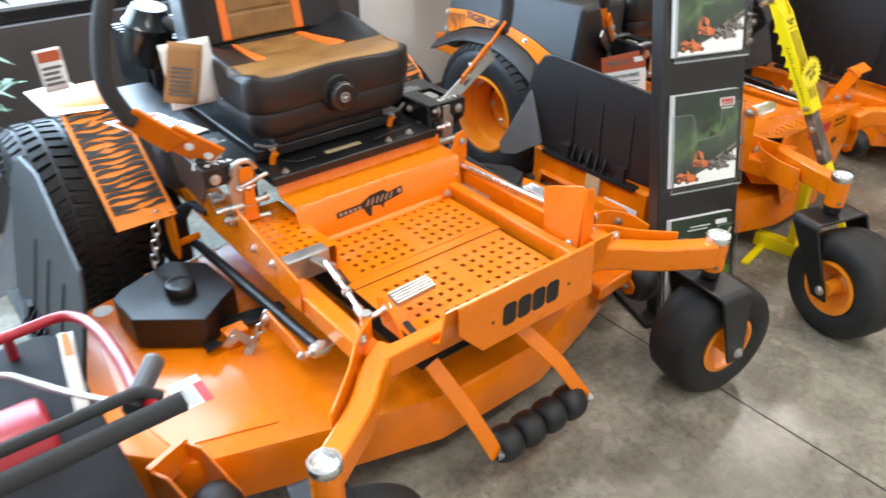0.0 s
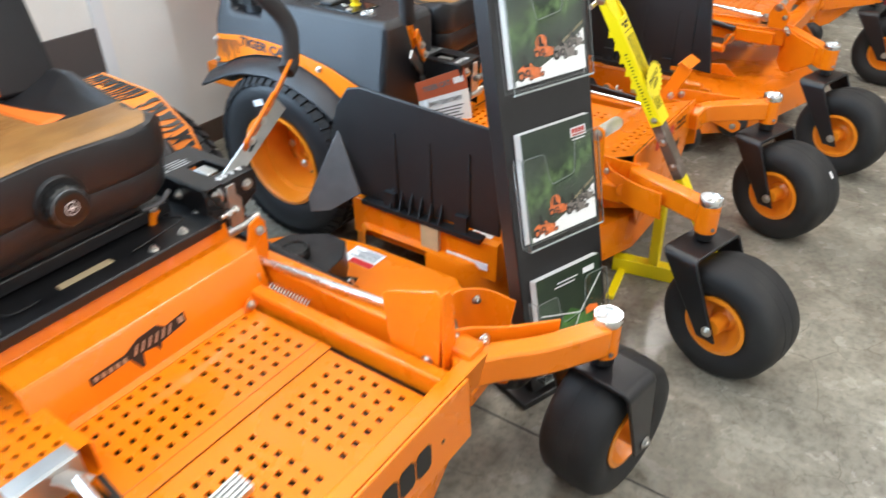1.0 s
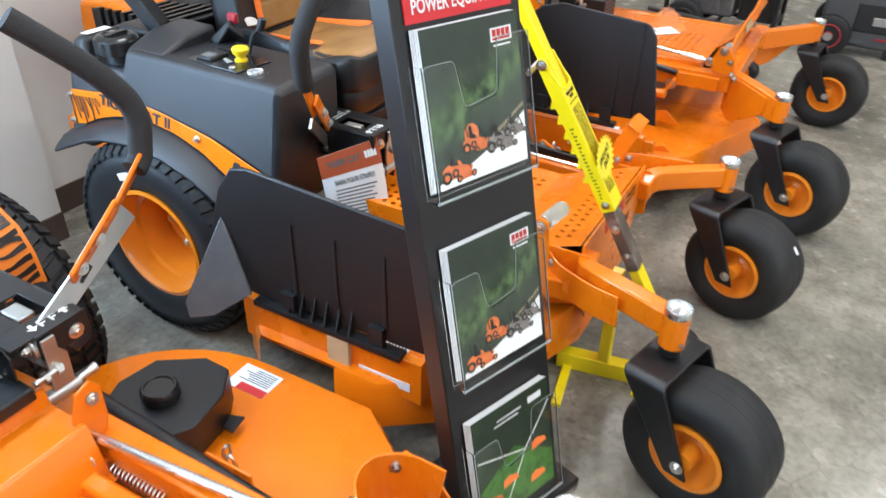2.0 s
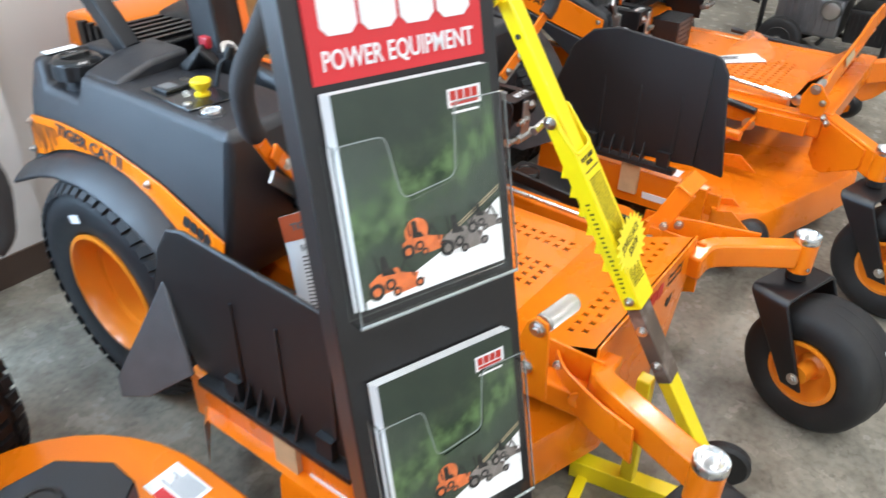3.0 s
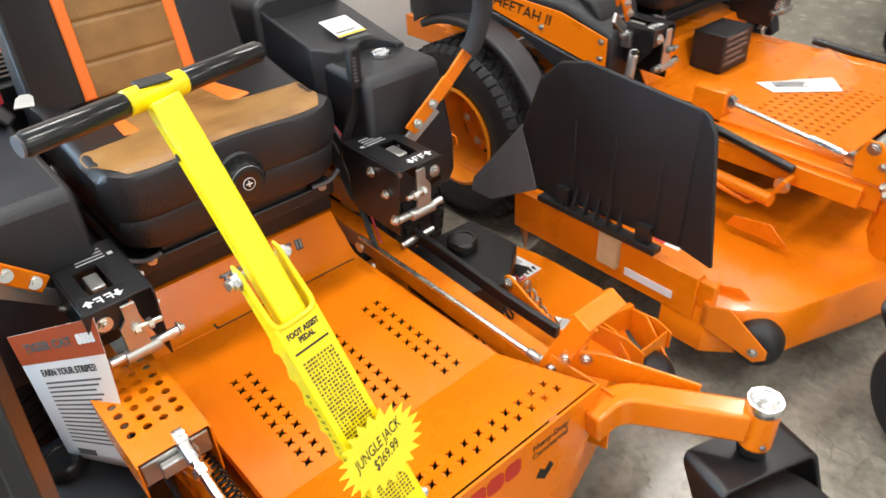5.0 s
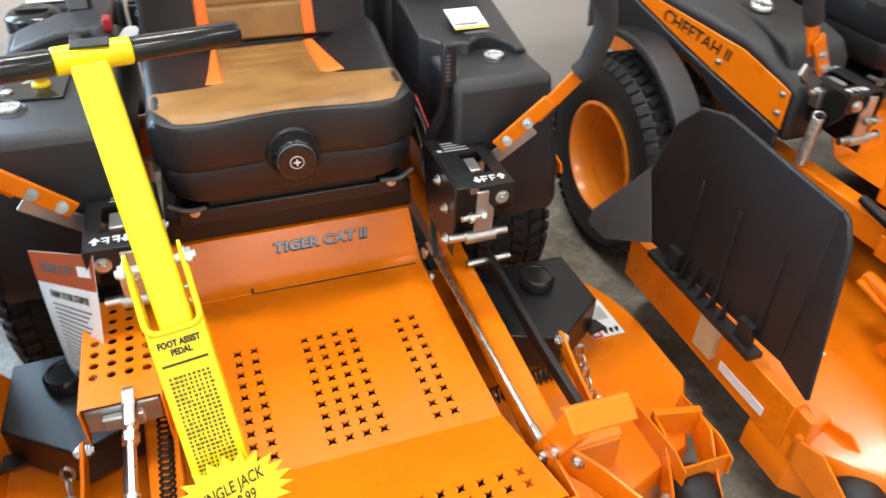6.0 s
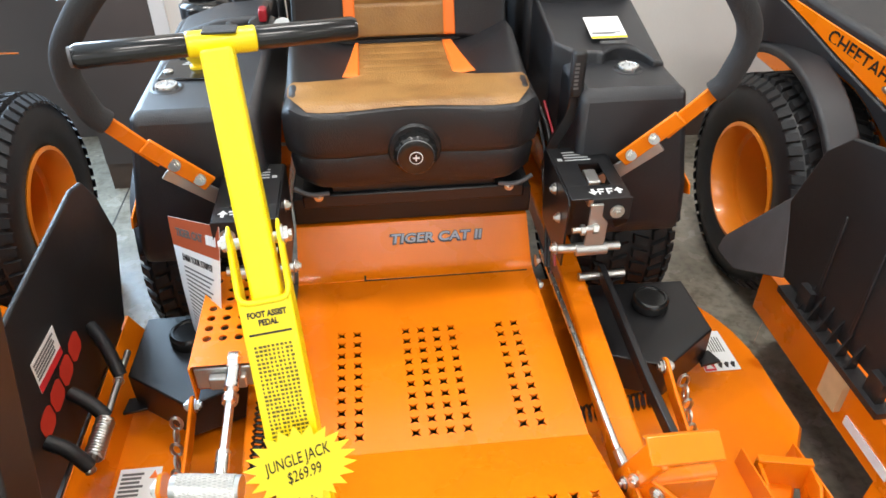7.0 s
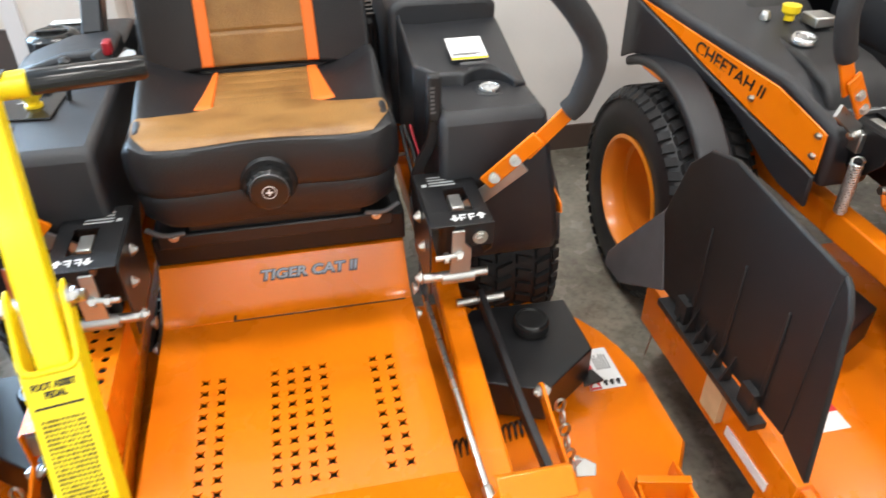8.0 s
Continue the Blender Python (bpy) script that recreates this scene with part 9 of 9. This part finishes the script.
def cabinet_generator():
    """Grey and black closed generator with red wheels."""
    o = V(4.08, -0.30, 0)
    r = thing("cabinet_generator", "dark grey closed generator with red-hubbed wheels and red trim", "generator", o)
    R = 0.125
    for x in (-0.26, 0.24):
        gen_wheel(r, (x, 0.26, R), R, RED_PAINT, "black tyre with a red hub")
    bm = B()
    prism(bm, [(-0.30, 0.045), (0.20, 0.06), (0.33, 0.20), (0.33, 0.46), (0.26, 0.54), (-0.24, 0.54), (-0.33, 0.44), (-0.33, 0.10)], 'x', -0.19, 0.20)
    b = part("body", bm, GEN_GREY, r, "dark grey moulded body", bevel=0.025, seg=3, smooth=50)
    bm = B()
    box(bm, -0.200, -0.19, -0.22, 0.14, 0.155, 0.32)
    p = part("panel", bm, BLACK_PLASTIC, b, "black front panel", bevel=0.01)
    bm = B()
    box(bm, -0.206, -0.2005, -0.10, 0.04, 0.20, 0.25)
    part("badge", bm, GALV, p, "bright badge", bevel=0.003)
    bm = B()
    box(bm, -0.198, -0.19, -0.16, 0.0, 0.115, 0.127)
    part("trim_strip", bm, RED_PAINT, b, "red trim strip")
    bm = B()
    tube(bm, [(-0.12, -0.30, 0.50), (-0.12, -0.36, 0.62), (-0.12, 0.30, 0.62), (-0.12, 0.28, 0.52)], 0.014, 12, 0.04)
    part("carry_handle", bm, RED_PAINT, b)
    for y in (-0.27, -0.10):
        bm = B()
        box(bm, -0.17, -0.08, y - 0.03, y + 0.03, 0.0, 0.06)
        part("foot", bm, BLACK_PLASTIC, r, bevel=0.006)


LEAF = mat("leaf_green", (0.05, 0.105, 0.035), 0.5, grain=0.3, scale=30)
BAG_CLOTH = mat("grass_bag_cloth", (0.020, 0.020, 0.023), 0.9, spec=0.25, grain=0.25, scale=40, bump=0.6, bscale=300)
GEN_GREY = mat("generator_grey", (0.075, 0.075, 0.08), 0.45, grain=0.1, bump=0.1, bscale=300)
CARDBOARD = mat("brown_cardboard", (0.36, 0.19, 0.075), 0.75, grain=0.15, scale=30)


def film_mat():
    m = mat("clear_film", (0.95, 0.95, 0.95), 0.12, grain=0.0, rvar=0.04)
    b = m.node_tree.nodes["Principled BSDF"]
    b.inputs["Transmission Weight"].default_value = 0.9
    b.inputs["IOR"].default_value = 1.15
    b.inputs["Alpha"].default_value = 0.45
    return m


CLEAR_FILM = film_mat()
loose_papers()
card("cardboard_tag", "brown cardboard tag hanging at the control lever", "hang tag", (-1.525, 1.03, 0.905), (0.93, 0.05, -0.30), (0.32, 0.1, 0.95), 0.092, 0.150, CARDBOARD, 0.004, rows=7, seed=5)
card("white_tag", "white printed sheet hanging behind the cardboard tag", "hang tag", (-1.545, 1.05, 0.893), (1, 0, 0.0), (0.05, 0.1, 1), 0.13, 0.165, PAPER, 0.004)
card("printed_tag", "white tag with an orange-brown picture hanging at the lever", "hang tag", (-1.79, 1.22, 0.885), (1, 0.1, 0.0), (0.15, 0.1, 1), 0.062, 0.105, PAPER, 0.003, head=TAG_HEAD, rows=4)
card("striped_tag", "long white and orange tag hanging beside the red handle", "hang tag", (-2.012, 0.372, 0.652), (0.98, -0.20, 0.0), (0.03, 0.80, 0.58), 0.021, 0.150, PAPER, 0.012, head=TAG_PEACH)
plant()
push_mower()
open_generator()
cabinet_generator()
